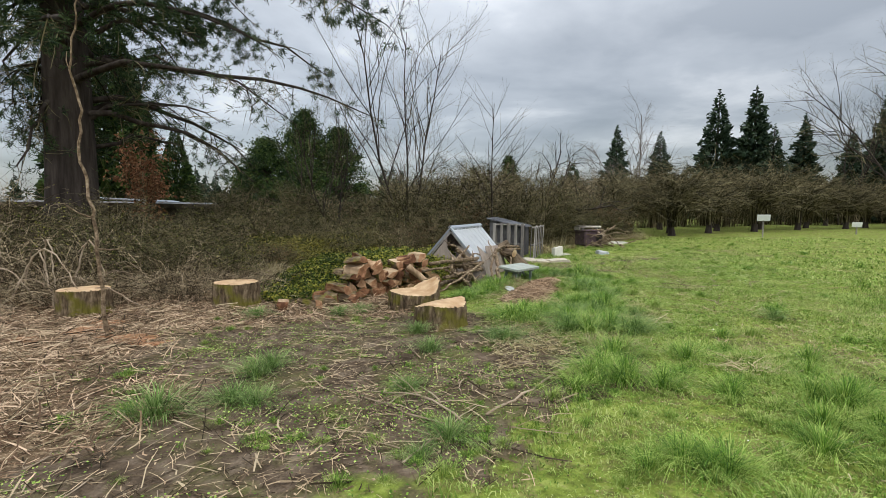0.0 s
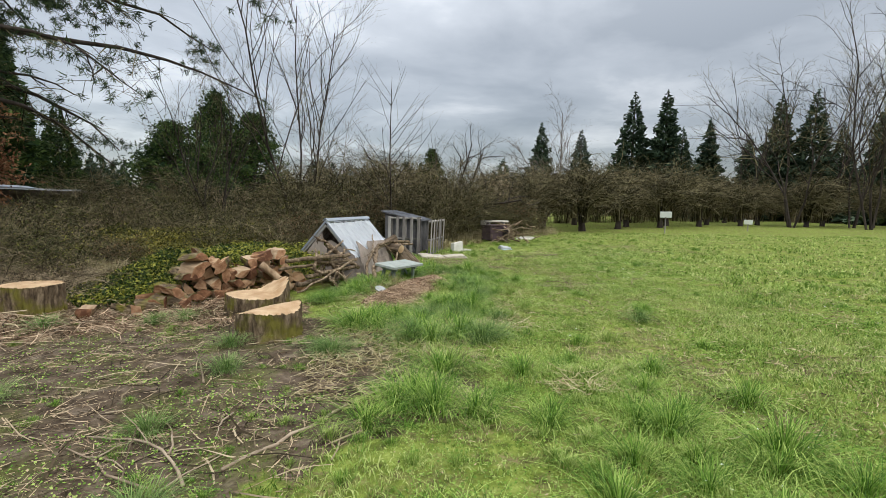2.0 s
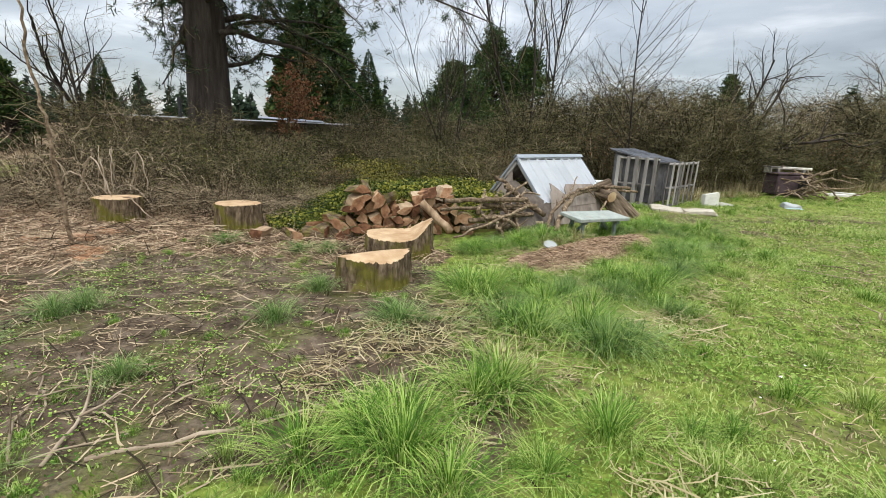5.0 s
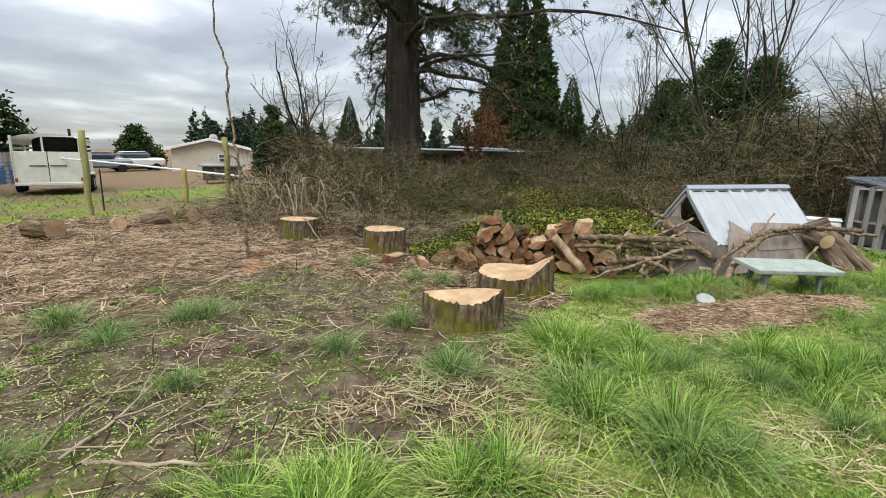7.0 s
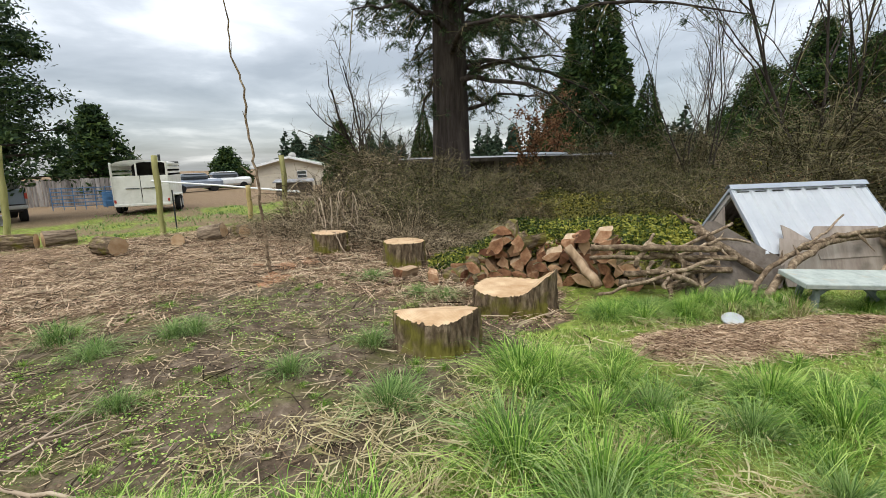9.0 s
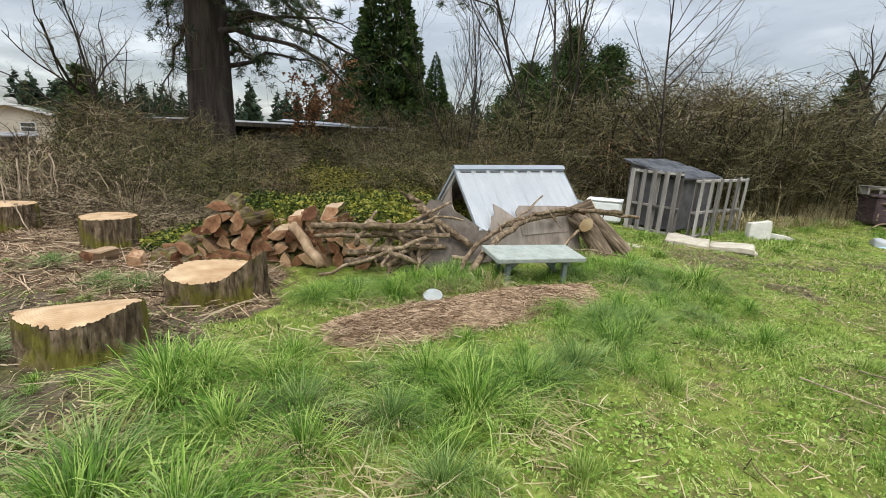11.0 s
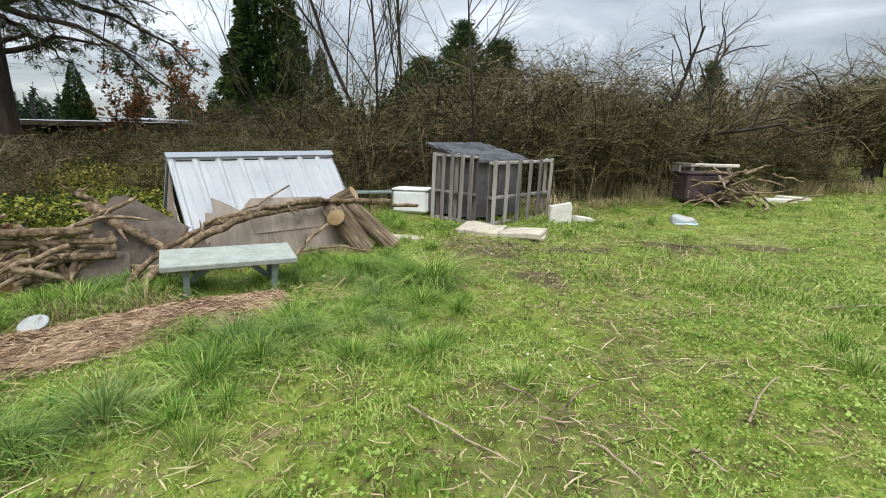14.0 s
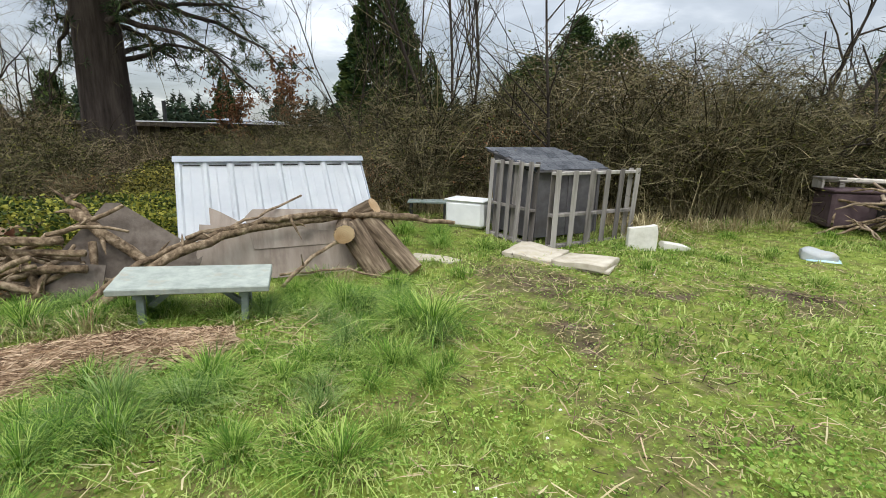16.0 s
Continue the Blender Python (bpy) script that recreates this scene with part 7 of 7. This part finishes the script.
part("roof", block(SL + 0.6, 3.9, 0.09, pose(SL / 2, 1.5, 1.80, 1.5, 0.4, 0), 0.008), ROOFGREY, shed, "flat pale grey roof")
part("fascia", block(SL + 0.62, 0.04, 0.16, pose(SL / 2, -0.47, 1.73, 0, 0.4, 0)), SHEDWALL, shed)
part("roof_sheet", block(2.6, 1.6, 0.03, pose(SL * 0.72, -0.1, 1.92, 3, 2, 8), 0.004), TINEDGE, shed, "loose metal sheet on the roof")
part("stove_pipe", mesh_data("stove_pipe", *tube_arrays([(np.array([[2.0, 2.6, 1.7], [2.0, 2.6, 2.3], [2.0, 2.6, 2.75]]), np.array([0.08, 0.08, 0.08]))], 10), DARKMETAL), None, shed)
# small sign and white box in the orchard
for x, y, z, w, h in ((16.8, 26.2, 1.05, 0.60, 0.34), (25.0, 30.2, 0.6, 0.5, 0.3)):
    sg = empty("sign", pose(x, y, gz(x, y), 0, 0, -25), "small white sign on a post among the orchard trees", "sign")
    part("sign_board", block(w, 0.03, h, pose(0, -0.04, z, 12, 0, 0)), WHITEPAINT, sg)
    part("post", block(0.06, 0.06, z, pose(0, 0, z / 2)), GREYWOOD, sg)

# ---- litter, grass, daisies ----


def lying(n_try, box4, keep_fn, lo, hi, w, mat, name, label, lift=0.012, tilt=0.12, bend=0.15):
    x, y = rng.uniform(box4[0], box4[1], n_try), rng.uniform(box4[2], box4[3], n_try)
    k = rng.uniform(0, 1, n_try) < keep_fn(x, y)
    x, y = x[k], y[k]
    n = len(x)
    a = rng.uniform(0, 2 * np.pi, n)
    L = lo + (hi - lo) * rng.uniform(0, 1, n) ** 2
    U = unit(np.stack([np.cos(a), np.sin(a), rng.normal(0, tilt, n)], -1))
    C = np.stack([x, y, ground_z(x, y) + lift * rng.uniform(0.3, 2.0, n)], -1)
    mid = C + rng.normal(size=(n, 3)) * np.array([1, 1, 0.25]) * (L * bend)[:, None] * 0.5
    P = np.stack([C - U * L[:, None] / 2, mid, C + U * L[:, None] / 2], 1)
    ww = w * rng.uniform(0.5, 1.5, n)
    up = unit(np.cross(U, np.array([0, 0, 1.0])) + rng.normal(size=(n, 3)) * 0.4)
    V, F = strip_arrays(P, np.stack([ww * 0.8, ww, ww * 0.4], -1), up)
    return tagged(new(name, mesh_data(name, V, F, mat)), label, "litter", kind="stuff")


lying(46000, (-6, 2.8, 1.2, 9.2), lambda x, y: bare(x, y) * (0.12 + 0.7 * step(0.3, 0.7, lattice(x * 2.1, y * 2.1, 90))), 0.03, 0.24, 0.007, LITTER, "twig_litter", "small broken twigs scattered over bare earth")
lying(7000, (-6, 2.8, 1.2, 9.2), lambda x, y: bare(x, y) * 0.5, 0.15, 0.5, 0.010, CANE, "dry_stems", "pale dry stems scattered over bare earth", 0.02)
lying(66000, (-12.5, 0.5, -0.5, 10), lambda x, y: littered(x, y), 0.06, 0.45, 0.009, STRAW, "straw_litter", "thick litter of straw and shredded brushwood", 0.035, 0.2)
lying(4500, (-12, 0.5, 2.5, 10), lambda x, y: littered(x, y), 0.2, 0.9, 0.011, CANE, "pale_canes", "pale dry canes lying in litter", 0.05, 0.2)
lying(5000, (0.6, 3.2, 6.8, 12.2), lambda x, y: 0.5 * step(0.8, 0.2, np.abs((x - 1.25) * 0.92 - (y - 7.95) * 0.385)), 0.06, 0.3, 0.008, STALE, "dry_grass_litter", "bleached dry grass beside the straw mound", 0.03, 0.2)


lying(26000, (2.4, 8.5, 3.5, 16.5), lambda x, y: 0.12 + 0.75 * np.minimum(1, bare(x, y) * 1.6), 0.03, 0.16, 0.006, LITTER, "lawn_thatch", "dead stems and thatch in the worn turf", 0.03, 0.25)
lying(26000, (2.0, 10.5, 2.5, 17.5), lambda x, y: 0.35 * step(0.3, 0.7, lattice(x * 1.7, y * 1.7, 92)) + 0.6 * np.minimum(1, bare(x, y) * 1.6), 0.05, 0.2, 0.007, STALE, "lawn_straw", "bleached straw lying in the turf", 0.035, 0.25)
LAWN_STICK = "thin dead stick lying in short grass"
for q, pts in enumerate((((4.33, 9.71), (4.76, 9.58), (5.01, 9.52)), ((4.68, 10.19), (4.9, 10.1), (5.04, 9.99)), ((4.98, 9.92), (5.1, 9.98), (5.21, 10.05)), ((5.06, 9.99), (5.07, 10.3), (5.21, 10.57)), ((5.28, 9.87), (5.38, 9.8), (5.49, 9.7)),
                         ((5.67, 10.06), (5.75, 10.02), (5.81, 9.95)), ((5.92, 10.42), (5.98, 10.7), (6.1, 10.99)), ((4.66, 7.95), (4.72, 8.2), (4.62, 8.45)), ((6.3, 9.8), (6.5, 10.2), (6.9, 10.4)), ((6.6, 12.6), (7.0, 12.9), (7.5, 12.8)))):
    stick([(x, y, 0.025) for x, y in pts], 0.010, 500 + q, LAWN_STICK)


def sawdust(x, y, a, b, seed):
    n, m = 30, 8
    ang = np.linspace(0, 2 * np.pi, n, endpoint=False)
    V = []
    for q in range(m):
        f = q / (m - 1)
        rr = f * (1 + 0.45 * (lattice(np.cos(ang) * 2 + seed, np.sin(ang) * 2, seed) - 0.5) * 2)
        px, py = x + a * rr * np.cos(ang), y + b * rr * np.sin(ang)
        V.append(np.stack([px, py, ground_z(px, py) + 0.022 * (1 - f ** 2) + 0.010 - 0.02 * (f > 0.95)], -1))
    i = (np.arange(m - 1)[:, None] * n + np.arange(n)[None])
    j = (np.arange(m - 1)[:, None] * n + (np.arange(n)[None] + 1) % n)
    tagged(new("sawdust_patch", mesh_data("sawdust_patch", np.concatenate(V), np.stack([i, j, j + n, i + n], -1).reshape(-1, 4), REDLITTER, True)), "patch of orange-red sawdust on the earth", "sawdust", "sawdust patches")


for q, (x, y, a, b) in enumerate(((-4.1, 6.1, 0.42, 0.22), (-3.75, 5.85, 0.30, 0.14), (-4.9, 6.45, 0.34, 0.2), (-5.5, 6.05, 0.22, 0.14), (-5.0, 6.9, 0.4, 0.18))):
    sawdust(x, y, a, b, q + 2)


def blades(x, y, L, W, lean, mat, name, label):
    """Grass blades: a quad and a tip each."""
    n = len(x)
    a = rng.uniform(0, 2 * np.pi, n)
    s = np.stack([np.cos(a), np.sin(a), 0 * a], -1)
    b = rng.uniform(0, 2 * np.pi, n)
    ln = lean * rng.uniform(0.2, 1.0, n)
    D = np.stack([np.cos(b) * ln, np.sin(b) * ln, 0 * b], -1)
    B = np.stack([x, y, ground_z(x, y) - 0.006], -1)
    up = np.array([0, 0, 1.0])
    M = B + (D * 0.35 + up * 0.62) * L[:, None]
    T = B + (D * 1.0 + up * (1.0 - 0.35 * ln[:, None])) * L[:, None]
    w = W[:, None] * 0.5
    V = np.stack([B - s * w, B + s * w, M + s * w * 0.85, M - s * w * 0.85, T], 1).reshape(-1, 3)
    i = np.arange(n)[:, None] * 5
    return tagged(new(name, mesh_data(name, V, (i + np.array([[0, 1, 2, 3]]), i + np.array([[3, 2, 4]])), mat)), label, "grass", kind="stuff")


def in_bed(x, y):
    d = BED_B - BED_A
    ln = np.linalg.norm(d)
    d = d / ln
    u = ((x - BED_A[0]) * d[0] + (y - BED_A[1]) * d[1]) / ln
    v = (x - BED_A[0]) * d[1] - (y - BED_A[1]) * d[0]
    return (np.abs(2 * u - 1) < 1) & (np.abs(v) < 0.36)


def field(n_try, x0, x1, y0, y1, lo, hi, w, name, mat=None):
    x, y = rng.uniform(x0, x1, n_try), rng.uniform(y0, y1, n_try)
    k = (rng.uniform(0, 1, n_try) > bare(x, y) * 1.12 - 0.04) & ~in_bed(x, y)
    front = np.interp(x, [p[0] for p in HEDGE], [p[1] for p in HEDGE])
    k &= (y < front + 0.8) & ~((x < 0.6) & (y > 8.6) & (y < 11.5) & (x > -3.6))
    thin = 0.35 + 0.65 * step(0.25, 0.6, lattice(x * 2.3, y * 2.3, 28) * 0.6 + lattice(x * 6.5, y * 6.5, 29) * 0.4)
    k &= rng.uniform(0, 1, n_try) < thin
    x, y = x[k], y[k]
    tall = 0.65 + 1.0 * step(0.45, 0.8, lattice(x * 0.9, y * 0.9, 17)) + 0.35 * lattice(x * 4, y * 4, 18)
    L = rng.uniform(lo, hi, len(x)) * tall
    blades(x, y, L, w * rng.uniform(0.6, 1.4, len(x)), 1.45, mat or GRASS, name, "short rough meadow grass")


field(170000, 0.0, 7.5, 1.6, 13.0, 0.018, 0.052, 0.0075, "lawn_grass")
field(50000, 5.5, 12.5, 2.5, 19.0, 0.02, 0.052, 0.010, "lawn_grass")
field(48000, -2.5, 9.5, 12.5, 21.0, 0.024, 0.06, 0.013, "lawn_grass")
field(52000, 8.0, 32.0, 6.0, 36.0, 0.04, 0.09, 0.035, "meadow_grass")
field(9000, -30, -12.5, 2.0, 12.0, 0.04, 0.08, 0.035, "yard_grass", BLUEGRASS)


def tuft_arrays(seed, n, length, spread, width, arch):
    r = np.random.default_rng(seed)
    a = r.uniform(0, 2 * np.pi, n)
    q = r.uniform(0, 1, n)
    b = np.stack([np.cos(a), np.sin(a), 0 * a], -1) * (spread * q)[:, None]
    o = a + r.normal(0, 0.5, n)
    L = length * r.uniform(0.45, 1.0, n)
    f = np.linspace(0, 1, 4)
    out = (arch * (0.25 + q) * r.uniform(0.4, 1.2, n))[:, None] * f[None] ** 1.7
    z = f[None] * (1 - 0.55 * np.clip(out, 0, 1.3) * f[None] ** 1.5)
    P = np.stack([b[:, :1] + np.cos(o)[:, None] * out * L[:, None], b[:, 1:2] + np.sin(o)[:, None] * out * L[:, None], z * L[:, None] - 0.01], -1)
    W = width * r.uniform(0.6, 1.3, n)[:, None] * np.array([0.8, 1.0, 0.75, 0.08])[None]
    S = np.stack([-np.sin(o), np.cos(o), 0 * o], -1)
    return strip_arrays(P, W, S)


TUFTS = [mesh_data("blades", *tuft_arrays(800 + q, 320, 0.38, 0.18, 0.0055, 1.55), (TUFT, TUFT, BLUEGRASS, TUFT)[q]) for q in range(4)]
LOW = [mesh_data("blades", *tuft_arrays(820 + q, 190, 0.17, 0.14, 0.0048, 1.1), (TUFT, GRASS)[q]) for q in range(2)]
TALLTUFT = mesh_data("blades", *tuft_arrays(840, 260, 0.42, 0.22, 0.0058, 1.8), TUFT)
DRYTUFT = mesh_data("blades", *tuft_arrays(830, 120, 0.26, 0.16, 0.006, 1.3), STALE)


def set_tuft(me, x, y, s, label, name="grass_tuft"):
    ob = new(name, me)
    ob.matrix_basis = pose(x, y, gz(x, y), 0, 0, r_v.uniform(0, 360)) @ Matrix.Diagonal((s, s, s * r_v.uniform(0.85, 1.1), 1))
    return tagged(ob, label, "grass tuft", "grass tufts", kind="stuff")


TL1 = "dense dark green tuft of long arching grass"
for x, y, s in ((3.32, 11.85, 1.15), (1.10, 6.85, 1.25), (1.25, 7.05, 1.0), (0.95, 7.05, 0.9), (1.35, 6.75, 1.0), (2.55, 8.2, 1.1), (2.85, 8.4, 0.9), (2.3, 8.0, 1.0), (1.95, 5.0, 1.05), (2.05, 5.2, 0.9),
                (1.75, 6.25, 1.05), (2.0, 6.1, 1.0), (2.55, 6.1, 1.15), (2.35, 6.35, 1.0), (2.7, 6.3, 0.9), (1.55, 4.4, 0.9), (1.7, 4.55, 1.0), (1.85, 4.3, 0.9), (1.35, 4.15, 0.85), (2.15, 4.2, 0.85),
                (2.45, 7.5, 0.9), (2.75, 7.9, 1.0), (3.0, 8.9, 0.85), (3.1, 9.4, 0.9), (2.9, 9.8, 0.8), (2.9, 10.3, 0.75), (3.2, 10.6, 0.6), (1.6, 7.3, 0.8), (1.4, 7.6, 0.7), (2.0, 7.2, 0.85), (1.9, 6.8, 0.9), (2.3, 7.0, 0.8), (0.95, 9.15, 0.8), (0.6, 9.0, 0.8), (0.75, 8.75, 0.7), (0.2, 8.75, 0.7), (1.1, 9.7, 0.9), (1.0, 10.0, 0.9), (1.35, 10.1, 0.8), (0.4, 8.55, 0.6),
                (3.0, 3.4, 0.85), (3.4, 3.7, 0.9), (2.7, 3.0, 0.8), (3.9, 3.3, 0.9), (4.3, 4.1, 0.8), (3.6, 4.4, 0.7), (4.9, 6.9, 0.7), (5.2, 7.3, 0.6), (2.4, 12.3, 0.7), (2.7, 12.0, 0.6), (1.6, 13.9, 0.8), (1.2, 14.3, 0.9), (0.9, 14.6, 0.8), (0.6, 14.2, 0.9), (2.0, 14.3, 0.6), (1.9, 11.6, 0.7), (1.75, 11.9, 0.8), (2.3, 11.7, 0.6)):
    set_tuft(TUFTS[r_v.randrange(4)], x, y, s * r_v.uniform(0.9, 1.1), TL1)
for x, y, s in ((0.9, 5.85, 0.95), (0.75, 6.0, 0.8), (-0.25, 6.2, 0.9), (-0.05, 5.4, 0.7), (-0.2, 4.2, 0.6), (0.35, 6.35, 0.8), (-1.8, 4.6, 0.8), (-1.7, 4.8, 0.7), (-1.5, 3.9, 0.9), (-1.75, 3.95, 0.8), (-2.2, 3.6, 1.0), (-2.5, 3.7, 0.9), (-2.9, 3.5, 1.0), (-3.1, 4.6, 0.9), (-1.2, 3.2, 0.9), (-2.9, 7.3, 0.8), (-1.6, 7.4, 0.9), (-1.3, 7.6, 0.9), (0.2, 3.2, 0.7), (0.0, 3.0, 0.6), (0.55, 6.5, 0.6)):
    set_tuft(LOW[0] if r_v.random() < 0.5 else TUFTS[2], x, y, s * (1.0 if r_v.random() < 0.5 else 0.75), "small grey-green grass tuft on bare earth")
for q in range(60):
    y = r_v.uniform(2.6, 7.4)
    x = float(np.interp(y, EDGE_Y, EDGE_X)) + r_v.gauss(0.05, 0.3)
    set_tuft(LOW[q % 2], x, y, r_v.uniform(0.3, 0.75), "small grass tuft at the edge of bare earth")
for q in range(260):
    x, y = r_v.uniform(0.8, 13), r_v.uniform(2.2, 21)
    if bare(x, y) > 0.35 or bool(in_bed(np.array(x), np.array(y))) or lattice(x * 0.6, y * 0.6, 40) < 0.42 or y > np.interp(x, [p[0] for p in HEDGE], [p[1] for p in HEDGE]):
        continue
    set_tuft(LOW[q % 2], x, y, r_v.uniform(0.6, 1.15), "low bright green grass tuft")
for x, y, s in ((2.25, 6.75, 1.0), (1.55, 10.0, 1.1), (1.35, 9.75, 1.0), (1.2, 9.5, 1.0), (3.35, 16.6, 2.2), (3.2, 16.35, 1.8), (1.9, 12.05, 1.2), (2.2, 5.35, 0.9), (1.9, 5.6, 0.8), (0.3, 14.9, 1.3), (4.2, 18.0, 1.4), (4.8, 18.6, 1.3), (2.6, 17.0, 1.5), (3.8, 17.6, 1.4), (3.0, 17.2, 1.5), (5.4, 20.3, 1.5)):
    set_tuft(DRYTUFT, x, y, s, "bleached dry grass tuft", "dry_grass_tuft")


lying(7500, (0.7, 3.4, 4.4, 9.0), lambda x, y: 0.8 * step(0.42, 0.7, lattice(x * 1.6, y * 1.6, 91)), 0.08, 0.34, 0.008, STALE, "dry_grass_litter", "bleached dry grass lying between green tufts", 0.035, 0.25)
for q in range(34):
    x, y = ((0.3, 8.75), (0.8, 9.3), (1.1, 9.85), (1.35, 10.3), (1.9, 11.3), (2.35, 11.5), (2.7, 11.9))[q % 7]
    set_tuft(TUFTS[q % 4], x + r_v.gauss(0, 0.16), y + r_v.gauss(0, 0.16), r_v.uniform(0.5, 0.85), TL1)
# overgrown strip between the straw mound and the lawn
for q in range(105):
    y = r_v.uniform(6.4, 12.2)
    x = np.interp(y, [5.6, 7, 8, 9.5, 11, 12.2], [1.7, 1.75, 2.3, 2.85, 3.1, 2.7]) + r_v.gauss(0.2, 0.42)
    if bare(x, y) > 0.4 or bool(in_bed(np.array(x), np.array(y))) or math.hypot(x - 1.66, y - 10.75) < 0.5:
        continue
    set_tuft((TALLTUFT, LOW[0], TUFTS[0], LOW[1], TUFTS[2])[q % 5], x, y, r_v.uniform(0.28, 0.8), "lush long green grass")
for q in range(90):
    x, y = r_v.uniform(1.2, 4.6), r_v.uniform(2.3, 5.4)
    if bare(x, y) > 0.3:
        continue
    set_tuft((LOW[1], LOW[1], TALLTUFT)[q % 3], x, y, r_v.uniform(0.4, 0.85), "lush long green grass")
# sprouts on the bare earth
for q in range(230):
    x, y = r_v.uniform(-3.5, 1.6), r_v.uniform(2.2, 7.8)
    if bare(x, y) < 0.6 or lattice(x * 1.3, y * 1.3, 60) < 0.5 or math.hypot(x - 0.03, y - 6.76) < 0.5 or math.hypot(x + 0.44, y - 8.02) < 0.5:
        continue
    set_tuft(LOW[q % 2], x, y, r_v.uniform(0.2, 0.5), "small green grass sprout on bare earth")


def rosettes(n_try, box4, keep_fn, lo, hi, mat, name, label):
    """Clover and moss: small leaves lying close to the ground in clusters."""
    x, y = rng.uniform(box4[0], box4[1], n_try), rng.uniform(box4[2], box4[3], n_try)
    k = (rng.uniform(0, 1, n_try) < keep_fn(x, y)) & ~in_bed(x, y)
    x, y = x[k], y[k]
    n = len(x)
    U = ways(n, 0.72)
    S = unit(np.cross(U, unit(rng.normal(size=(n, 3)) * 0.45 + np.array([0, 0, 1.0]))))
    C = np.stack([x, y, ground_z(x, y) + rng.uniform(0.006, 0.035, n)], -1)
    L = rng.uniform(lo, hi, n)
    return tagged(new(name, mesh_data(name, *leaf_arrays(C, U, S, L, L * rng.uniform(0.5, 0.9, n)), mat)), label, "clover", kind="stuff")


def clover_at(x, y):
    return (1 - bare(x, y)) * step(0.28, 0.55, lattice(x * 1.4, y * 1.4, 70) * 0.6 + lattice(x * 4.5, y * 4.5, 73) * 0.4)


rosettes(190000, (1.6, 9.0, 2.0, 16.0), clover_at, 0.010, 0.027, CLOVER, "clover", "pale green clover leaves in the turf")
rosettes(60000, (-4.5, 2.4, 1.8, 8.4), lambda x, y: bare(x, y) * step(0.42, 0.72, lattice(x * 1.1, y * 1.1, 71) * 0.6 + lattice(x * 4.1, y * 4.1, 74) * 0.4) * (1 - littered(x, y)), 0.010, 0.026, TUFT, "weed_leaves", "scattered small green weeds on bare earth")
rosettes(22000, (-4.0, 5.5, 1.5, 14.5), lambda x, y: 0.2 + 0.4 * bare(x, y), 0.010, 0.028, LITTER, "dead_leaf_litter", "brown leaf scraps on the ground")


def mat_at(x, y):
    return (1 - bare(x, y)) * step(0.60, 0.72, lattice(x * 1.1 + 7, y * 1.1, 75))


rosettes(80000, (2.2, 10.0, 2.0, 16.0), mat_at, 0.016, 0.04, CLOVER, "weed_mats", "leafy green weed mats in the turf")


def hedge_fringe():
    n = 26000
    i = rng.integers(1, len(HEDGE) - 1, n)
    f = rng.uniform(0, 1, n)
    A, Bq = np.array(HEDGE)[i], np.array(HEDGE)[np.minimum(i + 1, len(HEDGE) - 1)]
    p = A + (Bq - A) * f[:, None] + rng.normal(0, 0.38, (n, 2)) + np.array([0.0, 0.25])
    keep = lattice(p[:, 0] * 1.5, p[:, 1] * 1.5, 80) > 0.35
    p = p[keep]
    L = rng.uniform(0.12, 0.6, len(p)) * (0.6 + 0.6 * lattice(p[:, 0], p[:, 1], 81))
    blades(p[:, 0], p[:, 1], L, rng.uniform(0.006, 0.014, len(p)), 0.9, STALE, "dry_fringe", "bleached dead grass along the brush")


hedge_fringe()


def daisies():
    n = 900
    x, y = rng.uniform(2.2, 12, n), rng.uniform(2.5, 20, n)
    k = (lattice(x * 0.8, y * 0.8, 50) > 0.55) & (bare(x, y) < 0.4) & ~in_bed(x, y)
    x, y = x[k], y[k]
    n = len(x)
    z = ground_z(x, y) + rng.uniform(0.04, 0.075, n)
    ang = np.linspace(0, 2 * np.pi, 8, endpoint=False)
    rad = 0.009 * rng.uniform(0.7, 1.3, n)[:, None] * np.where(np.arange(8) % 2, 0.72, 1.0)[None]
    V = np.stack([x[:, None] + np.cos(ang) * rad, y[:, None] + np.sin(ang) * rad, z[:, None] + rng.normal(0, 0.002, (n, 8))], -1)
    F = np.arange(n)[:, None] * 8 + np.arange(8)[None]
    tagged(new("daisies", mesh_data("daisies", V.reshape(-1, 3), F, DAISY)), "small white daisies open in the grass", "flowers", kind="stuff")


daisies()
